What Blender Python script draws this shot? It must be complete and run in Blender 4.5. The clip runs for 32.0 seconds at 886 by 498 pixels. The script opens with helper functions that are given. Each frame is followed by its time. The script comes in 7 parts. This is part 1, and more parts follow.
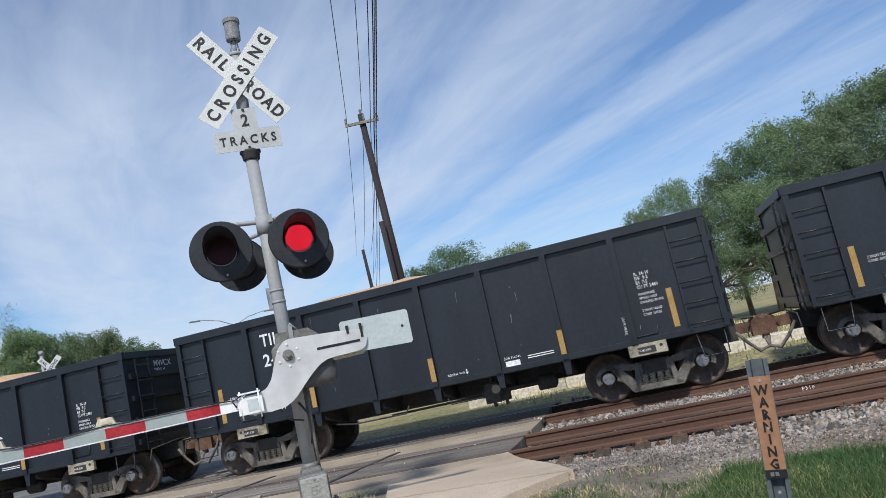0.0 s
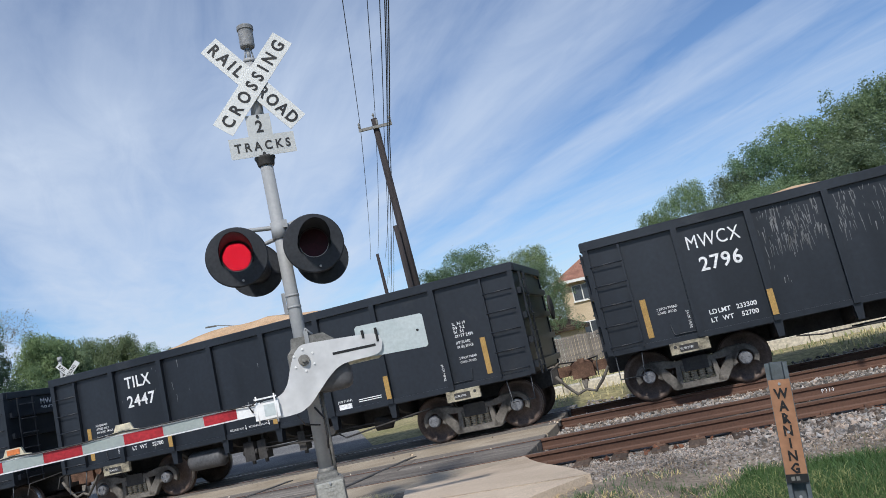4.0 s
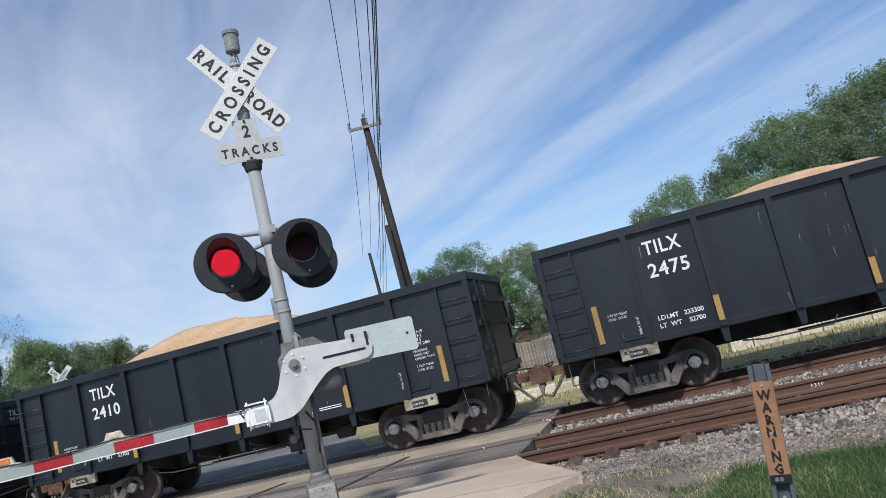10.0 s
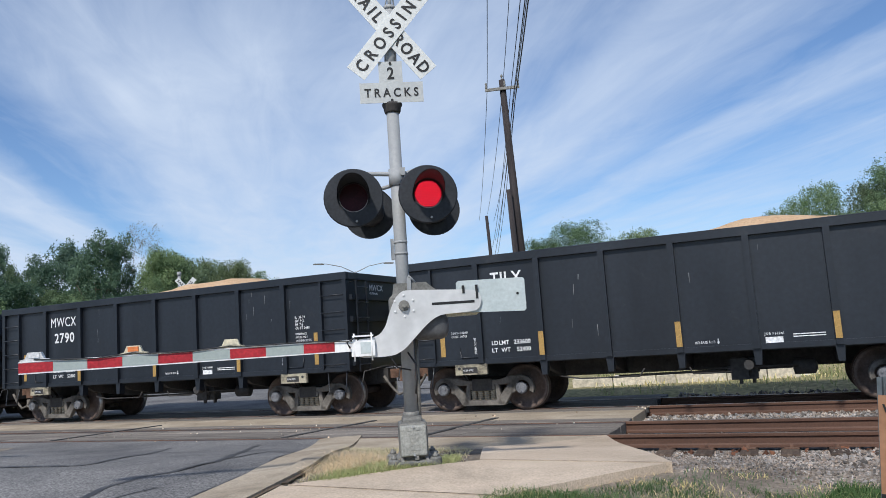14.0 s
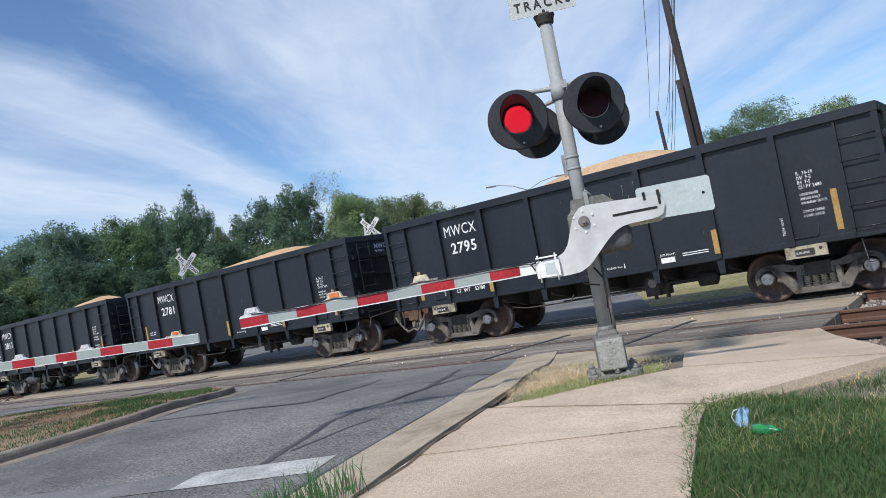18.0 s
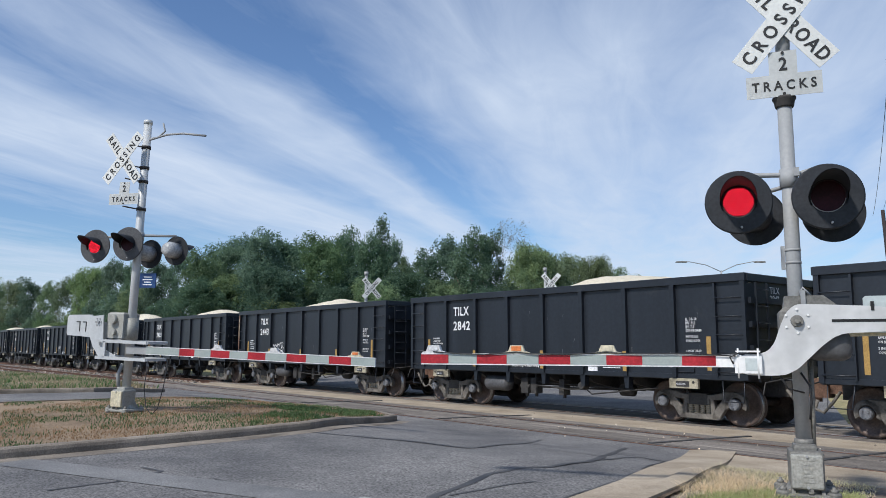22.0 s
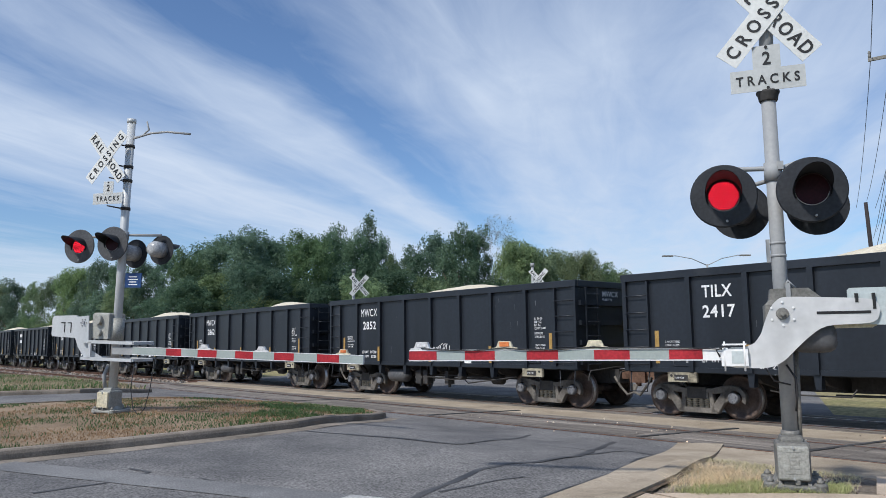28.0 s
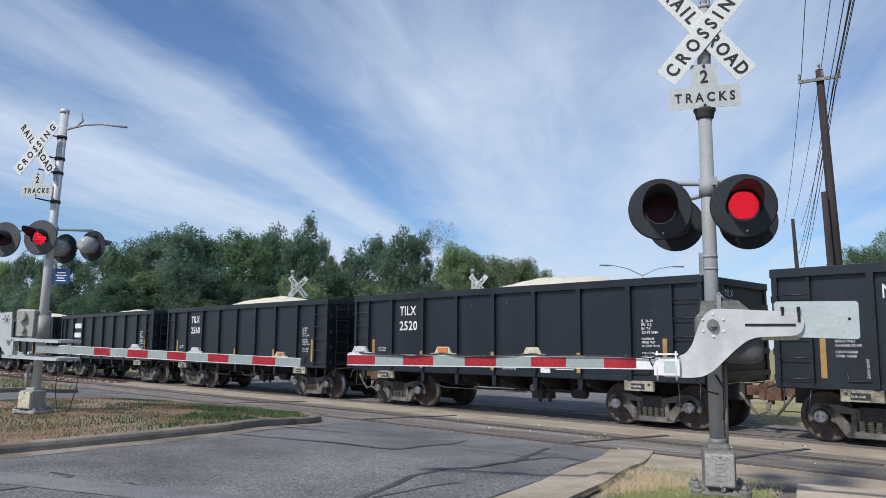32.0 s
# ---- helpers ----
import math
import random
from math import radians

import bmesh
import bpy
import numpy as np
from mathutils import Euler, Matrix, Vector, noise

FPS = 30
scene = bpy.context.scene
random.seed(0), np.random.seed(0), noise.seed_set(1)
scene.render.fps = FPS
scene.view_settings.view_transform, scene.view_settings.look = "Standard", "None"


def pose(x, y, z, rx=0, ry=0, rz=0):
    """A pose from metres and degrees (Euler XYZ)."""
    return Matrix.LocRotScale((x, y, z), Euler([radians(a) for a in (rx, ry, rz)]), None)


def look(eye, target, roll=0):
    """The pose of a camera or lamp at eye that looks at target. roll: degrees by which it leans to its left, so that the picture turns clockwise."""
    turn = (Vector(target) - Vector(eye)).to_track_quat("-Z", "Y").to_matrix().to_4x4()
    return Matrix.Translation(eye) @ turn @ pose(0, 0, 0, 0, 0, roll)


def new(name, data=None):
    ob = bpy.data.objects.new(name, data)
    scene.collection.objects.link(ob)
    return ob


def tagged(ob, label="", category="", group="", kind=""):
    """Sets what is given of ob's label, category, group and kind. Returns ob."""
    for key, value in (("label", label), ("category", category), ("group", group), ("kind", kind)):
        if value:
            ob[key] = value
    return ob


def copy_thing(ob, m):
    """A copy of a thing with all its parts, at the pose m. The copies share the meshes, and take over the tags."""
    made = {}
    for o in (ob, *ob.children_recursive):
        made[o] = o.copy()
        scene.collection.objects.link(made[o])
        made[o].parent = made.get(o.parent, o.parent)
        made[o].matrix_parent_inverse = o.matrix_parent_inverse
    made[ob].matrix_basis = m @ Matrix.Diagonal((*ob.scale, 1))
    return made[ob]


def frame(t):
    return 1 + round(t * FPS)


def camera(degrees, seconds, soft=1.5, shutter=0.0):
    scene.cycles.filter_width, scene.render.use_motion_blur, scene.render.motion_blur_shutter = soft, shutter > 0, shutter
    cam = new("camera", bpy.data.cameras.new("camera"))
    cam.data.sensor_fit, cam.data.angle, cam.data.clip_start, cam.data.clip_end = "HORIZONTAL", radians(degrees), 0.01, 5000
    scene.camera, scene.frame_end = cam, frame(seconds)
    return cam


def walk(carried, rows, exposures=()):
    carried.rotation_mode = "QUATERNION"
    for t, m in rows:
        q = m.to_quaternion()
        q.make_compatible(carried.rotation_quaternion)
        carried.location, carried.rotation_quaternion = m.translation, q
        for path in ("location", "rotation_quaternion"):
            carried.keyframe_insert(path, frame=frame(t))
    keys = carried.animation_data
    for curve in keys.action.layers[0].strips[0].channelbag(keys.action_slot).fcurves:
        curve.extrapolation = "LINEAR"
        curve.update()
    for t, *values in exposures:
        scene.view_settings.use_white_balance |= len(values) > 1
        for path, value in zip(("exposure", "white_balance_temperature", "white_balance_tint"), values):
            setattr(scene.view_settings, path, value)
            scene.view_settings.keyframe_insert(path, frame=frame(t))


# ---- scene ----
from functools import lru_cache

# camera: seconds, x, y, z, yaw to the left, pitch up, roll
cam = camera(60.51, 32.0, 0.7)
PATH = [
    (0, 0.071, 0.041, 1.565, 14.24, 7.75, -12.53),
    (0.5, 0.064, 0.040, 1.560, 14.78, 8.11, -12.07),
    (1, 0.058, 0.040, 1.558, 15.15, 8.16, -11.86),
    (1.5, 0.061, 0.043, 1.559, 15.23, 8.11, -11.81),
    (2, 0.061, 0.038, 1.558, 15.08, 8.31, -12.01),
    (2.5, 0.061, 0.038, 1.562, 15.12, 8.62, -12.25),
    (3, 0.067, 0.037, 1.560, 15.51, 8.77, -11.98),
    (3.5, 0.059, 0.040, 1.564, 15.60, 8.55, -12.54),
    (5.5, 0.107, 0.050, 1.590, 14.36, 7.82, -13.13),
    (6, 0.102, 0.040, 1.587, 15.32, 7.84, -12.19),
    (6.5, 0.092, 0.047, 1.582, 15.91, 7.55, -11.55),
    (7, 0.092, 0.049, 1.583, 16.23, 7.11, -11.23),
    (7.5, 0.100, 0.051, 1.583, 15.68, 7.04, -11.77),
    (8, 0.100, 0.055, 1.592, 15.01, 6.72, -11.58),
    (8.5, 0.093, 0.046, 1.583, 15.08, 6.67, -11.10),
    (9, 0.101, 0.047, 1.587, 14.93, 7.11, -11.49),
    (9.5, 0.101, 0.043, 1.600, 14.94, 7.67, -12.40),
    (10, 0.122, 0.036, 1.607, 14.73, 7.94, -13.76),
    (10.5, 0.128, 0.070, 1.615, 11.07, 6.71, -13.62),
    (11, 0.139, 0.062, 1.625, 10.61, 6.09, -14.39),
    (11.5, 0.140, 0.063, 1.617, 11.25, 5.52, -15.36),
    (12, 0.133, 0.066, 1.618, 11.35, 5.33, -15.44),
    (12.5, 0.135, 0.058, 1.609, 11.79, 5.89, -15.48),
    (13, 0.134, 0.055, 1.600, 13.04, 6.80, -14.84),
    (13.5, 0.100, 0.006, 1.558, 18.21, 7.69, -9.76),
    (14, 0.059, -0.003, 1.531, 23.66, 6.73, -3.93),
    (14.5, 0.037, -0.003, 1.529, 26.31, 5.24, -2.72),
    (16.5, 0.035, 0.050, 1.608, 27.43, -1.06, -9.00),
    (17, 0.047, 0.041, 1.610, 28.88, -1.30, -10.96),
    (17.5, 0.059, 0.021, 1.610, 33.28, 0.02, -12.65),
    (18, 0.029, 0.032, 1.593, 37.51, 2.19, -10.77),
    (18.5, -0.018, 0.008, 1.608, 39.12, 4.94, -4.77),
    (19, -0.088, -0.044, 1.622, 43.03, 7.12, 0.69),
    (19.5, -0.103, -0.062, 1.654, 48.46, 5.93, 2.25),
    (20, -0.100, -0.068, 1.661, 48.17, 6.59, 2.42),
    (20.5, -0.106, -0.069, 1.659, 49.12, 7.55, 1.38),
    (21, -0.108, -0.051, 1.658, 50.85, 8.02, 0.13),
    (21.5, -0.104, -0.065, 1.657, 50.64, 7.70, -0.10),
    (22, -0.114, -0.057, 1.659, 50.44, 7.28, 0.05),
    (22.5, -0.113, -0.060, 1.664, 50.63, 6.75, 0.18),
    (23, -0.116, -0.064, 1.655, 50.50, 6.23, 0.23),
    (23.5, -0.106, -0.068, 1.666, 49.83, 6.60, 0.50),
    (24, -0.112, -0.060, 1.663, 49.26, 7.47, 0.31),
    (24.5, -0.118, -0.055, 1.664, 49.38, 7.85, 0.22),
    (25, -0.114, -0.070, 1.662, 49.77, 7.79, 0.35),
    (25.5, -0.117, -0.066, 1.660, 49.77, 7.42, 0.39),
    (27.5, -0.116, -0.060, 1.663, 49.71, 7.40, 0.11),
    (28, -0.119, -0.049, 1.661, 49.48, 7.01, -0.65),
    (28.5, -0.118, -0.045, 1.655, 48.74, 6.33, -1.26),
    (29, -0.115, -0.046, 1.660, 48.34, 5.93, -1.17),
    (29.5, -0.109, -0.056, 1.660, 47.79, 6.12, -1.03),
    (30, -0.114, -0.047, 1.666, 47.57, 6.64, -1.04),
    (30.5, -0.114, -0.054, 1.665, 48.03, 6.89, -1.03),
    (31, -0.111, -0.049, 1.656, 48.11, 6.06, -1.10),
    (31.5, -0.115, -0.047, 1.666, 46.65, 6.01, 0.27),
    (32, -0.125, -0.046, 1.670, 45.01, 7.31, 0.39),
]


def cam_pose(x, y, z, yaw, pitch, roll):
    return pose(x, y, z) @ pose(0, 0, 0, 0, 0, yaw) @ pose(0, 0, 0, 90 + pitch) @ pose(0, 0, 0, 0, 0, roll)


walk(cam, [(row[0], cam_pose(*row[1:])) for row in PATH], [(0.0, 0.03), (10.0, 0.04), (12.0, 0.1), (14.5, 0.08), (16.5, 0.22), (17.3, 0.22), (18.5, 0.1), (20.0, 0.05), (32.0, 0.04)])

# ---------------------------------------------------------------- world and sun
SUN_DIR = Vector((0.05, -0.68, 0.73)).normalized()     # towards the sun
world = bpy.data.worlds.new("sky_world")
scene.world = world
world.use_nodes = True


def build_sky():
    nt = world.node_tree
    nt.nodes.clear()
    n = nt.nodes.new
    lk = nt.links.new
    out, bg = n("ShaderNodeOutputWorld"), n("ShaderNodeBackground")
    sky = n("ShaderNodeTexSky")
    sky.sky_type, sky.sun_disc = "NISHITA", False
    sky.sun_elevation = math.asin(SUN_DIR.z)
    sky.sun_rotation = math.atan2(SUN_DIR.x, SUN_DIR.y)
    sky.air_density, sky.dust_density, sky.ozone_density = 1.0, 0.5, 2.0
    tc = n("ShaderNodeTexCoord")
    sep = n("ShaderNodeSeparateXYZ")
    lk(tc.outputs["Generated"], sep.inputs[0])

    def m(op, a, b=None, c=None, clamp=False):
        x = n("ShaderNodeMath")
        x.operation, x.use_clamp = op, clamp
        for i, v in enumerate((a, b, c)):
            if v is None:
                continue
            if isinstance(v, (int, float)):
                x.inputs[i].default_value = v
            else:
                lk(v, x.inputs[i])
        return x.outputs[0]

    # cirrus on a high flat layer: streaks along one wind direction
    up = m("MAXIMUM", sep.outputs[2], 0.03)
    px, py = m("DIVIDE", sep.outputs[0], up), m("DIVIDE", sep.outputs[1], up)
    across = m("ADD", m("MULTIPLY", px, 0.82), m("MULTIPLY", py, 0.57))
    along = m("ADD", m("MULTIPLY", px, -0.57), m("MULTIPLY", py, 0.82))
    vec = n("ShaderNodeCombineXYZ")
    lk(across, vec.inputs[0])
    lk(along, vec.inputs[1])

    def noise_at(sx, sy, off, detail, distort=0.0, rough=0.55):
        mp = n("ShaderNodeMapping")
        mp.inputs["Scale"].default_value = (sx, sy, 1)
        mp.inputs["Location"].default_value = (off, off * 0.7, 0)
        lk(vec.outputs[0], mp.inputs[0])
        t = n("ShaderNodeTexNoise")
        t.inputs["Scale"].default_value = 1.0
        t.inputs["Detail"].default_value = detail
        t.inputs["Roughness"].default_value = rough
        t.inputs["Distortion"].default_value = distort
        lk(mp.outputs[0], t.inputs["Vector"])
        return t.outputs[0]

    warp = m("MULTIPLY", m("SUBTRACT", noise_at(0.7, 0.45, 3.1, 4, 0.4), 0.47), 0.42)
    shifted = m("ADD", across, warp)
    ramp = n("ShaderNodeValToRGB")
    ramp.color_ramp.interpolation = "EASE"
    mr = n("ShaderNodeMapRange")
    mr.inputs["From Min"].default_value, mr.inputs["From Max"].default_value = -8, 6
    lk(shifted, mr.inputs[0])
    lk(mr.outputs[0], ramp.inputs[0])
    # bands of thin and thick cirrus across the wind
    pts = [(-8, 0.6), (-6.6, 0.6), (-5.6, 0.3), (-4.5, 0.10), (-3.8, 0.35), (-3.3, 0.72), (-2.6, 0.92), (-2.3, 0.8), (-2.08, 0.5), (-1.9, 0.45), (-1.7, 0.8), (-1.52, 0.75), (-1.38, 0.35), (-1.25, 0.12), (-1.12, 0.22),
           (-0.92, 0.5), (-0.65, 0.8), (-0.2, 0.75), (0.12, 0.66), (0.5, 0.78), (0.85, 0.72), (1.02, 0.5), (1.22, 0.8), (1.42, 0.7), (1.75, 0.42), (2.05, 0.25), (2.2, 0.52), (2.4, 0.5), (2.7, 0.25), (3.1, 0.45), (4.3, 0.35), (6, 0.3)]
    el = ramp.color_ramp.elements
    for i, (v, g) in enumerate(pts):
        p = (v + 8) / 14
        e = el[i] if i < 2 else el.new(p)
        e.position, e.color = p, (g, g, g, 1)
    thin = n("ShaderNodeMapRange")      # the sheet thins overhead
    thin.interpolation_type = "SMOOTHSTEP"
    thin.inputs[1].default_value, thin.inputs[2].default_value, thin.inputs[3].default_value, thin.inputs[4].default_value = 1.6, 2.9, 0.62, 1.0
    lk(along, thin.inputs[0])
    band = m("MULTIPLY", ramp.outputs[0], thin.outputs[0])
    fibre = noise_at(4.2, 0.9, 1.7, 8, 0.9, 0.62)
    patch = noise_at(1.1, 0.7, 5.2, 6, 0.5)
    d = m("ADD", m("ADD", band, m("MULTIPLY", m("SUBTRACT", fibre, 0.5), 0.55)), m("MULTIPLY", m("SUBTRACT", patch, 0.5), 0.55))
    low = m("SUBTRACT", 1.0, m("MULTIPLY", sep.outputs[2], 8.0), clamp=True)      # haze thickens to the horizon
    d = m("ADD", m("SUBTRACT", m("MULTIPLY", d, 1.12), 0.175), m("MULTIPLY", low, 0.45), clamp=True)
    mix = n("ShaderNodeMix")
    mix.data_type = "RGBA"
    scale = n("ShaderNodeMix")
    scale.data_type, scale.blend_type = "RGBA", "MULTIPLY"
    scale.inputs["Factor"].default_value = 1.0
    lk(sky.outputs[0], scale.inputs[6])
    scale.inputs[7].default_value = (0.088, 0.104, 0.125, 1)
    lk(scale.outputs[2], mix.inputs[6])
    mix.inputs[7].default_value = (0.60, 0.70, 0.86, 1)
    lk(d, mix.inputs[0])
    lk(mix.outputs[2], bg.inputs[0])
    bg.inputs[1].default_value = 1.0
    lk(bg.outputs[0], out.inputs[0])


build_sky()
sun = new("sun", bpy.data.lights.new("sun", "SUN"))
sun.data.energy, sun.data.angle, sun.data.color = 3.55, radians(5.0), (1.0, 0.965, 0.91)
sun.matrix_world = look(SUN_DIR * 50, (0, 0, 0))
scene.view_settings.exposure = 0.0

# ---------------------------------------------------------------- materials


def surface(name, c1, c2, big=1.5, fine=40.0, rough=0.7, metal=0.0, bump=0.15, bump_scale=None, speck=0.25, spec=0.4, streak=None, coords="Object", vary=0.0, dist=0.01, stain=None):
    """Two colours mixed by a broad noise, broken by a fine one, with relief from the fine noise."""
    mt = bpy.data.materials.new(name)
    mt.use_nodes = True
    nt = mt.node_tree
    b = nt.nodes["Principled BSDF"]
    n, lk = nt.nodes.new, nt.links.new
    tc = n("ShaderNodeTexCoord")
    src = tc.outputs[coords]
    mp = n("ShaderNodeMapping")
    mp.inputs["Scale"].default_value = streak or (1, 1, 1)
    lk(src, mp.inputs[0])
    t1 = n("ShaderNodeTexNoise")
    t1.inputs["Scale"].default_value, t1.inputs["Detail"].default_value, t1.inputs["Roughness"].default_value = big, 5, 0.6
    lk(mp.outputs[0], t1.inputs["Vector"])
    cr = n("ShaderNodeMapRange")
    cr.inputs[1].default_value, cr.inputs[2].default_value = 0.35, 0.65
    lk(t1.outputs[0], cr.inputs[0])
    mix = n("ShaderNodeMix")
    mix.data_type = "RGBA"
    mix.inputs[6].default_value, mix.inputs[7].default_value = (*c1, 1), (*c2, 1)
    lk(cr.outputs[0], mix.inputs[0])
    t2 = n("ShaderNodeTexNoise")
    t2.inputs["Scale"].default_value, t2.inputs["Detail"].default_value = fine, 4
    lk(src, t2.inputs["Vector"])
    f = n("ShaderNodeMapRange")
    f.inputs[1].default_value, f.inputs[2].default_value = 0.3, 0.7
    f.inputs[3].default_value, f.inputs[4].default_value = 1 - speck, 1 + speck
    lk(t2.outputs[0], f.inputs[0])
    val = f.outputs[0]
    if vary:
        oi = n("ShaderNodeObjectInfo")
        vr = n("ShaderNodeMapRange")
        vr.inputs[3].default_value, vr.inputs[4].default_value = 1 - vary, 1 + vary
        lk(oi.outputs["Random"], vr.inputs[0])
        mu = n("ShaderNodeMath")
        mu.operation = "MULTIPLY"
        lk(val, mu.inputs[0])
        lk(vr.outputs[0], mu.inputs[1])
        val = mu.outputs[0]
    sc = n("ShaderNodeVectorMath")
    sc.operation = "SCALE"
    base = mix.outputs[2]
    if stain:
        colour, size, lo, hi = stain
        t4 = n("ShaderNodeTexNoise")
        t4.inputs["Scale"].default_value, t4.inputs["Detail"].default_value, t4.inputs["Roughness"].default_value, t4.inputs["Distortion"].default_value = size, 7, 0.68, 0.6
        lk(src, t4.inputs["Vector"])
        sr = n("ShaderNodeMapRange")
        sr.inputs[1].default_value, sr.inputs[2].default_value, sr.inputs[4].default_value = lo, hi, 0.8
        lk(t4.outputs[0], sr.inputs[0])
        m2 = n("ShaderNodeMix")
        m2.data_type = "RGBA"
        m2.inputs[7].default_value = (*colour, 1)
        lk(sr.outputs[0], m2.inputs[0])
        lk(base, m2.inputs[6])
        base = m2.outputs[2]
    lk(base, sc.inputs[0])
    lk(val, sc.inputs["Scale"])
    lk(sc.outputs[0], b.inputs["Base Color"])
    b.inputs["Roughness"].default_value, b.inputs["Metallic"].default_value = rough, metal
    b.inputs["Specular IOR Level"].default_value = spec
    if bump:
        bp = n("ShaderNodeBump")
        bp.inputs["Strength"].default_value, bp.inputs["Distance"].default_value = bump, dist
        src_h = t2.outputs[0]
        if bump_scale:
            t3 = n("ShaderNodeTexNoise")
            t3.inputs["Scale"].default_value, t3.inputs["Detail"].default_value = bump_scale, 5
            lk(src, t3.inputs["Vector"])
            src_h = t3.outputs[0]
        lk(src_h, bp.inputs["Height"])
        lk(bp.outputs[0], b.inputs["Normal"])
    return mt


def glow(name, colour, strength):
    mt = bpy.data.materials.new(name)
    mt.use_nodes = True
    b = mt.node_tree.nodes["Principled BSDF"]
    b.inputs["Base Color"].default_value = (*[0.12 * v for v in colour], 1)
    b.inputs["Roughness"].default_value = 0.6
    b.inputs["Specular IOR Level"].default_value = 0.1
    b.inputs["Emission Color"].default_value = (*colour, 1)
    b.inputs["Emission Strength"].default_value = strength
    return mt


def leafy(name, c1, c2):
    """Foliage: the colour varies leaf by leaf and over the crown, and some light passes through."""
    mt = bpy.data.materials.new(name)
    mt.use_nodes = True
    nt = mt.node_tree
    b = nt.nodes["Principled BSDF"]
    n, lk = nt.nodes.new, nt.links.new
    g = n("ShaderNodeNewGeometry")
    mix = n("ShaderNodeMix")
    mix.data_type = "RGBA"
    mix.inputs[6].default_value, mix.inputs[7].default_value = (*c1, 1), (*c2, 1)
    tc = n("ShaderNodeTexCoord")
    t = n("ShaderNodeTexNoise")
    t.inputs["Scale"].default_value, t.inputs["Detail"].default_value = 0.5, 3
    lk(tc.outputs["Object"], t.inputs["Vector"])
    av = n("ShaderNodeMath")
    av.operation = "MULTIPLY_ADD"
    av.inputs[1].default_value = 0.6
    lk(g.outputs["Random Per Island"], av.inputs[0])
    sc = n("ShaderNodeMapRange")
    sc.inputs[1].default_value, sc.inputs[2].default_value = 0.3, 0.7
    sc.inputs[4].default_value = 0.5
    lk(t.outputs[0], sc.inputs[0])
    lk(sc.outputs[0], av.inputs[2])
    lk(av.outputs[0], mix.inputs[0])
    oi = n("ShaderNodeObjectInfo")
    hs = n("ShaderNodeHueSaturation")
    for sock, lo, hi in (("Value", 0.78, 1.28), ("Hue", 0.515, 0.475), ("Saturation", 1.08, 0.82)):
        vr = n("ShaderNodeMapRange")
        vr.inputs[3].default_value, vr.inputs[4].default_value = lo, hi
        if sock != "Value":
            wn = n("ShaderNodeMath")
            wn.operation = "FRACT"
            ml = n("ShaderNodeMath")
            ml.operation = "MULTIPLY"
            ml.inputs[1].default_value = 7.31 if sock == "Hue" else 13.7
            lk(oi.outputs["Random"], ml.inputs[0])
            lk(ml.outputs[0], wn.inputs[0])
            lk(wn.outputs[0], vr.inputs[0])
        else:
            lk(oi.outputs["Random"], vr.inputs[0])
        lk(vr.outputs[0], hs.inputs[sock])
    lk(mix.outputs[2], hs.inputs["Color"])
    lk(hs.outputs[0], b.inputs["Base Color"])
    b.inputs["Roughness"].default_value = 0.6
    b.inputs["Specular IOR Level"].default_value = 0.25
    tr = n("ShaderNodeBsdfTranslucent")
    lk(hs.outputs[0], tr.inputs[0])
    ms = n("ShaderNodeMixShader")
    ms.inputs[0].default_value = 0.48
    lk(b.outputs[0], ms.inputs[1])
    lk(tr.outputs[0], ms.inputs[2])
    lk(ms.outputs[0], nt.nodes["Material Output"].inputs[0])
    return mt


M = {}
M["asphalt"] = surface("asphalt", (0.102, 0.100, 0.101), (0.192, 0.185, 0.179), 0.6, 45, 0.9, bump=0.8, bump_scale=70, speck=0.7, dist=0.006)
M["concrete"] = surface("concrete", (0.415, 0.325, 0.238), (0.59, 0.478, 0.368), 0.45, 60, 0.92, bump=0.5, speck=0.2, bump_scale=110, stain=((0.25, 0.205, 0.15), 0.55, 0.50, 0.76))
M["kerb"] = surface("kerb_concrete", (0.29, 0.235, 0.17), (0.43, 0.36, 0.275), 1.0, 60, 0.9, bump=0.35, speck=0.22, stain=((0.15, 0.12, 0.09), 1.3, 0.54, 0.76))
M["kerb_old"] = surface("stained_kerb_concrete", (0.175, 0.148, 0.12), (0.29, 0.25, 0.205), 1.4, 55, 0.92, bump=0.4, speck=0.28, stain=((0.09, 0.075, 0.06), 1.2, 0.50, 0.70))
M["plate_dull"] = surface("dulled_grey_green_plate", (0.44, 0.50, 0.50), (0.55, 0.60, 0.60), 1.8, 30, 0.55, 0.1, bump=0.05, speck=0.08)
M["tar"] = surface("tar", (0.042, 0.042, 0.044), (0.078, 0.076, 0.075), 2, 60, 0.6, bump=0.1)
M["paint_road"] = surface("road_paint", (0.30, 0.30, 0.29), (0.55, 0.55, 0.53), 2.0, 45, 0.85, bump=0.3, speck=0.3)
M["asphalt_worn"] = surface("worn_road_paint", (0.14, 0.14, 0.142), (0.23, 0.228, 0.224), 0.9, 60, 0.9, bump=0.4, speck=0.4)
M["rail_rust"] = surface("rusty_rail", (0.074, 0.037, 0.024), (0.138, 0.070, 0.045), 0.8, 40, 0.7, 0.0, bump=0.12, speck=0.16, streak=(0.4, 3, 3))
M["rail_top"] = surface("worn_rail_head", (0.24, 0.20, 0.17), (0.40, 0.36, 0.33), 3, 60, 0.38, 0.8, bump=0.05, speck=0.15)
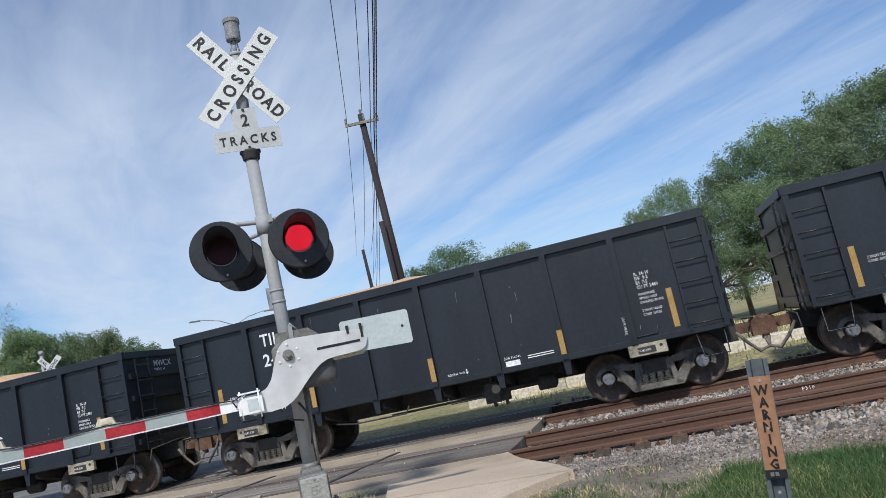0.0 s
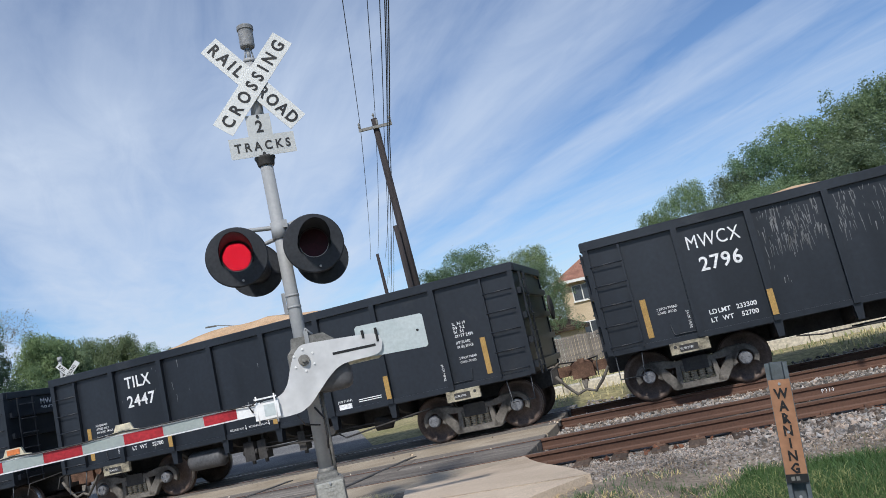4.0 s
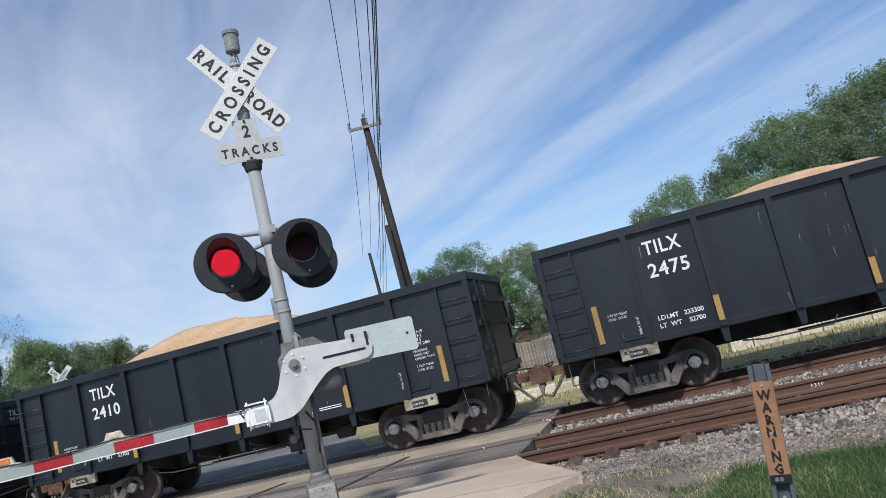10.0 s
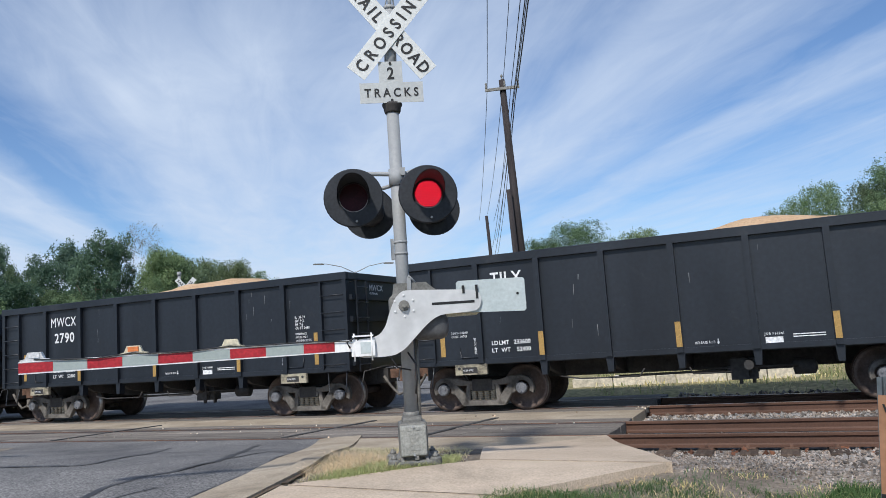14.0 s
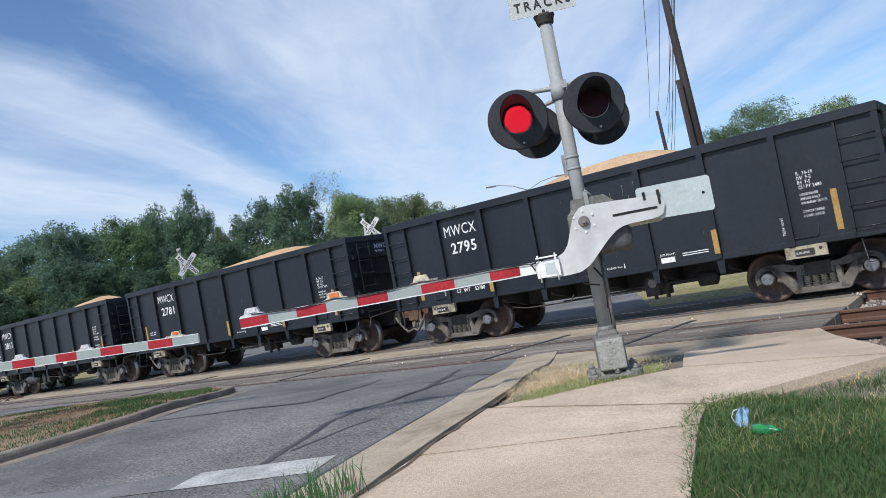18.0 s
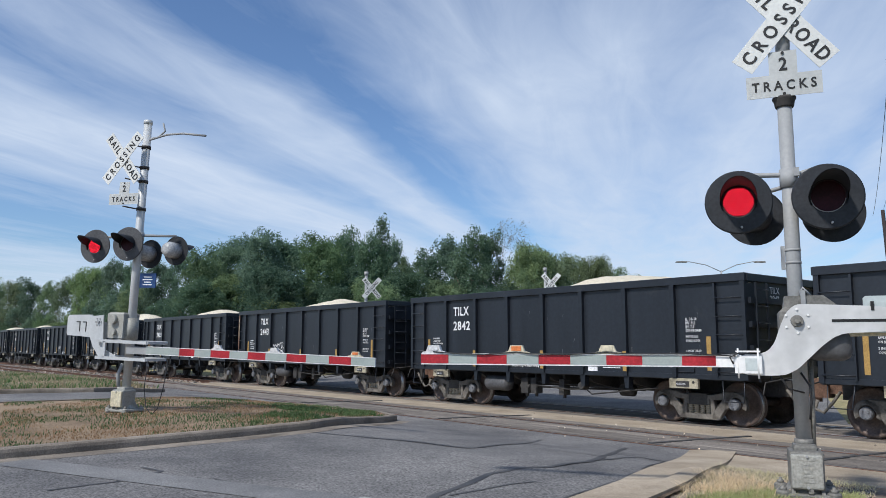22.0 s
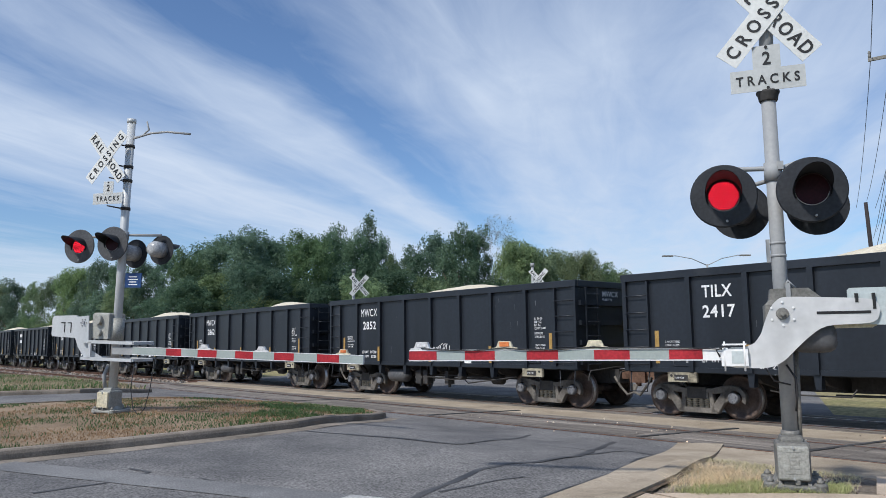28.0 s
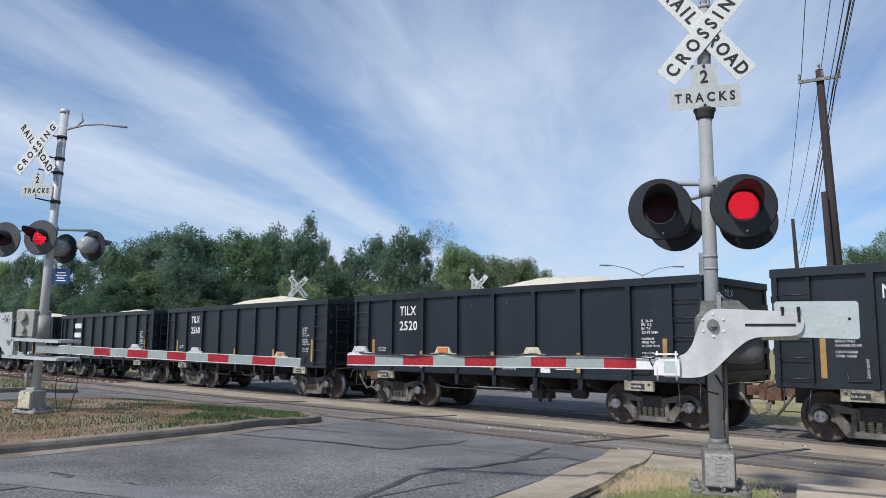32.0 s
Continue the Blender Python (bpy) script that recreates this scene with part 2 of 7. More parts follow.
M["tie"] = surface("old_tie_timber", (0.05, 0.032, 0.022), (0.11, 0.08, 0.06), 3, 30, 0.9, bump=0.5, streak=(6, 0.6, 6), vary=0.3)
M["plank"] = surface("crossing_timber", (0.125, 0.108, 0.093), (0.235, 0.208, 0.182), 1.2, 30, 0.9, bump=0.3, streak=(0.5, 5, 5), vary=0.2)
M["dirt"] = surface("dry_soil", (0.23, 0.165, 0.10), (0.37, 0.285, 0.185), 0.9, 25, 0.95, bump=0.5, bump_scale=30, speck=0.3, dist=0.03)
M["ground"] = surface("ground_cover", (0.17, 0.165, 0.065), (0.36, 0.30, 0.16), 0.25, 8, 0.95, bump=0.6, bump_scale=18, speck=0.4, dist=0.04)
# Bed colour darkened to hold the shade between the loose stones.
M["ballast"] = surface("ballast_bed", (0.11, 0.107, 0.103), (0.24, 0.23, 0.22), 1.2, 22, 0.95, bump=0.9, bump_scale=26, speck=0.5, dist=0.04)
M["lawn"] = surface("lawn_floor", (0.045, 0.078, 0.028), (0.10, 0.125, 0.05), 0.8, 30, 0.95, bump=0.6, bump_scale=40, speck=0.4, dist=0.03)
M["dirt_gravel"] = surface("gravelly_soil", (0.14, 0.112, 0.085), (0.28, 0.235, 0.185), 1.2, 30, 0.95, bump=0.8, bump_scale=35, speck=0.45, dist=0.03)
M["car_black"] = surface("black_car_paint", (0.0090, 0.0118, 0.0168), (0.0170, 0.0213, 0.0290), 0.7, 12, 0.42, bump=0.16, bump_scale=1.6, speck=0.18, streak=(1.5, 1.5, 0.3), dist=0.03, spec=0.5, stain=((0.040, 0.040, 0.041), 1.5, 0.60, 0.84))
M["under"] = surface("sooty_underframe", (0.030, 0.029, 0.029), (0.062, 0.058, 0.055), 2, 20, 0.75, bump=0.2)
M["truck"] = surface("dusty_cast_steel", (0.075, 0.069, 0.062), (0.19, 0.172, 0.15), 2.5, 24, 0.75, bump=0.25, speck=0.25)
M["wheel"] = surface("rusty_wheel_steel", (0.060, 0.042, 0.035), (0.15, 0.108, 0.088), 3, 30, 0.6, 0.15, bump=0.15)
M["tread"] = surface("wheel_tread", (0.3, 0.28, 0.26), (0.45, 0.42, 0.4), 3, 30, 0.35, 0.9, bump=0.05)
M["rust"] = surface("brown_rust", (0.08, 0.043, 0.029), (0.18, 0.105, 0.072), 4, 35, 0.85, bump=0.3, speck=0.3)
M["bearing"] = surface("bearing_cap_steel", (0.105, 0.11, 0.12), (0.20, 0.205, 0.22), 6, 40, 0.65, 0.1, bump=0.1)
M["plate_cream"] = surface("dusty_cream_paint", (0.27, 0.235, 0.165), (0.42, 0.38, 0.28), 2.2, 30, 0.85, bump=0.12, stain=((0.05, 0.045, 0.04), 3.1, 0.44, 0.62))
M["yellow"] = surface("yellow_reflector", (0.32, 0.19, 0.055), (0.46, 0.29, 0.095), 3, 40, 0.55, bump=0.05)
M["white_letter"] = surface("white_lettering", (0.68, 0.68, 0.68), (0.80, 0.80, 0.80), 4, 30, 0.6, bump=0)
M["tank"] = surface("grey_tank_paint", (0.06, 0.062, 0.066), (0.10, 0.10, 0.105), 2, 20, 0.55, bump=0.08)
M["sand_tan"] = surface("tan_sand", (0.47, 0.30, 0.17), (0.58, 0.40, 0.25), 1.5, 28, 0.95, bump=0.8, bump_scale=10, speck=0.22, dist=0.08)
M["sand_pale"] = surface("pale_limestone_sand", (0.58, 0.52, 0.40), (0.70, 0.64, 0.51), 1.5, 28, 0.95, bump=0.8, bump_scale=10, speck=0.2, dist=0.08)
M["galv"] = surface("galvanised_steel", (0.27, 0.28, 0.286), (0.35, 0.358, 0.364), 2.5, 30, 0.6, 0.05, bump=0.03, speck=0.06, spec=0.3, streak=(1, 1, 0.3))
M["galv_new"] = surface("bright_galvanised_steel", (0.44, 0.46, 0.47), (0.54, 0.56, 0.57), 2.5, 30, 0.45, 0.1, bump=0.03, speck=0.06, streak=(1, 1, 0.3))
M["alu"] = surface("weathered_white_aluminium", (0.72, 0.72, 0.71), (0.86, 0.86, 0.85), 2.2, 25, 0.5, 0.1, bump=0.05, speck=0.08)
M["plate_white"] = surface("smooth_white_plate", (0.50, 0.505, 0.505), (0.66, 0.66, 0.655), 1.6, 6, 0.5, 0.15, bump=0.03, speck=0.10)
M["post_steel"] = surface("dark_post_steel", (0.07, 0.085, 0.095), (0.13, 0.15, 0.16), 4, 30, 0.6, 0.2, bump=0.05)
M["case"] = surface("grey_cast_case", (0.15, 0.147, 0.134), (0.225, 0.218, 0.20), 4, 40, 0.6, 0.2, bump=0.1)
M["sign_white"] = surface("white_sign_sheet", (0.58, 0.59, 0.575), (0.68, 0.69, 0.67), 1.2, 30, 0.5, bump=0.02, speck=0.06)
M["sign_grey"] = surface("dulled_sign_sheet", (0.44, 0.455, 0.45), (0.52, 0.535, 0.53), 1.6, 30, 0.5, bump=0.02, speck=0.06)
M["joint"] = surface("dark_joint_soil", (0.075, 0.053, 0.036), (0.15, 0.11, 0.075), 4, 30, 0.95, bump=0.4)
M["sign_black"] = surface("black_sign_ink", (0.012, 0.012, 0.013), (0.02, 0.02, 0.02), 4, 30, 0.5, bump=0)
M["lamp_black"] = surface("black_lamp_paint", (0.018, 0.021, 0.026), (0.028, 0.031, 0.037), 4, 30, 0.6, bump=0.03, spec=0.3)
# Lamp black raised to grey: sunlight on the far backplates is in the colour.
M["lamp_grey"] = surface("sunlit_black_lamp_paint", (0.060, 0.062, 0.067), (0.085, 0.087, 0.092), 4, 30, 0.6, bump=0.03, spec=0.3)
M["lens_off"] = surface("dark_red_lens", (0.018, 0.004, 0.008), (0.032, 0.006, 0.012), 6, 40, 0.5, bump=0.05, spec=0.15)
M["led_red"] = glow("lit_red_diode", (1.0, 0.03, 0.06), 2.0)
M["led_board"] = glow("lit_red_board", (0.36, 0.001, 0.010), 0.32)
M["lens_clear"] = surface("milky_lens_cover", (0.33, 0.34, 0.35), (0.42, 0.43, 0.44), 4, 30, 0.2, bump=0)
M["red_tape"] = surface("red_reflective_tape", (0.30, 0.012, 0.020), (0.42, 0.024, 0.034), 3, 40, 0.45, bump=0.04)
M["grey_tape"] = surface("silver_reflective_tape", (0.29, 0.335, 0.32), (0.345, 0.39, 0.375), 3, 40, 0.5, speck=0.06, bump=0.04)
M["amber"] = surface("orange_lamp_lens", (0.60, 0.16, 0.05), (0.7, 0.22, 0.07), 5, 30, 0.3, bump=0)
M["cream"] = surface("cream_lamp_case", (0.50, 0.45, 0.32), (0.62, 0.57, 0.43), 5, 30, 0.6, bump=0)
M["wood_pole"] = surface("dark_pole_timber", (0.022, 0.018, 0.019), (0.044, 0.036, 0.036), 2, 20, 0.85, bump=0.3, streak=(5, 5, 0.4))
M["cable"] = surface("black_cable", (0.02, 0.02, 0.022), (0.03, 0.03, 0.032), 2, 20, 0.6, bump=0)
M["orange"] = surface("faded_orange_decal", (0.27, 0.132, 0.070), (0.37, 0.19, 0.105), 6, 40, 0.6, bump=0.03, speck=0.1)
M["bark"] = surface("bark", (0.10, 0.075, 0.055), (0.18, 0.14, 0.11), 3, 15, 0.95, bump=0.5)
M["leaf_dark"] = leafy("oak_leaves", (0.056, 0.115, 0.084), (0.152, 0.240, 0.152))
M["leaf_oak"] = leafy("sunlit_oak_leaves", (0.092, 0.160, 0.088), (0.22, 0.315, 0.16))
M["leaf_light"] = leafy("light_leaves", (0.100, 0.165, 0.080), (0.25, 0.335, 0.165))
M["twig"] = leafy("bare_twigs", (0.20, 0.18, 0.15), (0.34, 0.31, 0.26))
M["grass"] = leafy("green_grass", (0.038, 0.098, 0.034), (0.118, 0.205, 0.078))
M["grass_dry"] = leafy("dry_grass", (0.28, 0.225, 0.12), (0.48, 0.405, 0.25))
M["russet"] = leafy("russet_dry_grass", (0.185, 0.13, 0.066), (0.36, 0.275, 0.155))
M["soil_warm"] = surface("reddish_dry_soil", (0.17, 0.118, 0.072), (0.30, 0.22, 0.142), 0.7, 25, 0.95, bump=0.5, bump_scale=30, speck=0.35, dist=0.03)
M["meadow"] = leafy("sunlit_meadow_grass", (0.24, 0.28, 0.095), (0.50, 0.50, 0.22))
M["coil"] = surface("dusty_spring_steel", (0.22, 0.185, 0.135), (0.36, 0.31, 0.23), 6, 40, 0.7, bump=0.1)
M["straw"] = leafy("pale_straw", (0.56, 0.46, 0.22), (0.80, 0.68, 0.38))
M["scuff"] = surface("scuffed_bare_paint", (0.09, 0.093, 0.097), (0.22, 0.222, 0.226), 3, 30, 0.7, bump=0)
M["house_wall"] = surface("tan_stucco", (0.50, 0.40, 0.27), (0.58, 0.47, 0.33), 1, 25, 0.9, bump=0.15)
M["roof_red"] = surface("red_brown_shingle", (0.22, 0.10, 0.07), (0.32, 0.16, 0.11), 1.5, 12, 0.9, bump=0.3)
M["white_paint"] = surface("white_cabinet_paint", (0.66, 0.66, 0.62), (0.76, 0.76, 0.72), 1.5, 30, 0.6, bump=0.03)
M["pane"] = surface("dark_window_pane", (0.04, 0.05, 0.06), (0.07, 0.08, 0.095), 2, 10, 0.1, bump=0)
M["limestone"] = surface("limestone_blocks", (0.42, 0.38, 0.31), (0.60, 0.55, 0.46), 1.5, 14, 0.9, bump=0.4, vary=0.15)
M["blue_sign"] = surface("blue_sign_sheet", (0.008, 0.035, 0.12), (0.014, 0.055, 0.17), 2, 20, 0.5, bump=0)
M["bottle"] = surface("green_plastic", (0.010, 0.11, 0.035), (0.035, 0.26, 0.08), 9, 20, 0.15, bump=0.05, spec=0.6)
M["mask_blue"] = surface("pale_blue_cloth", (0.42, 0.66, 0.85), (0.52, 0.76, 0.92), 8, 40, 0.8, bump=0.2)
M["bell_grey"] = surface("dull_grey_bell_paint", (0.17, 0.175, 0.18), (0.25, 0.255, 0.26), 5, 30, 0.6, bump=0.05)
M["case_lid"] = surface("worn_grey_green_lid", (0.27, 0.27, 0.245), (0.37, 0.37, 0.34), 3, 40, 0.6, 0.1, bump=0.1)
M["fence_wood"] = surface("red_brown_fence_board", (0.20, 0.12, 0.075), (0.33, 0.21, 0.135), 2.0, 30, 0.9, bump=0.3, streak=(5, 5, 0.5), vary=0.2)
M["pink"] = surface("grey_pink_case", (0.5, 0.5, 0.5), (0.6, 0.6, 0.6), 5, 30, 0.5, bump=0)

# ---------------------------------------------------------------- mesh helpers


def put(verts, faces, bm):
    vs = [bm.verts.new(v) for v in verts]
    for f in faces:
        bm.faces.new([vs[i] for i in f])


def box(bm, x0, x1, y0, y1, z0, z1, m=None):
    pts = [Vector((x, y, z)) for z in (z0, z1) for x, y in ((x0, y0), (x1, y0), (x1, y1), (x0, y1))]
    if m:
        pts = [m @ p for p in pts]
    put(pts, [(3, 2, 1, 0), (4, 5, 6, 7), (0, 1, 5, 4), (1, 2, 6, 5), (2, 3, 7, 6), (3, 0, 4, 7)], bm)


def slab(bm, x0, x1, y0, y1, z0, z1, c=0.01, m=None):
    """A box with a chamfered top edge."""
    pts = [Vector(p) for p in ((x0, y0, z0), (x1, y0, z0), (x1, y1, z0), (x0, y1, z0), (x0, y0, z1 - c), (x1, y0, z1 - c), (x1, y1, z1 - c), (x0, y1, z1 - c),
                               (x0 + c, y0 + c, z1), (x1 - c, y0 + c, z1), (x1 - c, y1 - c, z1), (x0 + c, y1 - c, z1))]
    if m:
        pts = [m @ p for p in pts]
    put(pts, [(3, 2, 1, 0), (8, 9, 10, 11)] + [(i, (i + 1) % 4, (i + 1) % 4 + 4, i + 4) for i in range(4)] + [(i + 4, (i + 1) % 4 + 4, (i + 1) % 4 + 8, i + 8) for i in range(4)], bm)


def tube(bm, p0, p1, r0, r1=None, seg=10, caps=True):
    p0, p1 = Vector(p0), Vector(p1)
    r1 = r0 if r1 is None else r1
    d = (p1 - p0).normalized()
    a = d.orthogonal().normalized()
    b = d.cross(a)
    rings = []
    for p, r in ((p0, r0), (p1, r1)):
        rings.append([bm.verts.new(p + r * (math.cos(t) * a + math.sin(t) * b)) for t in [2 * math.pi * i / seg for i in range(seg)]])
    for i in range(seg):
        j = (i + 1) % seg
        f = bm.faces.new((rings[0][i], rings[0][j], rings[1][j], rings[1][i]))
        f.smooth = True
    if caps:
        bm.faces.new(rings[0][::-1])
        bm.faces.new(rings[1])


def pipe(bm, pts, r, seg=8, closed=False):
    """One round bar swept along a line of points."""
    pts = [Vector(p) for p in pts]
    n = len(pts)
    a = (pts[1] - pts[0]).orthogonal().normalized()
    rings = []
    for i, p in enumerate(pts):
        q0, q1 = (pts[i - 1], pts[(i + 1) % n]) if closed else (pts[max(i - 1, 0)], pts[min(i + 1, n - 1)])
        d = (q1 - q0).normalized()
        a = (a - d * a.dot(d)).normalized()
        b = d.cross(a)
        rings.append([bm.verts.new(p + r * (math.cos(t) * a + math.sin(t) * b)) for t in [2 * math.pi * k / seg for k in range(seg)]])
    for u, v in zip(rings, rings[1:] + (rings[:1] if closed else [])):
        for k in range(seg):
            f = bm.faces.new((u[k], u[(k + 1) % seg], v[(k + 1) % seg], v[k]))
            f.smooth = True
    if not closed:
        bm.faces.new(rings[0][::-1])
        bm.faces.new(rings[-1])


def lathe(bm, profile, seg=24, m=None, smooth=True):
    """profile: (radius, height) pairs round the z axis."""
    m = m or Matrix()
    rings = []
    for r, h in profile:
        rings.append([bm.verts.new(m @ Vector((max(r, 1e-4) * math.cos(2 * math.pi * i / seg), max(r, 1e-4) * math.sin(2 * math.pi * i / seg), h))) for i in range(seg)])
    for a, b in zip(rings, rings[1:]):
        for i in range(seg):
            j = (i + 1) % seg
            f = bm.faces.new((a[i], a[j], b[j], b[i]))
            f.smooth = smooth
    bm.faces.new(rings[0][::-1])
    bm.faces.new(rings[-1])


def extrude(bm, outline, depth, m=None):
    """A flat outline in x, z with a thickness along +y."""
    m = m or Matrix()
    a = [bm.verts.new(m @ Vector((x, 0, z))) for x, z in outline]
    b = [bm.verts.new(m @ Vector((x, depth, z))) for x, z in outline]
    n = len(outline)
    bm.faces.new(a)
    bm.faces.new(b[::-1])
    for i in range(n):
        j = (i + 1) % n
        bm.faces.new((a[j], a[i], b[i], b[j]))


def mesh_of(name, bm, material):
    bmesh.ops.recalc_face_normals(bm, faces=bm.faces)
    me = bpy.data.meshes.new(name)
    bm.to_mesh(me)
    bm.free()
    for mt in (material if isinstance(material, (list, tuple)) else [material]):
        me.materials.append(mt)
    return me


def part(name, bm, material, parent=None, label="", m=None):
    ob = new(name, bm if isinstance(bm, bpy.types.Mesh) else mesh_of(name, bm, material))
    if parent:
        ob.parent = parent
    if m:
        ob.matrix_basis = m
    if label:
        ob["label"] = label
    return ob


def made(fn, *a, **k):
    bm = bmesh.new()
    fn(bm, *a, **k)
    return bm


def empty(name, m, label, category, group=""):
    ob = new(name)
    ob.empty_display_size = 0.1
    ob.matrix_basis = m
    return tagged(ob, label, category, group)


@lru_cache(maxsize=None)
def text_mesh(text, size, align="LEFT", bold=0.0, mat="white_letter", spacing=1.0, line=1.0):
    cu = bpy.data.curves.new("lettering", "FONT")
    cu.body, cu.size, cu.align_x, cu.space_character, cu.space_line = text, size, align, spacing, line
    cu.offset, cu.resolution_u, cu.extrude = bold, 3 if size > 0.1 else 1, 0.0015
    ob = bpy.data.objects.new("lettering", cu)
    scene.collection.objects.link(ob)
    dg = bpy.context.evaluated_depsgraph_get()
    me = bpy.data.meshes.new_from_object(ob.evaluated_get(dg))
    bpy.data.objects.remove(ob)
    me.name = "lettering"
    me.materials.clear()
    me.materials.append(M[mat])
    return me


def smooth01(u):
    u = max(0.0, min(1.0, u))
    return u * u * (3 - 2 * u)


def ground_z(x, y):
    """The land falls gently from the pavement to the rails."""
    return 0.28 * smooth01((10.8 - y) / 4.2)


def upright(x, y, z=0.0, turn=0.0):
    return pose(x, y, z, 0, 0, turn)

# ---------------------------------------------------------------- the lie of the land
NEAR_TRACK, FAR_TRACK = 11.92, 15.79        # centre lines of the two tracks, which run along x
CROSS_L, CROSS_R = -34.0, -2.45             # ends of the level crossing's deck
ROAD_TURN = 29.6


def terrain_z(x, y):
    z = ground_z(x, y) - 0.05
    side = smooth01((x - CROSS_R + 0.3) / 0.9) + smooth01((CROSS_L - x) / 1.0)
    bed = smooth01((y - 7.2) / 2.2) * (1 - smooth01((y - 18.4) / 1.5))
    return z * (1 - side * bed) + (-0.27) * side * bed - 0.12 * (1 - side) * bed


def sheet(outline, dz, step=0.7, thick=0.12, fn=ground_z):
    """A flat slab that follows the lie of the land inside an outline."""
    bm = bmesh.new()
    bm.faces.new([bm.verts.new((x, y, 0)) for x, y in outline])
    xs, ys = [p[0] for p in outline], [p[1] for p in outline]
    for axis, lo, hi in ((0, min(xs), max(xs)), (1, min(ys), max(ys))):
        n = int((hi - lo) / step)
        for i in range(1, n + 1):
            co, no = [0, 0, 0], [0, 0, 0]
            co[axis], no[axis] = lo + (hi - lo) * i / (n + 1), 1
            bmesh.ops.bisect_plane(bm, geom=bm.verts[:] + bm.edges[:] + bm.faces[:], plane_co=co, plane_no=no)
    for v in bm.verts:
        v.co.z = fn(v.co.x, v.co.y) + dz
    if thick:
        edges = [e for e in bm.edges if len(e.link_faces) == 1]
        r = bmesh.ops.extrude_edge_only(bm, edges=edges)
        for v in r["geom"]:
            if isinstance(v, bmesh.types.BMVert):
                v.co.z -= thick
    return bm


def structure(name, bm, material, label):
    ob = part(name, bm, material)
    return tagged(ob, label, kind="structure")


def build_ground():
    xs = [-900, -500, -300, -200, -140, -100, -75, -60, -50] + [-45 + 1.0 * i for i in range(66)] + [24, 30, 40, 55, 80, 120, 200, 400, 900]
    ys = [-400, -150, -60, -30, -18, -12] + [-8 + 0.6 * i for i in range(52)] + [25, 28, 32, 38, 48, 60, 80, 110, 160, 250, 500, 1200]
    bm = bmesh.new()
    g = [[bm.verts.new((x, y, terrain_z(x, y))) for x in xs] for y in ys]
    for a, b in zip(g, g[1:]):
        for i in range(len(xs) - 1):
            bm.faces.new((a[i], a[i + 1], b[i + 1], b[i])).smooth = True
    structure("ground", bm, M["ground"], "flat ground of dry grass and soil")


build_ground()

GUTTER_R = [(-7.25, 11.0), (-6.2, 8.8), (-5.48, 7.25), (-5.18, 6.5), (-4.98, 5.7), (-4.76, 4.8), (-4.5, 3.85), (-4.28, 3.15), (-3.8, 1.0), (-3.2, -3.0), (-1.6, -12.0), (0.2, -22.0)]
road_outline = [(x, y) for x, y in GUTTER_R] + [(-46, -22), (-46, 10.9)]
structure("road", sheet(road_outline, 0.0, 0.9, 0.1), M["asphalt"], "worn grey asphalt road with patched cracks")
far_road = [(-7.4, 17.3), (-36.0, 17.3), (-62, 75), (-36, 75)]
structure("road_beyond", sheet(far_road, -0.02, 6, 0.05), M["asphalt"], "asphalt road going on beyond the tracks")


def kerb_line(name, pts, w=0.16, h=0.13, side=1, label="", length=3.0, prof=None, material="kerb_old"):
    """A row of kerb stones along a line; side says on which hand the stone lies."""
    base = empty(name, Matrix(), label, "kerb")
    base["kind"] = "structure"
    run = []
    for a, b in zip(pts, pts[1:]):
        n = max(1, round((Vector(b) - Vector(a)).length / 0.5))
        run += [Vector(a).lerp(Vector(b), i / n) for i in range(n)]
    run.append(Vector(pts[-1]))
    per = max(2, int(length / 0.5))
    for k in range(0, len(run) - 1, per):
        seg = run[k:k + per + 1]
        if len(seg) < 2:
            continue
        bm = bmesh.new()
        rings = []
        for i, p in enumerate(seg):
            d = (seg[min(i + 1, len(seg) - 1)] - seg[max(i - 1, 0)]).normalized()
            nrm = Vector((-d.y, d.x)) * side
            if i == 0:
                p = p + d * 0.006
            z = ground_z(p.x, p.y)
            low = smooth01((9.3 - p.y) / 2.6) if prof else 1.0
            ring = []
            for o, zz in prof or ((0.0, -0.12), (0.0, h * 0.55), (0.012, h * 0.85), (0.04, h), (w, h), (w, -0.12)):
                q = p + nrm * o
                ring.append(bm.verts.new((q.x, q.y, z + (zz if zz < 0.03 else 0.02 + (zz - 0.02) * low))))
            rings.append(ring)
        for a, b in zip(rings, rings[1:]):
            for i in range(6):
                j = (i + 1) % 6
                bm.faces.new((a[i], a[j], b[j], b[i]))
        bm.faces.new(rings[0])
        bm.faces.new(rings[-1][::-1])
        part("kerb_stone", bm, M[material], base)
    return base


ISLAND = [(-13.3, 9.35), (-12.3, 8.0), (-11.45, 6.45), (-11.2, 5.0), (-11.0, 3.2), (-10.9, 1.8), (-10.7, -3.0), (-10.3, -14.0)]
ISLAND_FAR = [(-15.1, 10.5), (-18.0, 10.35), (-19.6, 9.4), (-19.4, 7.6), (-19.9, 3.4), (-20.6, -2), (-21.0, -14.0)]
island_line = list(reversed(ISLAND)) + [(-14.0, 10.1)] + ISLAND_FAR
kerb_line("kerb_of_island", island_line, side=1, label="weathered concrete kerb round the traffic island")
inner = [(-10.46, -14), (-10.86, -3), (-11.06, 1.8), (-11.16, 3.2), (-11.36, 5.0), (-11.61, 6.45), (-12.43, 7.9), (-13.45, 9.25), (-14.1, 9.93), (-15.1, 10.34), (-17.9, 10.19), (-19.44, 9.3), (-19.24, 7.6), (-19.74, 3.4), (-20.44, -2), (-20.84, -14)]
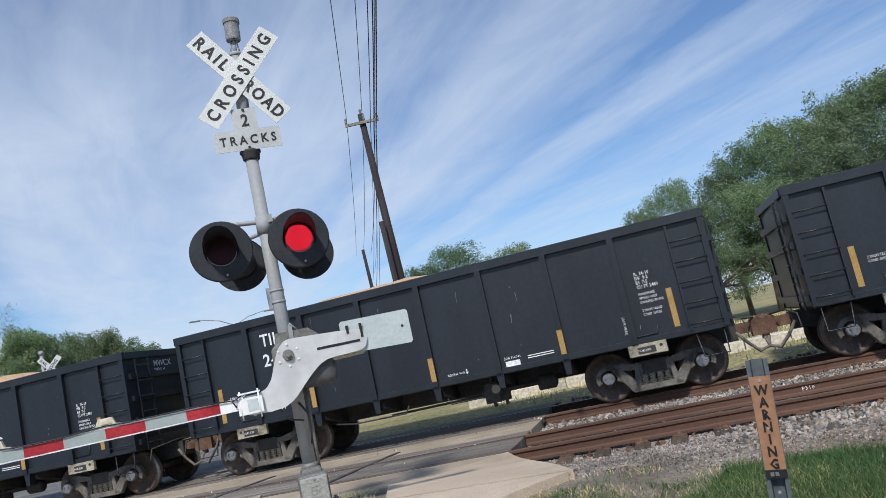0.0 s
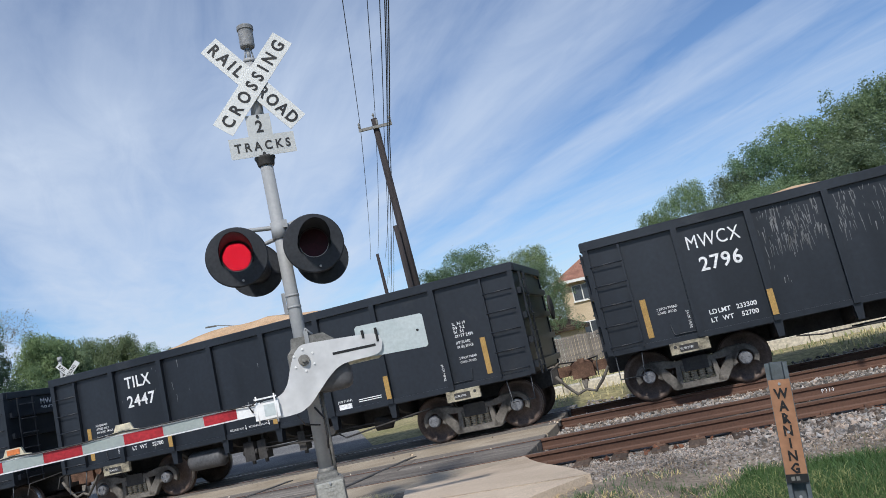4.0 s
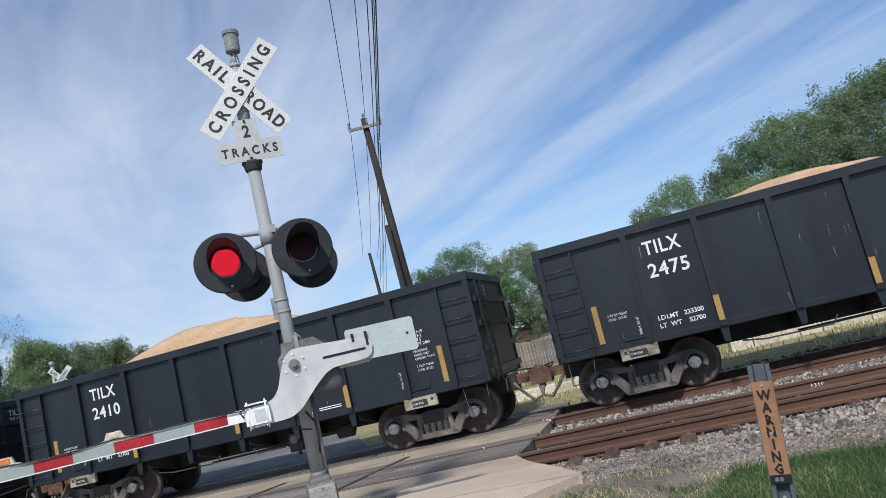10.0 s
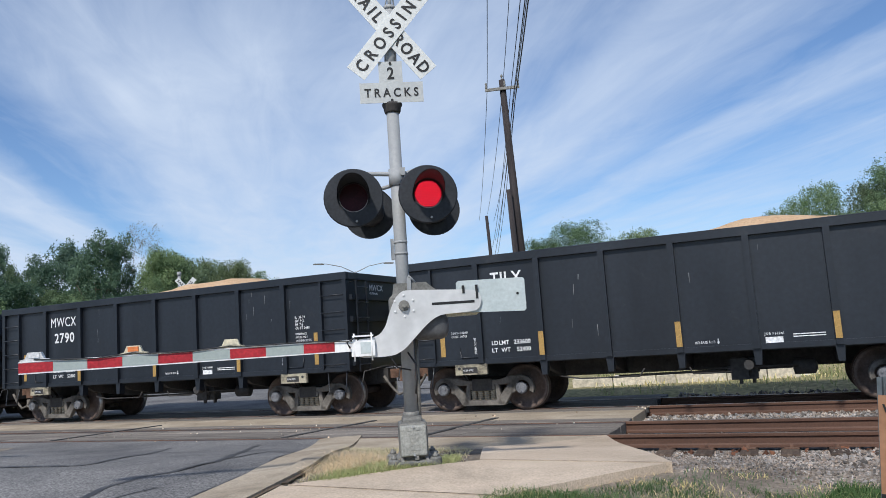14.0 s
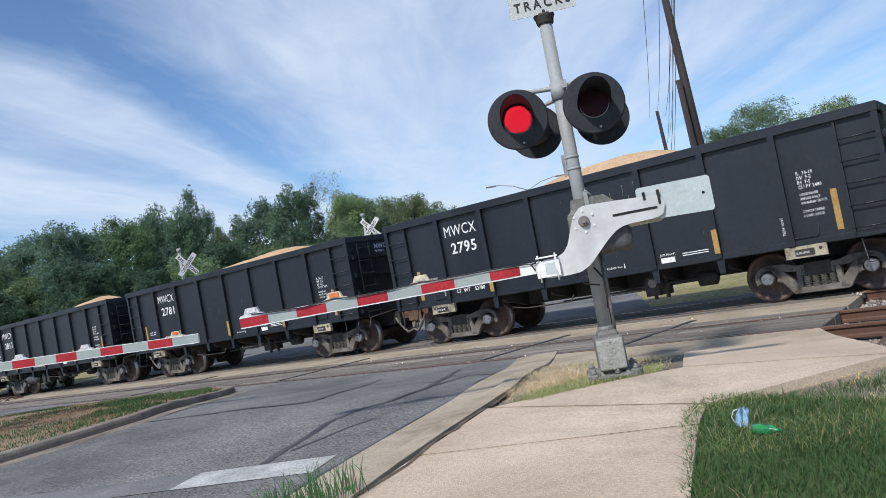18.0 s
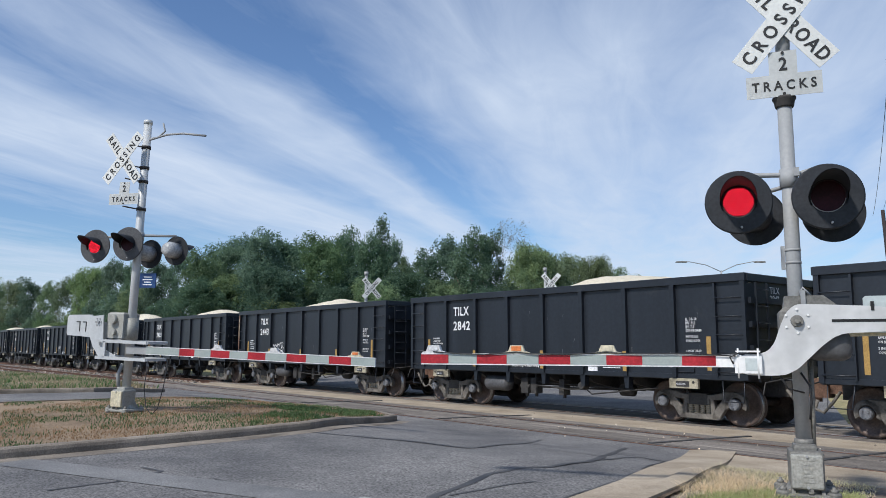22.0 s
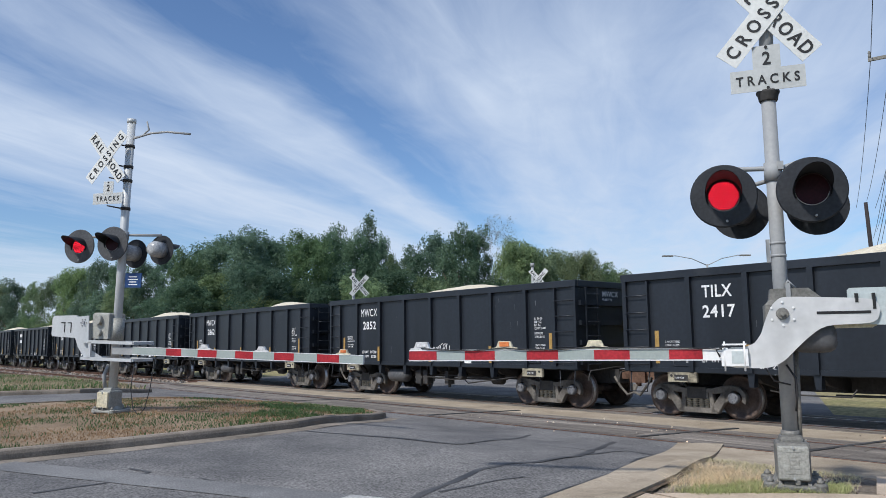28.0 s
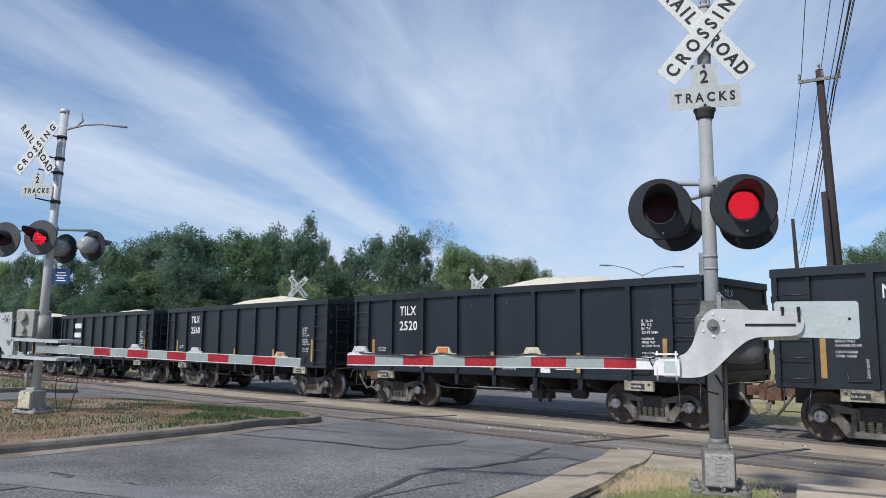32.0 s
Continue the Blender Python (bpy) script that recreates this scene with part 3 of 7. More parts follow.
structure("island_soil", sheet(inner, 0.105, 0.9, 0.0), M["soil_warm"], "dry soil of the traffic island")
ISLAND2 = [(-27.0, 9.6), (-25.5, 8.6), (-24.6, 6.6), (-25.4, 4.2), (-26.5, -3), (-27, -14)]
kerb_line("kerb_across", [(-34.0, 10.3)] + ISLAND2, side=-1, label="weathered concrete kerb beyond the far lanes")
structure("verge_across", sheet([(-34, 10.15), (-27.0, 9.45), (-25.6, 8.5), (-24.76, 6.6), (-25.56, 4.2), (-26.66, -3), (-27.16, -14), (-45.9, -14), (-45.9, 10.15)], 0.105, 1.5, 0.0), M["dirt"], "dry verge beyond the far lanes")
kerb_line("kerb_of_pavement", list(reversed(GUTTER_R)), w=0.72, h=0.035, side=-1, label="low worn concrete kerb and gutter beside the pavement", length=2.2, material="kerb", prof=((0.0, -0.12), (0.0, 0.008), (0.40, 0.020), (0.48, 0.06), (0.70, 0.066), (0.70, -0.12)))

WALK = [("pavement", [(-3.86, 4.31), (-4.22, 5.78), (-2.06, 5.52), (-1.93, 4.98)], "sunlit concrete pavement"),
        ("pavement_middle", [(-3.58, 3.2), (-3.85, 4.27), (-1.92, 4.94), (-1.66, 4.1), (-1.4, 3.3)], "sunlit concrete pavement with dark stains"),
        ("pavement_slab", [(-4.18, 5.83), (-2.86, 7.2), (-1.02, 7.0), (-2.05, 5.58)], "concrete pavement slab"),
        ("crossing_slab", [(-2.88, 7.26), (-3.6, 9.2), (-2.38, 10.8), (-0.98, 7.08)], "pale broken-edged concrete slab leading to the rails"),
        ("pavement_near", [(-1.4, 3.26), (-3.57, 3.16), (-3.08, 0.5), (-2.47, -3.0), (-0.85, -12.0), (0.9, -21.5), (2.5, -21.5), (0.75, -12.0), (-0.7, -3.0), (-0.9, 0.9)], "concrete pavement beside the grass"),
        ("apron", [(-6.75, 11.0), (-5.75, 9.3), (-5.68, 9.26), (-3.66, 9.22), (-2.45, 10.84), (-2.45, 11.0)], "worn concrete apron before the rails")]
for nm, outline, lb in WALK:
    structure(nm, sheet(outline, 0.045 if nm != "apron" else 0.01, 0.6, 0.14), M["concrete" if nm != "apron" else "kerb"], lb)
structure("mast_plot", sheet([(-5.75, 9.24), (-4.2, 5.85), (-2.75, 7.25), (-3.48, 9.25)], 0.012, 0.5, 0.0), M["dirt_gravel"], "gravelly soil plot round the gate mast")


def joint(pts, w, dz=0.049):
    """A dirt-filled gap between slabs."""
    strip_on_road("joint_soil", pts, w, M["joint"], "dark soil in the gap between kerb and pavement", dz, "soil joint")


def strip_on_road(name, pts, w, material, label, dz=0.006, category="road marking"):
    bm = bmesh.new()
    rings = []
    run = []
    for a, b in zip(pts, pts[1:]):
        n = max(1, round((Vector(b) - Vector(a)).length / 0.3))
        run += [Vector(a).lerp(Vector(b), i / n) for i in range(n)]
    run.append(Vector(pts[-1]))
    for i, p in enumerate(run):
        d = (run[min(i + 1, len(run) - 1)] - run[max(i - 1, 0)]).normalized()
        nrm = Vector((-d.y, d.x))
        ww = w * (0.75 + 0.5 * random.random()) if w < 0.2 else w
        p = p + nrm * (random.uniform(-0.03, 0.03) if 0.02 < w < 0.2 else 0)
        rings.append([bm.verts.new((q.x, q.y, ground_z(q.x, q.y) + dz)) for q in (p + nrm * ww / 2, p - nrm * ww / 2)])
    for a, b in zip(rings, rings[1:]):
        bm.faces.new((a[0], a[1], b[1], b[0]))
    ob = part(name, bm, material)
    return tagged(ob, label, category, kind="structure")


pan = [(-10.3, -14.0), (-10.7, -3.0), (-10.9, 1.8), (-11.0, 3.2), (-11.2, 5.0), (-11.45, 6.45), (-12.3, 8.0), (-13.3, 9.35), (-14.0, 10.1)]
strip_on_road("gutter_pan", [(x + 0.2, y - 0.03) for x, y in pan], 0.4, M["kerb_old"], "worn concrete gutter along the island kerb", 0.004, "gutter")
strip_on_road("stop_line_worn", [(-6.05, 3.73), (-10.6, 1.9)], 0.5, M["asphalt_worn"], "faint worn trace of the stop line")
strip_on_road("stop_line", [(-4.82, 4.24), (-6.05, 3.73)], 0.5, M["paint_road"], "broad worn white stop line on the road")
# Third line up to (-8.14, 7.0) and the whole fourth paint cast shade strips.
TAR_AND_SHADE = [(0.085, [(-8.0, 10.3), (-7.34, 9.15), (-6.35, 7.4), (-6.28, 6.6), (-6.44, 6.3), (-6.32, 5.76), (-6.04, 5.15), (-5.6, 4.2)]), (0.045, [(-6.35, 7.4), (-6.85, 9.09), (-6.31, 8.91), (-6.0, 8.96)]),
       (0.06, [(-11.0, 6.3), (-9.79, 6.62), (-9.2, 6.8), (-8.14, 7.0), (-8.1, 7.2), (-8.81, 8.91), (-9.5, 9.89)]), (0.035, [(-8.12, 7.76), (-7.54, 8.22), (-7.18, 8.4), (-6.7, 8.2)]), (0.03, [(-8.63, 8.79), (-8.12, 9.52)]),
       (0.04, [(-5.67, 4.64), (-5.75, 5.3), (-5.71, 5.79)]), (0.06, [(-8.35, 1.8), (-8.35, 2.2), (-8.44, 2.65), (-8.77, 3.08), (-9.17, 2.98)]), (0.025, [(-7.96, 3.32), (-7.69, 3.33), (-7.4, 3.27), (-7.0, 3.23)]),
       (0.035, [(-6.22, 8.8), (-5.5, 7.25), (-5.2, 6.5), (-5.0, 5.7), (-4.78, 4.8), (-4.52, 3.85), (-4.3, 3.15), (-3.82, 1.0)])]
for wide_by, pts in TAR_AND_SHADE:
    strip_on_road("tar_seam", pts, wide_by, M["tar"], "wandering black line of the road's tar seams and painted shade strips", 0.005, "tar seam")


joint([(-2.9, -0.5), (-3.35, 2.0), (-3.66, 3.5), (-3.78, 4.07), (-4.0, 4.78), (-4.13, 5.29), (-4.25, 5.8)], 0.045)
joint([(-4.28, 5.9), (-4.52, 6.77), (-5.2, 8.2), (-5.8, 9.3)], 0.075, 0.04)
joint([(-4.2, 5.80), (-3.2, 5.68), (-2.06, 5.55)], 0.019)
joint([(-3.86, 4.29), (-2.9, 4.62), (-1.93, 4.96)], 0.010)
joint([(-2.87, 7.23), (-1.9, 7.14), (-1.0, 7.04)], 0.012)
# ---------------------------------------------------------------- tracks
def rail_profile():
    return [(-0.076, -0.186), (0.076, -0.186), (0.076, -0.172), (0.022, -0.155), (0.010, -0.135), (0.010, -0.055), (0.036, -0.042), (0.037, -0.008), (0.030, 0.0), (-0.030, 0.0), (-0.037, -0.008), (-0.036, -0.042), (-0.010, -0.055), (-0.010, -0.135), (-0.022, -0.155), (-0.076, -0.172)]


def rail_length(x0, x1):
    bm = bmesh.new()
    prof = rail_profile()
    a = [bm.verts.new((x0, u, v)) for u, v in prof]
    b = [bm.verts.new((x1, u, v)) for u, v in prof]
    n = len(prof)
    for i in range(n):
        f = bm.faces.new((a[i], a[(i + 1) % n], b[(i + 1) % n], b[i]))
        if i == 8:
            f.material_index = 1
    bm.faces.new(a)
    bm.faces.new(b[::-1])
    return mesh_of("rail_length", bm, [M["rail_rust"], M["rail_top"]])


RAIL_LENGTH = rail_length(0.004, 11.996)


def rail(y):
    base = empty("rail", pose(0, y, 0), "rusty brown steel rail with a worn head", "rail", "rails of the two tracks")
    for k in range(-22, 12):
        part("rail_length", RAIL_LENGTH, None, base, m=pose(12.0 * k + 4.0, 0, 0))


for ty in (NEAR_TRACK, FAR_TRACK):
    for s in (-0.752, 0.752):
        rail(ty + s)


def ballast_bed(name, x0, x1):
    bm = bmesh.new()
    ys = [(9.3, -0.27), (10.3, -0.235), (10.9, -0.232), (NEAR_TRACK - 0.6, -0.225), (NEAR_TRACK, -0.235), (NEAR_TRACK + 0.6, -0.225), (13.0, -0.20), (13.8, -0.17), (14.6, -0.195), (FAR_TRACK, -0.22), (17.2, -0.19), (18.2, -0.28), (19.4, -0.42)]
    n = max(2, int(abs(x1 - x0) / 4))
    rows = [[bm.verts.new((x0 + (x1 - x0) * i / n, y, z)) for y, z in ys] for i in range(n + 1)]
    for a, b in zip(rows, rows[1:]):
        for i in range(len(ys) - 1):
            bm.faces.new((a[i], a[i + 1], b[i + 1], b[i])).smooth = True
    structure(name, bm, M["ballast"], "grey crushed-stone ballast bed")


ballast_bed("ballast_bed_east", CROSS_R + 0.02, 140)
ballast_bed("ballast_bed_west", CROSS_L - 0.02, -260)


def ties():
    me = mesh_of("tie", made(slab, -0.115, 0.115, -1.3, 1.3, -0.36, -0.190, 0.015), M["tie"])
    for ty in (NEAR_TRACK, FAR_TRACK):
        x = CROSS_R + 0.3
        while x < 32:
            ob = part("railway_tie", me, None, m=pose(x, ty + random.uniform(-0.05, 0.05), random.uniform(-0.01, 0.006), 0, 0, random.uniform(-1.2, 1.2)))
            tagged(ob, "dark weathered wooden tie bedded in ballast", "railway tie", "ties of the two tracks")
            x += 0.53
        x = CROSS_L - 0.3
        while x > -64:
            ob = part("railway_tie", me, None, m=pose(x, ty, 0, 0, 0, random.uniform(-1.2, 1.2)))
            tagged(ob, "dark weathered wooden tie bedded in ballast", "railway tie", "ties of the two tracks")
            x -= 0.53


ties()


def deck():
    base = empty("crossing_deck", Matrix(), "worn timber and asphalt deck of the level crossing", "crossing deck")
    base["kind"] = "structure"
    rows = []
    for ty in (NEAR_TRACK, FAR_TRACK):
        rows += [(ty - 0.752 - 0.56, ty - 0.752 - 0.31), (ty - 0.752 - 0.30, ty - 0.752 - 0.10), (ty - 0.752 + 0.15, ty - 0.24), (ty - 0.23, ty + 0.23), (ty + 0.24, ty + 0.752 - 0.15),
                 (ty + 0.752 + 0.10, ty + 0.752 + 0.30), (ty + 0.752 + 0.31, ty + 0.752 + 0.56)]
    for y0, y1 in rows:
        x = CROSS_R - random.uniform(0, 0.1)
        while x > CROSS_L:
            ln = random.choice((2.4, 2.4, 3.6))
            bm = made(slab, -ln + 0.012, 0, y0, y1, -0.18, -0.008 + random.uniform(-0.006, 0.004), 0.012)
            part("plank", bm, M["plank"], base, m=pose(x, 0, 0))
            x -= ln
    for ty in (NEAR_TRACK, FAR_TRACK):
        for y in (ty - 0.752, ty + 0.752):
            for a, b in ((-0.14, -0.042), (0.042, 0.14)):
                part("flangeway_strip", made(box, CROSS_L, CROSS_R - 0.01, y + a + 0.002, y + b - 0.002, -0.12, -0.010), M["tar"], base, "black rubber strip beside the rail")
    for xa, xb, ya, yb in ((-8.22, -7.65, 11.3, 13.6), (-5.5, -5.05, 11.24, 13.6), (-14.0, -13.3, 11.3, 13.6), (-20.4, -19.6, 11.3, 13.6)):
        bm = bmesh.new()
        put([(xa - 0.05, ya, 0.004), (xa + 0.05, ya, 0.004), (xb + 0.05, yb, 0.004), (xb - 0.05, yb, 0.004), (xa - 0.05, ya, -0.02), (xa + 0.05, ya, -0.02), (xb + 0.05, yb, -0.02), (xb - 0.05, yb, -0.02)],
            [(0, 1, 2, 3), (7, 6, 5, 4), (0, 4, 5, 1), (1, 5, 6, 2), (2, 6, 7, 3), (3, 7, 4, 0)], bm)
        part("tar_joint", bm, M["tar"], base)
    structure("deck_infill", made(box, CROSS_L, CROSS_R, NEAR_TRACK + 1.33, FAR_TRACK - 1.33, -0.2, -0.012), M["kerb"], "pale worn strip between the two tracks")
    structure("deck_edge", made(box, CROSS_L, CROSS_R, FAR_TRACK + 1.33, FAR_TRACK + 1.75, -0.2, -0.016), M["asphalt"], "asphalt edge beyond the far track")
    structure("deck_bed", made(box, CROSS_L, CROSS_R, 10.55, 17.3, -0.5, -0.19), M["under"], "dark bed under the deck")


deck()

# ---------------------------------------------------------------- the goods train
CAR_PITCH, HALF = 12.341, 5.488
RIBS = [1.274 * k for k in range(-3, 4)]
NEAR = -1.55


def make_truck(parent, cx):
    truck = part("truck", made(box, -0.22, 0.22, -1.08, 1.08, 0.42, 0.66), M["under"], parent, "dusty cast-steel four-wheel truck", m=pose(cx, 0, 0))
    for s in (-1, 1):
        bm = bmesh.new()
        y = s * 1.0 - 0.065
        # top chord, diagonals, columns and spring seat leave two window openings; an arch grips each bearing
        arch = [(0.245 * math.cos(a), 0.245 * math.sin(a)) for a in [radians(-28 + 236 * i / 14) for i in range(15)]] + [(0.150 * math.cos(a), 0.150 * math.sin(a)) for a in [radians(208 - 236 * i / 14) for i in range(15)]]
        pieces = [[(-0.98, 0.655), (-0.80, 0.715), (-0.58, 0.70), (-0.34, 0.635), (0.34, 0.635), (0.58, 0.70), (0.80, 0.715), (0.98, 0.655), (0.72, 0.565), (0.46, 0.53), (-0.46, 0.53), (-0.72, 0.565)],
                  [(-0.44, 0.115), (0.44, 0.115), (0.50, 0.16), (0.40, 0.235), (-0.40, 0.235), (-0.50, 0.16)]]
        for e in (-1, 1):
            pieces.append([(e * x, z) for x, z in ((0.80, 0.60), (0.60, 0.60), (0.31, 0.235), (0.31, 0.125), (0.47, 0.13))])
            pieces.append([(e * x, z) for x, z in ((0.40, 0.20), (0.29, 0.20), (0.27, 0.56), (0.36, 0.56))])
            pieces.append([(e * 0.855 + x, 0.457 + z) for x, z in arch])
        for outline in pieces:
            extrude(bm, outline, 0.13, Matrix.Translation((0, y, 0)))
        bmesh.ops.recalc_face_normals(bm, faces=bm.faces)
        rim = [e for e in bm.edges if len(e.link_faces) == 2 and e.calc_face_angle(0) > 1.2 and abs(e.verts[0].co.y - e.verts[1].co.y) < 1e-5]
        bmesh.ops.bevel(bm, geom=rim, offset=0.014, segments=1, affect="EDGES")
        part("side_frame", bm, M["truck"], truck)
        bm = bmesh.new()
        slab(bm, -0.27, 0.27, y - 0.01, y + 0.14, 0.44, 0.56, 0.02)
        part("bolster_end", bm, M["truck"], truck)
        coil = bmesh.new()
        lathe(coil, [p for r in range(5) for p in ((0.05, 0.232 + 0.042 * r), (0.068, 0.238 + 0.042 * r), (0.068, 0.256 + 0.042 * r), (0.05, 0.264 + 0.042 * r))], 7)
        coil = mesh_of("spring", coil, M["coil"])
        for k in range(4):
            part("spring", coil, None, truck, m=pose(-0.21 + 0.14 * k, s * 1.0, 0))
    for ax in (-0.855, 0.855):
        bm = bmesh.new()
        for s in (-1, 1):
            m = pose(0, s * 0.752, 0, 90 * s, 0, 0)
            lathe(bm, [(0.10, -0.07), (0.20, -0.06), (0.36, -0.015), (0.385, -0.06), (0.46, -0.065), (0.457, 0.04), (0.485, 0.06), (0.485, 0.085), (0.37, 0.085), (0.34, 0.03), (0.16, 0.02), (0.11, 0.07)][::-1], 26, m)
        tube(bm, (0, -1.1, 0), (0, 1.1, 0), 0.085, 0.085, 12)
        for f in bm.faces:
            c = f.calc_center_median()
            if abs(math.hypot(c.x, c.z) - 0.458) < 0.008:
                f.material_index = 1
        wheel = part("wheelset", bm, [M["wheel"], M["tread"]], truck, "rust-brown steel wheels on an axle", m=pose(ax, 0, 0.457))
    for ax in (-0.855, 0.855):
        for s in (-1, 1):
            bm = bmesh.new()
            lathe(bm, [(0.118, 0.0), (0.118, 0.085), (0.10, 0.11), (0.05, 0.115)], 16, pose(ax, s * 1.05, 0.457, 90 * -s if s > 0 else 90, 0, 0), False)
            for k in range(3):
                a = k * 2.09 + 0.5
                p = Vector((ax + 0.065 * math.cos(a), s * 1.165, 0.457 + 0.065 * math.sin(a)))
                tube(bm, p, p + Vector((0, s * 0.018, 0)), 0.018, 0.018, 6)
            part("bearing_cap", bm, M["bearing"], truck)
    return truck


def build_gondola():
    car = empty("gondola_car", Matrix(), "black steel gondola car", "railway car", "cars of the goods train")
    for s in (-1, 1):
        y = s * 1.50
        bm = bmesh.new()
        box(bm, -HALF + 0.03, HALF - 0.03, y - 0.012, y + 0.012, 1.0, 3.0)
        part("side_panel", bm, M["car_black"], car)
        part("side_sill", made(slab, -HALF, HALF, min(y, y + s * 0.05), max(y, y + s * 0.05), 0.98, 1.08, 0.005), M["car_black"], car)
        bm = bmesh.new()
        slab(bm, -HALF - 0.02, HALF + 0.02, y - 0.09, y + 0.09, 2.97, 3.13, 0.012)
        part("top_chord", bm, M["car_black"], car)
        ribs = mesh_of("rib", made(extrude, [(-0.055, 1.0), (0.055, 1.0), (0.055, 2.97), (-0.055, 2.97)], 0.09, Matrix.Translation((0, -0.045, 0))), M["car_black"])
        for x in RIBS:
            part("rib", ribs, None, car, m=pose(x, y + s * 0.055, 0))
        post = mesh_of("corner_post", made(slab, -0.05, 0.05, -0.06, 0.06, 1.0, 3.0, 0.004), M["car_black"])
        for x in (-HALF + 0.05, HALF - 0.05):
            part("corner_post", post, None, car, m=pose(x, y + s * 0.02, 0))
        leg = mesh_of("rib_foot", made(extrude, [(-0.075, 1.0), (0.075, 1.0), (0.05, 0.72), (-0.05, 0.72)], 0.16, Matrix.Translation((0, -0.08, 0))), M["car_black"])
        for x in RIBS[1:-1]:
            part("rib_foot", leg, None, car, m=pose(x, y - s * 0.03, 0))
        # ladders at both ends of the side
        for e in (-1, 1):
            bm = bmesh.new()
            x0, x1 = e * (HALF - 0.08), e * (HALF - 0.66)
            yy = y + s * 0.10
            box(bm, x1 - 0.02, x1 + 0.02, min(y, yy), max(y, yy), 1.05, 2.95)
            for k in range(5):
                z = 1.14 + 0.375 * k
                pipe(bm, [(x0, y, z), (x0, yy, z), (x1, yy, z), (x1, y, z)], 0.013, 6)
            part("ladder", bm, M["car_black"], car)
            bm = bmesh.new()
            pipe(bm, [(e * (HALF - 0.12), y, 1.02), (e * (HALF - 0.12), y + s * 0.06, 0.55), (e * (HALF - 0.55), y + s * 0.06, 0.55), (e * (HALF - 0.6), y, 1.02)], 0.014, 6)
            part("stirrup_step", bm, M["car_black"], car)
        # reflectors
        strip = mesh_of("reflector_strip", made(box, -0.05, 0.05, -0.003, 0.003, 0, 0.45), M["yellow"])
        tall = mesh_of("reflector_strip", made(box, -0.05, 0.05, -0.003, 0.003, 0, 0.70), M["yellow"])
        for x, me in ((-4.66, tall), (4.62, tall), (-2.548, strip), (0.0, strip), (2.548, strip)):
            part("reflector_strip", me, None, car, m=pose(x, y + s * (0.016 if abs(x) > 4.5 else 0.108), 1.10 if me is strip else 1.16))
        # jacking pads above the trucks
        for e in (-1, 1):
            bm = bmesh.new()
            slab(bm, e * 4.04 - 0.36, e * 4.04 + 0.32, min(y, y + s * 0.07), max(y, y + s * 0.07), 0.78, 0.985, 0.006)
            pad = part("jacking_pad", bm, M["plate_cream"], car, "dirty cream jacking pad")
            part("lift_hole", made(tube, (e * 4.04 + (0.22 if e > 0 else -0.27), y + s * 0.066, 0.91), (e * 4.04 + (0.22 if e > 0 else -0.27), y + s * 0.076, 0.91), 0.03, 0.03, 12), M["under"], pad)
            part("pad_plate", made(slab, e * 4.04 - 0.20, e * 4.04 + 0.12, min(y + s * 0.066, y + s * 0.074), max(y + s * 0.066, y + s * 0.074), 0.81, 0.93, 0.002), M["under"], pad)
            bm = bmesh.new()
            pipe(bm, [(e * 4.04 - 0.25, y + s * 0.03, 1.32), (e * 4.04 - 0.22, y + s * 0.03, 1.12), (e * 4.04 + 0.22, y + s * 0.03, 1.12), (e * 4.04 + 0.25, y + s * 0.03, 1.32)], 0.012, 6)
            box(bm, e * 4.04 - 0.2, e * 4.04 + 0.2, min(y, y + s * 0.05), max(y, y + s * 0.05), 1.0, 1.05)
            part("jack_bracket", bm, M["car_black"], car)
    for e in (-1, 1):
        x = e * (HALF - 0.04)
        part("end_panel", made(box, x - 0.012, x + 0.012, -1.48, 1.48, 1.0, 3.02), M["car_black"], car)
        part("end_chord", made(slab, min(x - e * 0.06, x + e * 0.08), max(x - e * 0.06, x + e * 0.08), -1.5, 1.5, 2.97, 3.12, 0.01), M["car_black"], car)
        beam = mesh_of("end_beam", made(box, -0.05, 0.05, -1.45, 1.45, -0.06, 0.06), M["car_black"])
        for z in (1.15, 1.62, 2.1, 2.58):
            part("end_beam", beam, None, car, m=pose(x + e * 0.06, 0, z))
        bm = bmesh.new()
        for yy in (-1.25, -0.8):
            box(bm, x + e * 0.11 - 0.02, x + e * 0.11 + 0.02, yy - 0.02, yy + 0.02, 0.95, 2.95)
        for k in range(6):
            tube(bm, (x + e * 0.15, -1.25, 1.1 + 0.34 * k), (x + e * 0.15, -0.8, 1.1 + 0.34 * k), 0.013, 0.013, 6)
        part("end_ladder", bm, M["car_black"], car)
        bm = bmesh.new()
        box(bm, e * (HALF - 0.2), e * (HALF + 0.18), -0.2, 0.2, 0.62, 0.95)
        part("draft_sill", bm, M["under"], car)
        bm = bmesh.new()
        box(bm, min(e * (HALF + 0.12), e * (HALF + 0.58)), max(e * (HALF + 0.12), e * (HALF + 0.58)), -0.09, 0.09, 0.72, 0.92)
        slab(bm, min(e * (HALF + 0.46), e * (HALF + 0.80)), max(e * (HALF + 0.46), e * (HALF + 0.80)), -0.17, 0.13, 0.64, 0.98, 0.04)
        tube(bm, (e * (HALF + 0.66), -0.12, 0.56), (e * (HALF + 0.66), -0.12, 1.02), 0.05, 0.05, 8)
        part("coupler", bm, M["rust"], car, "rust-brown knuckle coupler")
        bm = bmesh.new()
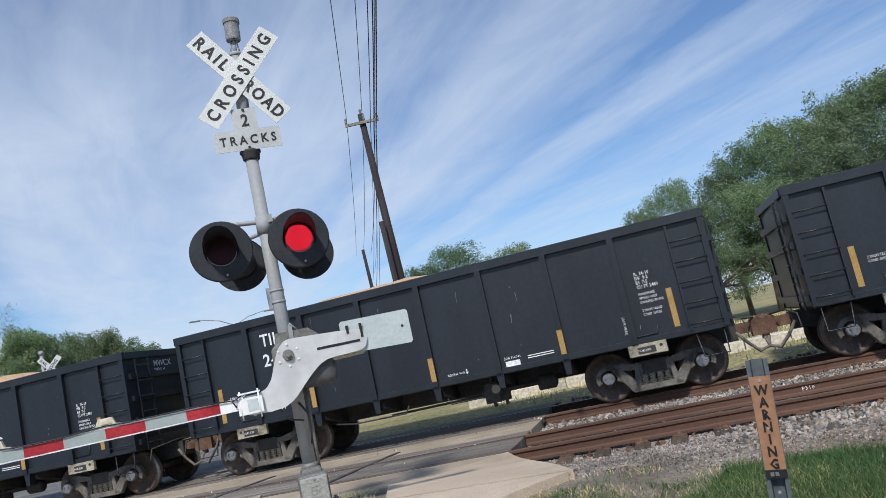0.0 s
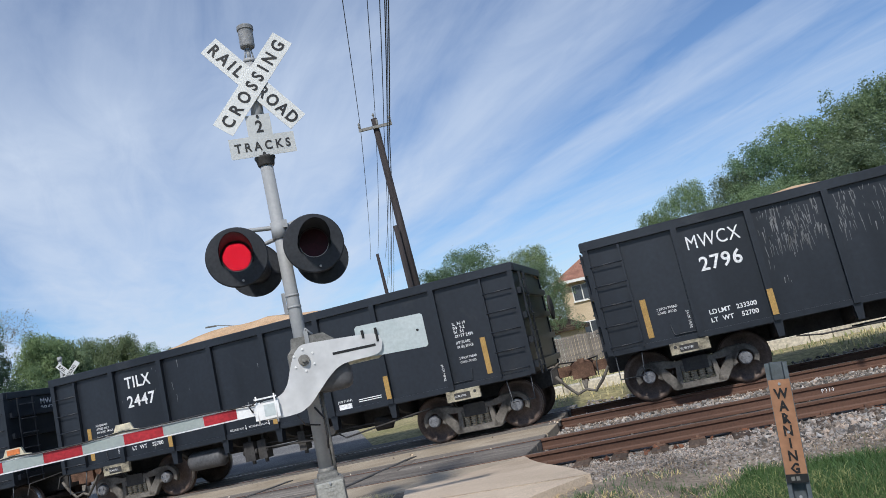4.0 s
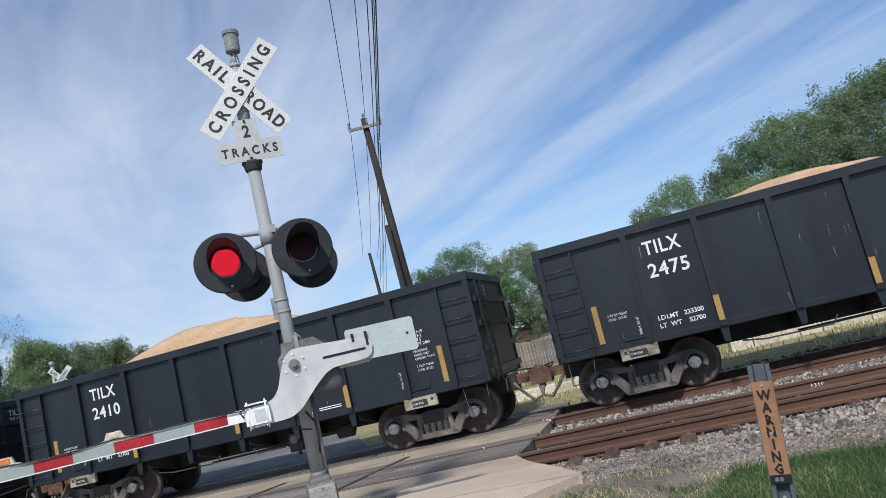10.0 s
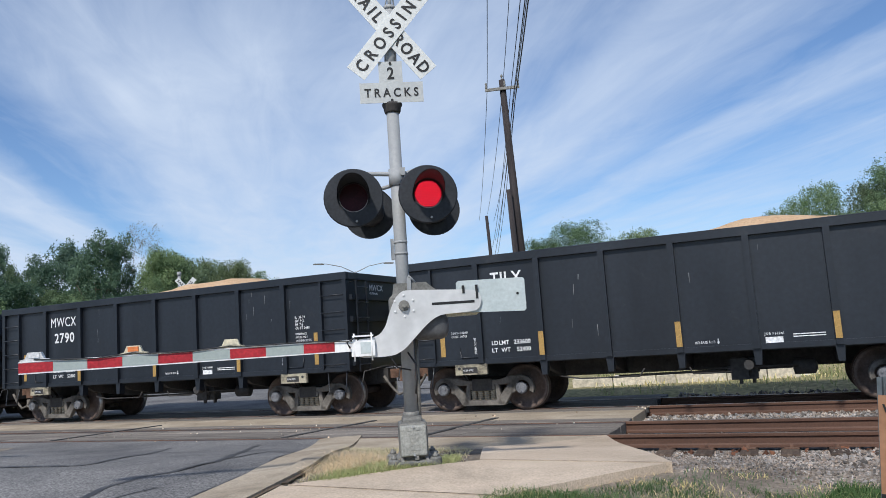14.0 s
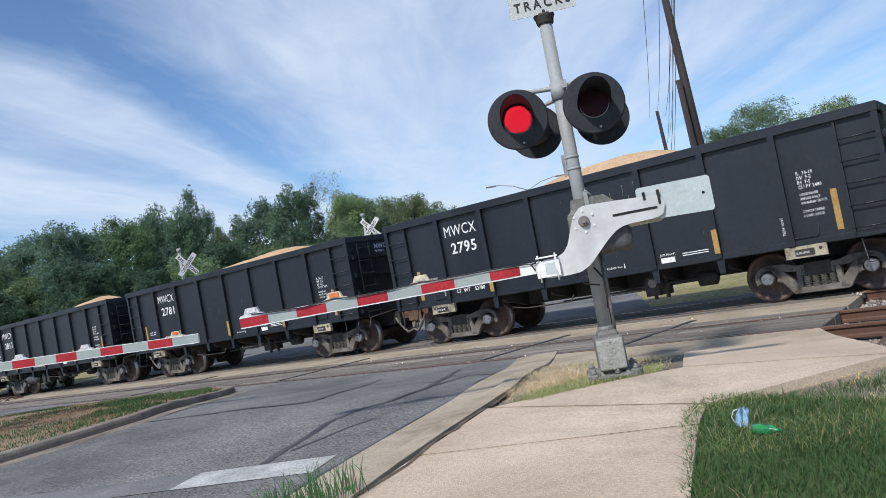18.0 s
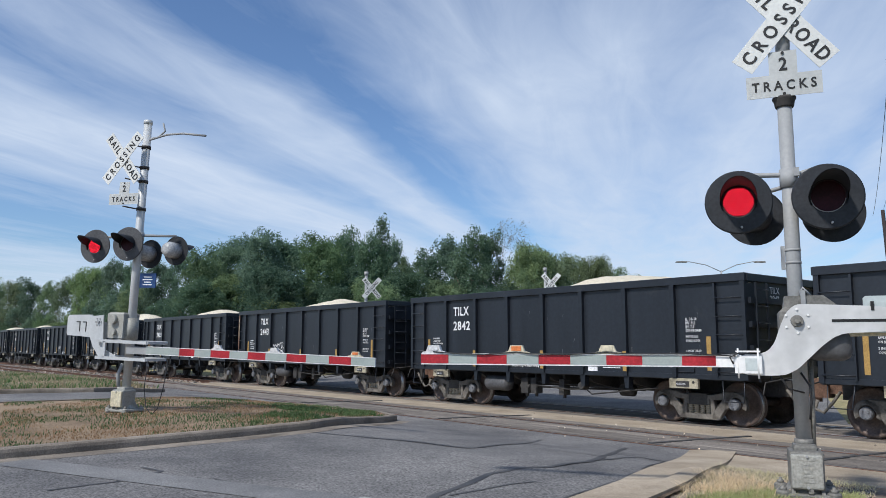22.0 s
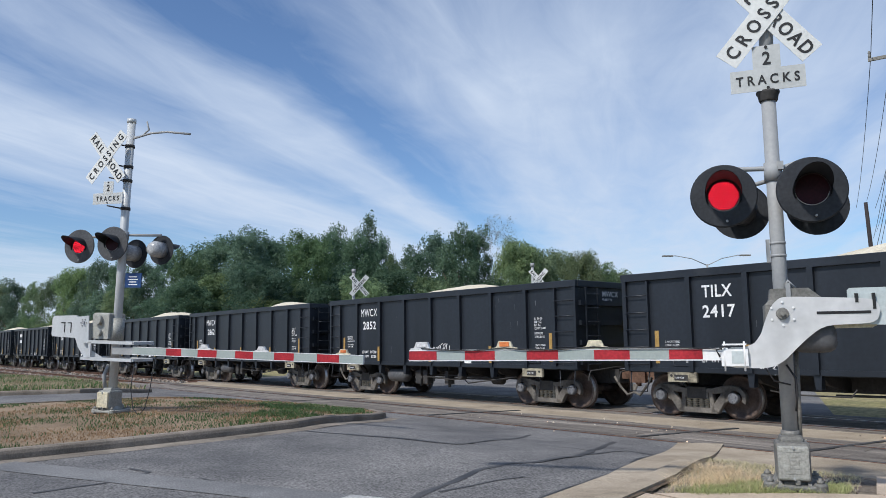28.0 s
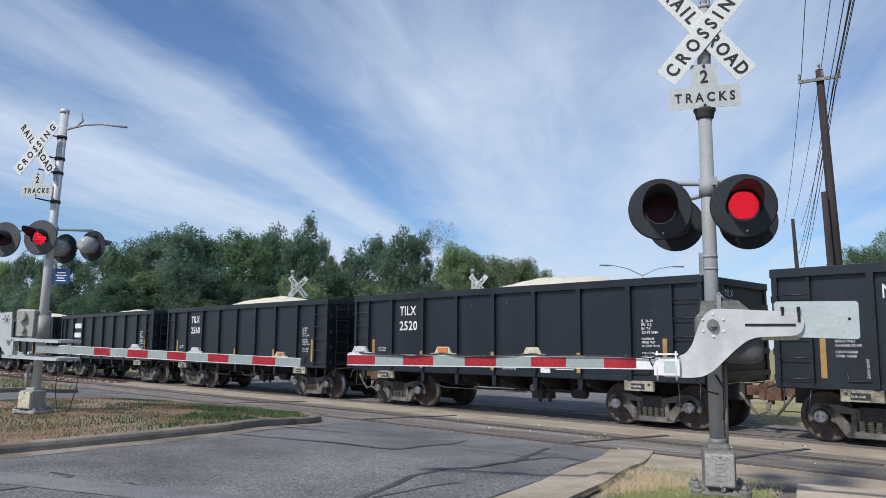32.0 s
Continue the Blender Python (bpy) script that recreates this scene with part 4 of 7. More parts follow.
        pts = [(e * (HALF + 0.15), -0.35, 0.78), (e * (HALF + 0.32), -0.36, 0.55), (e * (HALF + 0.5), -0.34, 0.36), (e * (HALF + 0.68), -0.3, 0.42), (e * (HALF + 0.72), -0.25, 0.6)]
        pipe(bm, pts, 0.032, 8)
        part("air_hose", bm, M["truck"], car)
        bm = bmesh.new()
        pipe(bm, [(e * (HALF + 0.55), -0.1, 0.98), (e * (HALF + 0.3), -0.5, 1.02), (e * (HALF + 0.25), -1.4, 0.95), (e * (HALF + 0.25), -1.5, 0.72)], 0.014, 6)
        part("uncoupling_lever", bm, M["under"], car)
    bm = bmesh.new()
    lathe(bm, [(0.03, 0), (0.03, 0.05), (0.26, 0.05), (0.28, 0.07), (0.26, 0.09), (0.04, 0.07)], 20, pose(HALF + 0.16, 0.75, 2.2, 0, 90, 0))
    part("brake_wheel", bm, M["under"], car)
    part("floor_pan", made(box, -HALF + 0.05, HALF - 0.05, -1.48, 1.48, 0.96, 1.02), M["under"], car)
    part("centre_sill", made(box, -HALF + 0.1, HALF - 0.1, -0.22, 0.22, 0.6, 0.97), M["under"], car)
    cross = mesh_of("cross_bearer", made(extrude, [(-1.45, 0.96), (1.45, 0.96), (1.2, 0.8), (0.3, 0.62), (-0.3, 0.62), (-1.2, 0.8)], 0.1, pose(0.05, 0, 0, 0, 0, 90)), M["under"])
    for x in RIBS[1:-1]:
        part("cross_bearer", cross, None, car, m=pose(x, 0, 0))
    bm = bmesh.new()
    lathe(bm, [(0.04, -0.2), (0.14, -0.18), (0.14, 0.15), (0.06, 0.2)], 16, pose(2.0, -0.75, 0.62, 0, 90, 0))
    tube(bm, (1.8, -0.75, 0.62), (-1.3, -0.75, 0.58), 0.025, 0.025, 6)
    part("brake_cylinder", bm, M["under"], car)
    bm = bmesh.new()
    tube(bm, (1.1, -1.42, 0.72), (1.1, -1.2, 0.72), 0.085, 0.085, 12)
    part("drain_cap", bm, M["under"], car)
    for cx in (-4.04, 4.04):
        make_truck(car, cx)
    # lettering shared by every car
    def letters(text, x, z, size, bold=0.0, rx=90, line=1.0, spacing=1.0, ry=0, name="lettering", width=0.0):
        me = text_mesh(text, size, "LEFT", bold, "white_letter", spacing, line)
        k = width / max(v.co.x for v in me.vertices) if width else 1.0
        return part(name, me, None, car, m=pose(x, NEAR + 0.032, z, rx, ry, 0) @ Matrix.Diagonal((k, 1, 1, 1)))
    letters("IL  36-10\nIW  9-2\nIH  7-5\nCU FT 2480", 4.09, 2.20, 0.088, 0.0006, line=0.92, name="capacity_lettering", width=0.38)
    letters("HANDBRAKE\nAPPLIES ONLY\nON B-END TRUCK", 4.09, 1.835, 0.068, 0.0, line=1.1, name="handbrake_lettering", width=0.42)
    letters("2 INCH TREAD", 4.09, 1.54, 0.066, 0.0, name="brake_lettering", width=0.36)
    letters("COND. SHOES", 4.09, 1.462, 0.066, 0.0, name="brake_lettering", width=0.33)
    letters("2 INCH TREAD", -4.46, 1.60, 0.066, 0.0, name="brake_lettering", width=0.37)
    letters("COND. SHOES", -4.46, 1.527, 0.066, 0.0, name="brake_lettering", width=0.34)
    letters("PULL HERE  LIFT HERE", 3.86, 0.84, 0.055, 0.0, name="lift_lettering").matrix_basis = pose(3.85, NEAR - 0.028, 0.85, 90) @ Matrix.Diagonal((0.42, 1, 1, 1))
    letters("PULL HERE  LIFT HERE", -4.2, 0.84, 0.055, 0.0, name="lift_lettering").matrix_basis = pose(-4.23, NEAR - 0.028, 0.85, 90) @ Matrix.Diagonal((0.42, 1, 1, 1))
    letters("JACK HERE", 3.62, 1.62, 0.066, 0.0, name="jack_lettering").matrix_basis = pose(3.70, NEAR + 0.032, 1.52, 90, 90, 0)
    letters("JACK HERE", 3.62, 1.62, 0.066, 0.0, name="jack_lettering").matrix_basis = pose(-3.97, NEAR + 0.032, 1.50, 90, 90, 0)
    part("white_card", made(box, 1.42, 1.70, NEAR + 0.030, NEAR + 0.036, 1.08, 1.18), M["white_letter"], car)
    letters("JOB F16041", 1.41, 1.215, 0.066, 0.0, name="job_lettering")
    bm = bmesh.new()
    for z in (1.20, 1.16):
        box(bm, 1.86, 2.36, NEAR + 0.031, NEAR + 0.035, z, z + 0.016)
    part("small_print", bm, M["white_letter"], car)
    return car


gondola = build_gondola()
NUMBERS = ["", "TILX 2477", "MWCX 2814", "MWCX 2796", "TILX 2447", "MWCX 2843", "TILX 2412", "TILX 2475", "TILX 2410", "TILX 2564", "TILX 2512", "MWCX 2790", "TILX 2593", "MWCX 2795", "MWCX 2781", "MWCX 2811",
           "TILX 2842", "TILX 2443", "TILX 2403", "TILX 2417", "MWCX 2852", "MWCX 2862", "TILX 2520", "TILX 2560", "", "", "", ""]


def wide(text, width):
    me = text_mesh(text, 0.35, "LEFT", 0.005, "white_letter", 1.05)
    return Matrix.Diagonal((width / max(v.co.x for v in me.vertices), 1, 1, 1))


WEIGHTS = {"2477": "233300 52700", "2814": "233200 52800", "2447": "233300 52700", "2843": "233300 52700", "2412": "232900 53100", "2564": "233200 52800", "2512": "233600 52400", "2790": "233200 52800", "2593": "233300 52700", "2443": "233200 52800", "2862": "233400 52600"}


MOUNDS = [(-1, 0.3, 2), (-0.7, 0.36, 1.9), (-0.9, 0.45, 2.2), (-1.5, 0.34, 1.7), (-0.5, 0.45, 2.4), (-2.2, 0.4, 1.8), (-3.2, 0.32, 1.6), (-1.0, 0.4, 1.8), (-0.5, 0.66, 2.4), (0, 0.44, 1.6), (1.3, 0.46, 1.4), (0, 0.42, 2), (0.2, 0.52, 2.3),
          (0.6, 0.52, 1.8), (1.4, 0.46, 2.2), (2.3, 0.5, 1.2), (1, 0.48, 1.7), (0.5, 0.48, 1.8), (0.5, 0.42, 2), (0.9, 0.62, 2.9), (0.4, 0.44, 1.9), (1.4, 0.45, 1.6), (0.5, 0.48, 2), (0.8, 0.5, 2), (0, 0.4, 2), (1, 0.5, 2), (0, 0.4, 2), (0, 0.4, 2)]


def sand_heap(seed, centre, height, width):
    """A long heap with a main mound and a lesser one inside the car's walls."""
    rnd = random.Random(seed)
    bm = bmesh.new()
    nx, ny = 44, 14
    m2 = centre + rnd.choice((-1, 1)) * rnd.uniform(1.6, 2.4)
    h2 = height * rnd.uniform(0.3, 0.6)
    g = []
    for i in range(nx + 1):
        row = []
        for j in range(ny + 1):
            x, y = -5.5 + 11 * i / nx, -1.46 + 2.92 * j / ny
            c = max(0.0, 1 - (abs(y) / 1.5) ** 1.7)
            peak = max(0.0, 1 - abs(x - centre) / (1.25 * width))
            h = c * (0.78 * height * (0.55 * math.exp(-((x - centre) / width) ** 2) + 0.55 * peak) + h2 * math.exp(-((x - m2) / 1.3) ** 2) + 0.12)
            h += 0.05 * noise.noise(Vector((x * 1.3, y * 1.5, seed))) + 0.025 * noise.noise(Vector((x * 5, y * 5, seed)))
            row.append(bm.verts.new((x, y, 2.91 + h)))
        g.append(row)
    for a, b in zip(g, g[1:]):
        for j in range(ny):
            bm.faces.new((a[j], b[j], b[j + 1], a[j + 1])).smooth = True
    return bm


cars, loads = [], []


def scrawl(car, x, z, size, colour, seed, loops=6):
    """Looping sprayed strokes that spell nothing."""
    rnd = random.Random(seed)
    bm = bmesh.new()
    px, line = x, []
    for k in range(loops):
        pts, cx, cz = [], px + size * 0.28, z + size * rnd.uniform(0.2, 0.6)
        a0, turn = rnd.uniform(0, 6.28), rnd.choice((-1, 1)) * rnd.uniform(3, 5.5)
        for i in range(13):
            a = a0 + turn * i / 12
            pts.append(Vector((cx + size * 0.24 * math.cos(a) + size * 0.05 * i / 12, 0, cz + size * rnd.uniform(0.3, 0.42) * math.sin(a))))
        line += pts
        px += size * 0.42
    edge = []
    for i, p in enumerate(line):
        d = (line[min(i + 1, len(line) - 1)] - line[max(i - 1, 0)]).normalized()
        nr = Vector((-d.z, 0, d.x)) * size * 0.033
        edge.append((bm.verts.new(p + nr), bm.verts.new(p - nr)))
    for (a, b), (c, e) in zip(edge, edge[1:]):
        bm.faces.new((a, c, e, b))
    part("spray_paint", bm, M[colour], car, "sprayed looping scrawl", m=pose(0, NEAR + 0.034, 0))


M["spray_teal"] = surface("teal_spray_paint", (0.05, 0.42, 0.42), (0.10, 0.55, 0.52), 4, 30, 0.6, bump=0)
M["spray_dim"] = surface("faded_green_spray_paint", (0.03, 0.12, 0.11), (0.05, 0.17, 0.15), 4, 30, 0.6, bump=0)
for i, num in enumerate(NUMBERS):
    if i == 0:
        car = gondola
    else:
        car = copy_thing(gondola, Matrix())
    cars.append(car)
for i, num in enumerate(NUMBERS):
    car = cars[i]
    if num:
        mark, digits = num.split()
        part("reporting_mark", text_mesh(mark, 0.35, "LEFT", 0.0 if mark[0] == "M" else 0.006, "white_letter", 1.10), None, car, m=pose(-3.68 if mark[0] == "M" else -3.53, NEAR + 0.031, 2.53, 90) @ wide(mark, 0.92 if mark[0] == "M" else 0.64))
        part("car_number", text_mesh(digits, 0.35, "LEFT", 0.006, "white_letter", 1.10), None, car, m=pose(-3.54, NEAR + 0.031, 2.115, 90) @ wide(digits, 0.70))
        part("end_number", text_mesh(mark + "\n" + digits, 0.2, "LEFT", 0.001, "white_letter", 1.0, 0.9), None, car, m=pose(HALF - 0.026, -0.5, 2.75, 90, 0, 90))
    else:
        bm = bmesh.new()
        box(bm, -3.72, -2.85, NEAR + 0.03, NEAR + 0.034, 2.46, 2.7)
        box(bm, -3.72, -2.85, NEAR + 0.03, NEAR + 0.034, 2.0, 2.24)
        part("unreadable_number", bm, M["white_letter"], car)
    for k, (word, figure) in enumerate(zip((("LD", "LMT", 0.155), ("LT", "WT", 0.20)), WEIGHTS.get(num[-4:], "233300 52700").split())):
        z = 1.34 - 0.144 * k
        for text, dx in ((word[0], 0.0), (word[1], word[2])):
            part("weight_lettering", text_mesh(text, 0.115, "LEFT", 0.0018, "white_letter"), None, car, m=pose(-3.60 + dx, NEAR + 0.031, z, 90))
        part("weight_figure", text_mesh(figure, 0.115, "LEFT", 0.0018, "white_letter"), None, car, m=pose(-3.135 + 0.055 * k, NEAR + 0.031, z, 90))
    pale = i >= 16
    load = new("sand_load", mesh_of("sand_heap", sand_heap(i * 7 + 3, *MOUNDS[i]), M["sand_pale" if pale else "sand_tan"]))
    tagged(load, "heaped pale limestone sand filling the car" if pale else "heaped tan sand filling the car", "sand load", "loads of the goods train")
    loads.append(load)


# a car stands with one or the other end forward: the air reservoir and valves hang on one side only
VALVE_SIDE = (4, 5, 9, 12, 15, 16, 17, 20, 21)


def brake_gear(boxes, rods):
    bm = bmesh.new()
    for x, y, w in boxes:
        slab(bm, x - w / 2, x + w / 2, y - 0.12, y + 0.12, 0.44, 0.84, 0.02)
        box(bm, x - 0.03, x + 0.03, y - 0.03, y + 0.03, 0.36, 0.96)
        tube(bm, (x - w * 0.7, y - 0.05, 0.62), (x + w * 0.7, y - 0.05, 0.62), 0.06, 0.06, 10)
    for line, rad in rods:
        pipe(bm, line, rad, 6)
    return mesh_of("brake_gear", bm, M["under"])


bm = bmesh.new()
lathe(bm, [(0.03, -0.53), (0.05, -0.52), (0.05, -0.43), (0.17, -0.41), (0.2, -0.36), (0.2, 0.36), (0.17, 0.41), (0.05, 0.43), (0.05, 0.5), (0.03, 0.51)], 20, pose(-2.0, -1.18, 0.66, 0, 90, 0))
TANK = mesh_of("air_tank", bm, M["tank"])
GEAR_VALVE = brake_gear(((-0.9, -1.2, 0.24), (-0.62, -1.15, 0.2), (0.3, -1.1, 0.16)), (([(-0.5, -1.3, 0.66), (0.6, -1.32, 0.60), (1.2, -1.32, 0.62), (1.35, -1.32, 0.52), (3.2, -1.3, 0.74)], 0.018), ([(-0.6, -1.2, 0.74), (2.8, -1.2, 0.66)], 0.014)))
GEAR_PLAIN = brake_gear(((0.92, -0.9, 0.30), (1.14, -0.8, 0.16)), (([(-2.3, -1.3, 0.66), (-1.9, -1.32, 0.60), (-0.8, -1.32, 0.60), (-0.7, -1.32, 0.74)], 0.016), ([(0.1, -1.3, 0.72), (0.15, -1.3, 0.60), (0.8, -1.25, 0.60)], 0.014), ([(0.2, -1.0, 0.66), (1.9, -1.0, 0.66)], 0.02)))


def words(text, size, line, width):
    me = text_mesh(text, size, "LEFT", 0.0, "white_letter", 1.0, line).copy()
    k = width / max(v.co.x for v in me.vertices)
    for v in me.vertices:
        v.co.x *= k
    return me


RELEASE, ROD = words("RELEASE", 0.062, 1.0, 0.21), words("ROD", 0.062, 1.0, 0.11)
RETAINING, VALVE = words("RETAINING", 0.060, 1.0, 0.26), words("VALVE", 0.060, 1.0, 0.155)
HANDBRAKE = words("HANDBRAKE\nAPPLIES ONLY\nON B-END TRUCK", 0.068, 1.1, 0.44)
EMPTY_LOAD = words("EMPTY/LOAD\n1/4 ADJ. BLOCK", 0.078, 1.1, 0.46)
bm = bmesh.new()
box(bm, -0.008, 0.008, 0, 0.004, 0.02, 0.085)
extrude(bm, [(-0.026, 0.03), (0.0, -0.012), (0.026, 0.03)], 0.004, Matrix())
ARROW = mesh_of("arrow", bm, M["white_letter"])
for i, car in enumerate(cars):
    near_valves = i in VALVE_SIDE
    part("brake_gear", GEAR_VALVE if near_valves else GEAR_PLAIN, None, car)
    x = -1.14 if near_valves else 0.26
    for dx, me in ((0.0, RELEASE), (0.235, ROD)):
        part("release_lettering", me, None, car, m=pose(x + dx, NEAR + 0.032, 1.13, 90))
    part("arrow", ARROW, None, car, m=pose(x + 0.39, NEAR + 0.028, 1.12))
    if near_valves:
        part("air_tank", TANK, None, car, "grey cylindrical air reservoir")
        for dx, me in ((-0.68, RETAINING), (-0.395, VALVE)):
            part("valve_lettering", me, None, car, m=pose(dx, NEAR + 0.032, 1.13, 90))
        part("arrow", ARROW, None, car, m=pose(-0.20, NEAR + 0.028, 1.12))
        part("handbrake_lettering", HANDBRAKE, None, car, m=pose(-4.46, NEAR + 0.032, 1.86, 90))
        for ob in car.children:
            if ob.name.startswith("handbrake_lettering") and ob.matrix_basis.translation.x > 0:
                ob.data = EMPTY_LOAD
                ob.name = "load_lettering"


def scuffs(car, n, seed, x0, x1, z0, z1):
    """Thin downward scrapes where the paint has worn to grey."""
    rnd = random.Random(seed)
    bm = bmesh.new()
    mids = [rnd.uniform(x0, x1) for _ in range(7)]
    for _ in range(n):
        x = rnd.choice(mids) + rnd.gauss(0, 0.22)
        if abs((x + 0.637) % 1.274 - 0.637) < 0.09 or not x0 - 0.5 < x < x1 + 0.5:
            continue
        z = rnd.uniform(z0, z1)
        ln, w = rnd.uniform(0.03, 0.22), rnd.uniform(0.003, 0.011)
        dx = rnd.uniform(-0.02, 0.02)
        put([(x - w, 0, z), (x + w, 0, z), (x + dx + w * 0.3, 0, z - ln), (x + dx - w * 0.3, 0, z - ln)], [(0, 1, 2, 3)], bm)
    ob = part("scuffed_paint", bm, M["scuff"], car, "pale scrapes worn through the black paint", m=pose(0, NEAR + 0.035, 0))
    ob["kind"] = "stuff"


scuffs(cars[3], 420, 4, -2.5, 3.6, 2.2, 2.93)
scuffs(cars[3], 160, 5, -2.5, 3.6, 1.5, 2.3)
for q in range(0, 24):
    if q != 3:
        scuffs(cars[q], 14, 40 + q, -4.0, 4.5, 1.3, 2.9)
for q in range(4):
    scrawl(cars[5], 0.1 - 0.05 * (q % 2), 1.15 + 0.14 * q, 0.34, "spray_teal", 3 + 5 * q, 5)
scrawl(cars[2], 1.55, 1.5, 0.55, "white_letter", 5, 2)
scrawl(cars[2], -2.3, 1.3, 0.5, "spray_dim", 12, 4)
scrawl(cars[2], -1.0, 1.25, 0.7, "spray_dim", 2, 2)
for q in range(3):
    scrawl(cars[2], 0.35, 1.2 + 0.22 * q, 0.42, "spray_dim", 60 + q, 4)
for q, (gx, gz) in enumerate(((-2.45, 1.5), (-2.5, 1.15), (-2.35, 1.3))):
    scrawl(cars[17], gx, gz, 0.34, "white_letter", 21 + q)
stain = part("rust_stain", made(box, -HALF + 0.0, -HALF + 0.11, NEAR - 0.045, NEAR - 0.036, 1.5, 2.95), M["rust"], cars[17], "rust and cream stain on the corner post")
part("rust_stain", made(box, -HALF + 0.03, -HALF + 0.09, NEAR - 0.047, NEAR - 0.045, 2.0, 2.8), M["plate_cream"], cars[17])
scrawl(cars[20], 0.0, 1.35, 0.3, "white_letter", 31)
scrawl(cars[19], -2.5, 0.98, 0.28, "white_letter", 33)


def train_x(t):
    """The place of the first whole car's rear end at t seconds: the train slows a little."""
    wander = np.interp(t, [0, 1, 3, 7, 11, 14, 17, 19, 23, 28, 32], [-0.03, 0.06, 0.08, 0.06, -0.02, -0.06, 0.12, 0.24, -0.03, 0.09, 0.0])
    return -9.709 + 8.3388 * t - 0.0157 * t * t + float(wander)


def train_motion():
    for i, (car, load) in enumerate(zip(cars, loads)):
        off = HALF - CAR_PITCH * (i - 1)
        rows = [(t, pose(train_x(t) + off, FAR_TRACK, 0)) for t in range(0, 33)]
        walk(car, rows)
        walk(load, rows)
        # wheels turn while the car is near the crossing
        for ob in car.children_recursive:
            if ob.name.split(".")[0] != "wheelset":
                continue
            ax = ob.matrix_basis.translation.copy()
            rows = []
            near = [k * 0.08 for k in range(0, 401) if -34 < train_x(k * 0.08) + off < 12]
            for t in sorted({0.0, 32.0, *near}):
                tt = min(max(t, near[0] if near else 0), near[-1] if near else 0)
                rows.append((t, pose(ax.x, ax.y, ax.z, 0, math.degrees(train_x(tt) / 0.457) % 360, 0)))
            walk(ob, rows)

# ---------------------------------------------------------------- gate masts
FLASH, FLASH_0 = 1.189, 0.71
led_boards = []         # (board, lit in the first half of the cycle)


def blade(bm, cx, cz, angle, y):
    m = Matrix.Translation((cx, y, cz)) @ Matrix.Rotation(-radians(angle), 4, "Y")
    box(bm, -0.61, 0.61, -0.004, 0.004, -0.1145, 0.1145, m)


def sign_text(parent, text, cx, cz, y, size, turn=0.0, bold=0.005, spacing=1.0, name="lettering"):
    me = text_mesh(text, size, "CENTER", bold, "sign_black", spacing)
    m = Matrix.Translation((cx, y, cz)) @ Matrix.Rotation(-radians(turn), 4, "Y") @ pose(0, 0, 0, 90) @ Matrix.Diagonal((0.86, 1, 1, 1)) @ Matrix.Translation((0, -size * 0.34, 0))
    return part(name, me, None, parent, m=m)


def crossbuck(mast, cx, cz, y, lettered=True):
    a = part("crossbuck_blade", made(blade, cx, cz, -49, y + 0.006), M["sign_white"], mast, "white reflective blade with black letters")
    b = part("crossbuck_blade", made(blade, cx, cz, 49, y - 0.006), M["sign_white"], mast, "white reflective blade with black letters")
    if lettered:
        c, s = math.cos(radians(49)), math.sin(radians(49))
        sign_text(b, "CROSSING", cx, cz, y - 0.013, 0.182, 49, 0.0042, 1.66)
        sign_text(a, "RAIL", cx - 0.37 * c, cz + 0.37 * s, y - 0.001, 0.182, -49, 0.0042, 1.44)
        sign_text(a, "ROAD", cx + 0.335 * c, cz - 0.335 * s, y - 0.001, 0.180, -49, 0.0042, 1.27)
    else:
        c, s = math.cos(radians(49)), math.sin(radians(49))
        sign_text(b, "CROSSING", cx, cz, y - 0.013, 0.19, 49, 0.004, 1.12)
        sign_text(a, "RAIL", cx - 0.36 * c, cz + 0.36 * s, y - 0.001, 0.19, -49, 0.004, 1.1)
        sign_text(a, "ROAD", cx + 0.355 * c, cz - 0.355 * s, y - 0.001, 0.19, -49, 0.004, 1.08)


def tracks_sign(mast, cx, z0, y, w=0.67):
    bm = bmesh.new()
    h = w / 2
    extrude(bm, [(cx - h, z0), (cx + h, z0), (cx + h, z0 + 0.22), (cx + 0.125, z0 + 0.22), (cx + 0.125, z0 + 0.45), (cx - 0.125, z0 + 0.45), (cx - 0.125, z0 + 0.22), (cx - h, z0 + 0.22)], 0.006, Matrix.Translation((0, y, 0)))
    sg = part("tracks_sign", bm, M["sign_grey"], mast, "white T-shaped sign reading 2 tracks")
    sign_text(sg, "TRACKS", cx, z0 + 0.11, y - 0.003, 0.130, 0, 0.0028, 1.56)
    sign_text(sg, "2", cx, z0 + 0.32, y - 0.003, 0.180, 0, 0.004)
    for z in (z0 + 0.025, z0 + 0.43):
        part("bolt", made(tube, (cx, y, z), (cx, y - 0.012, z), 0.015, 0.015, 8), M["sign_black"], sg)


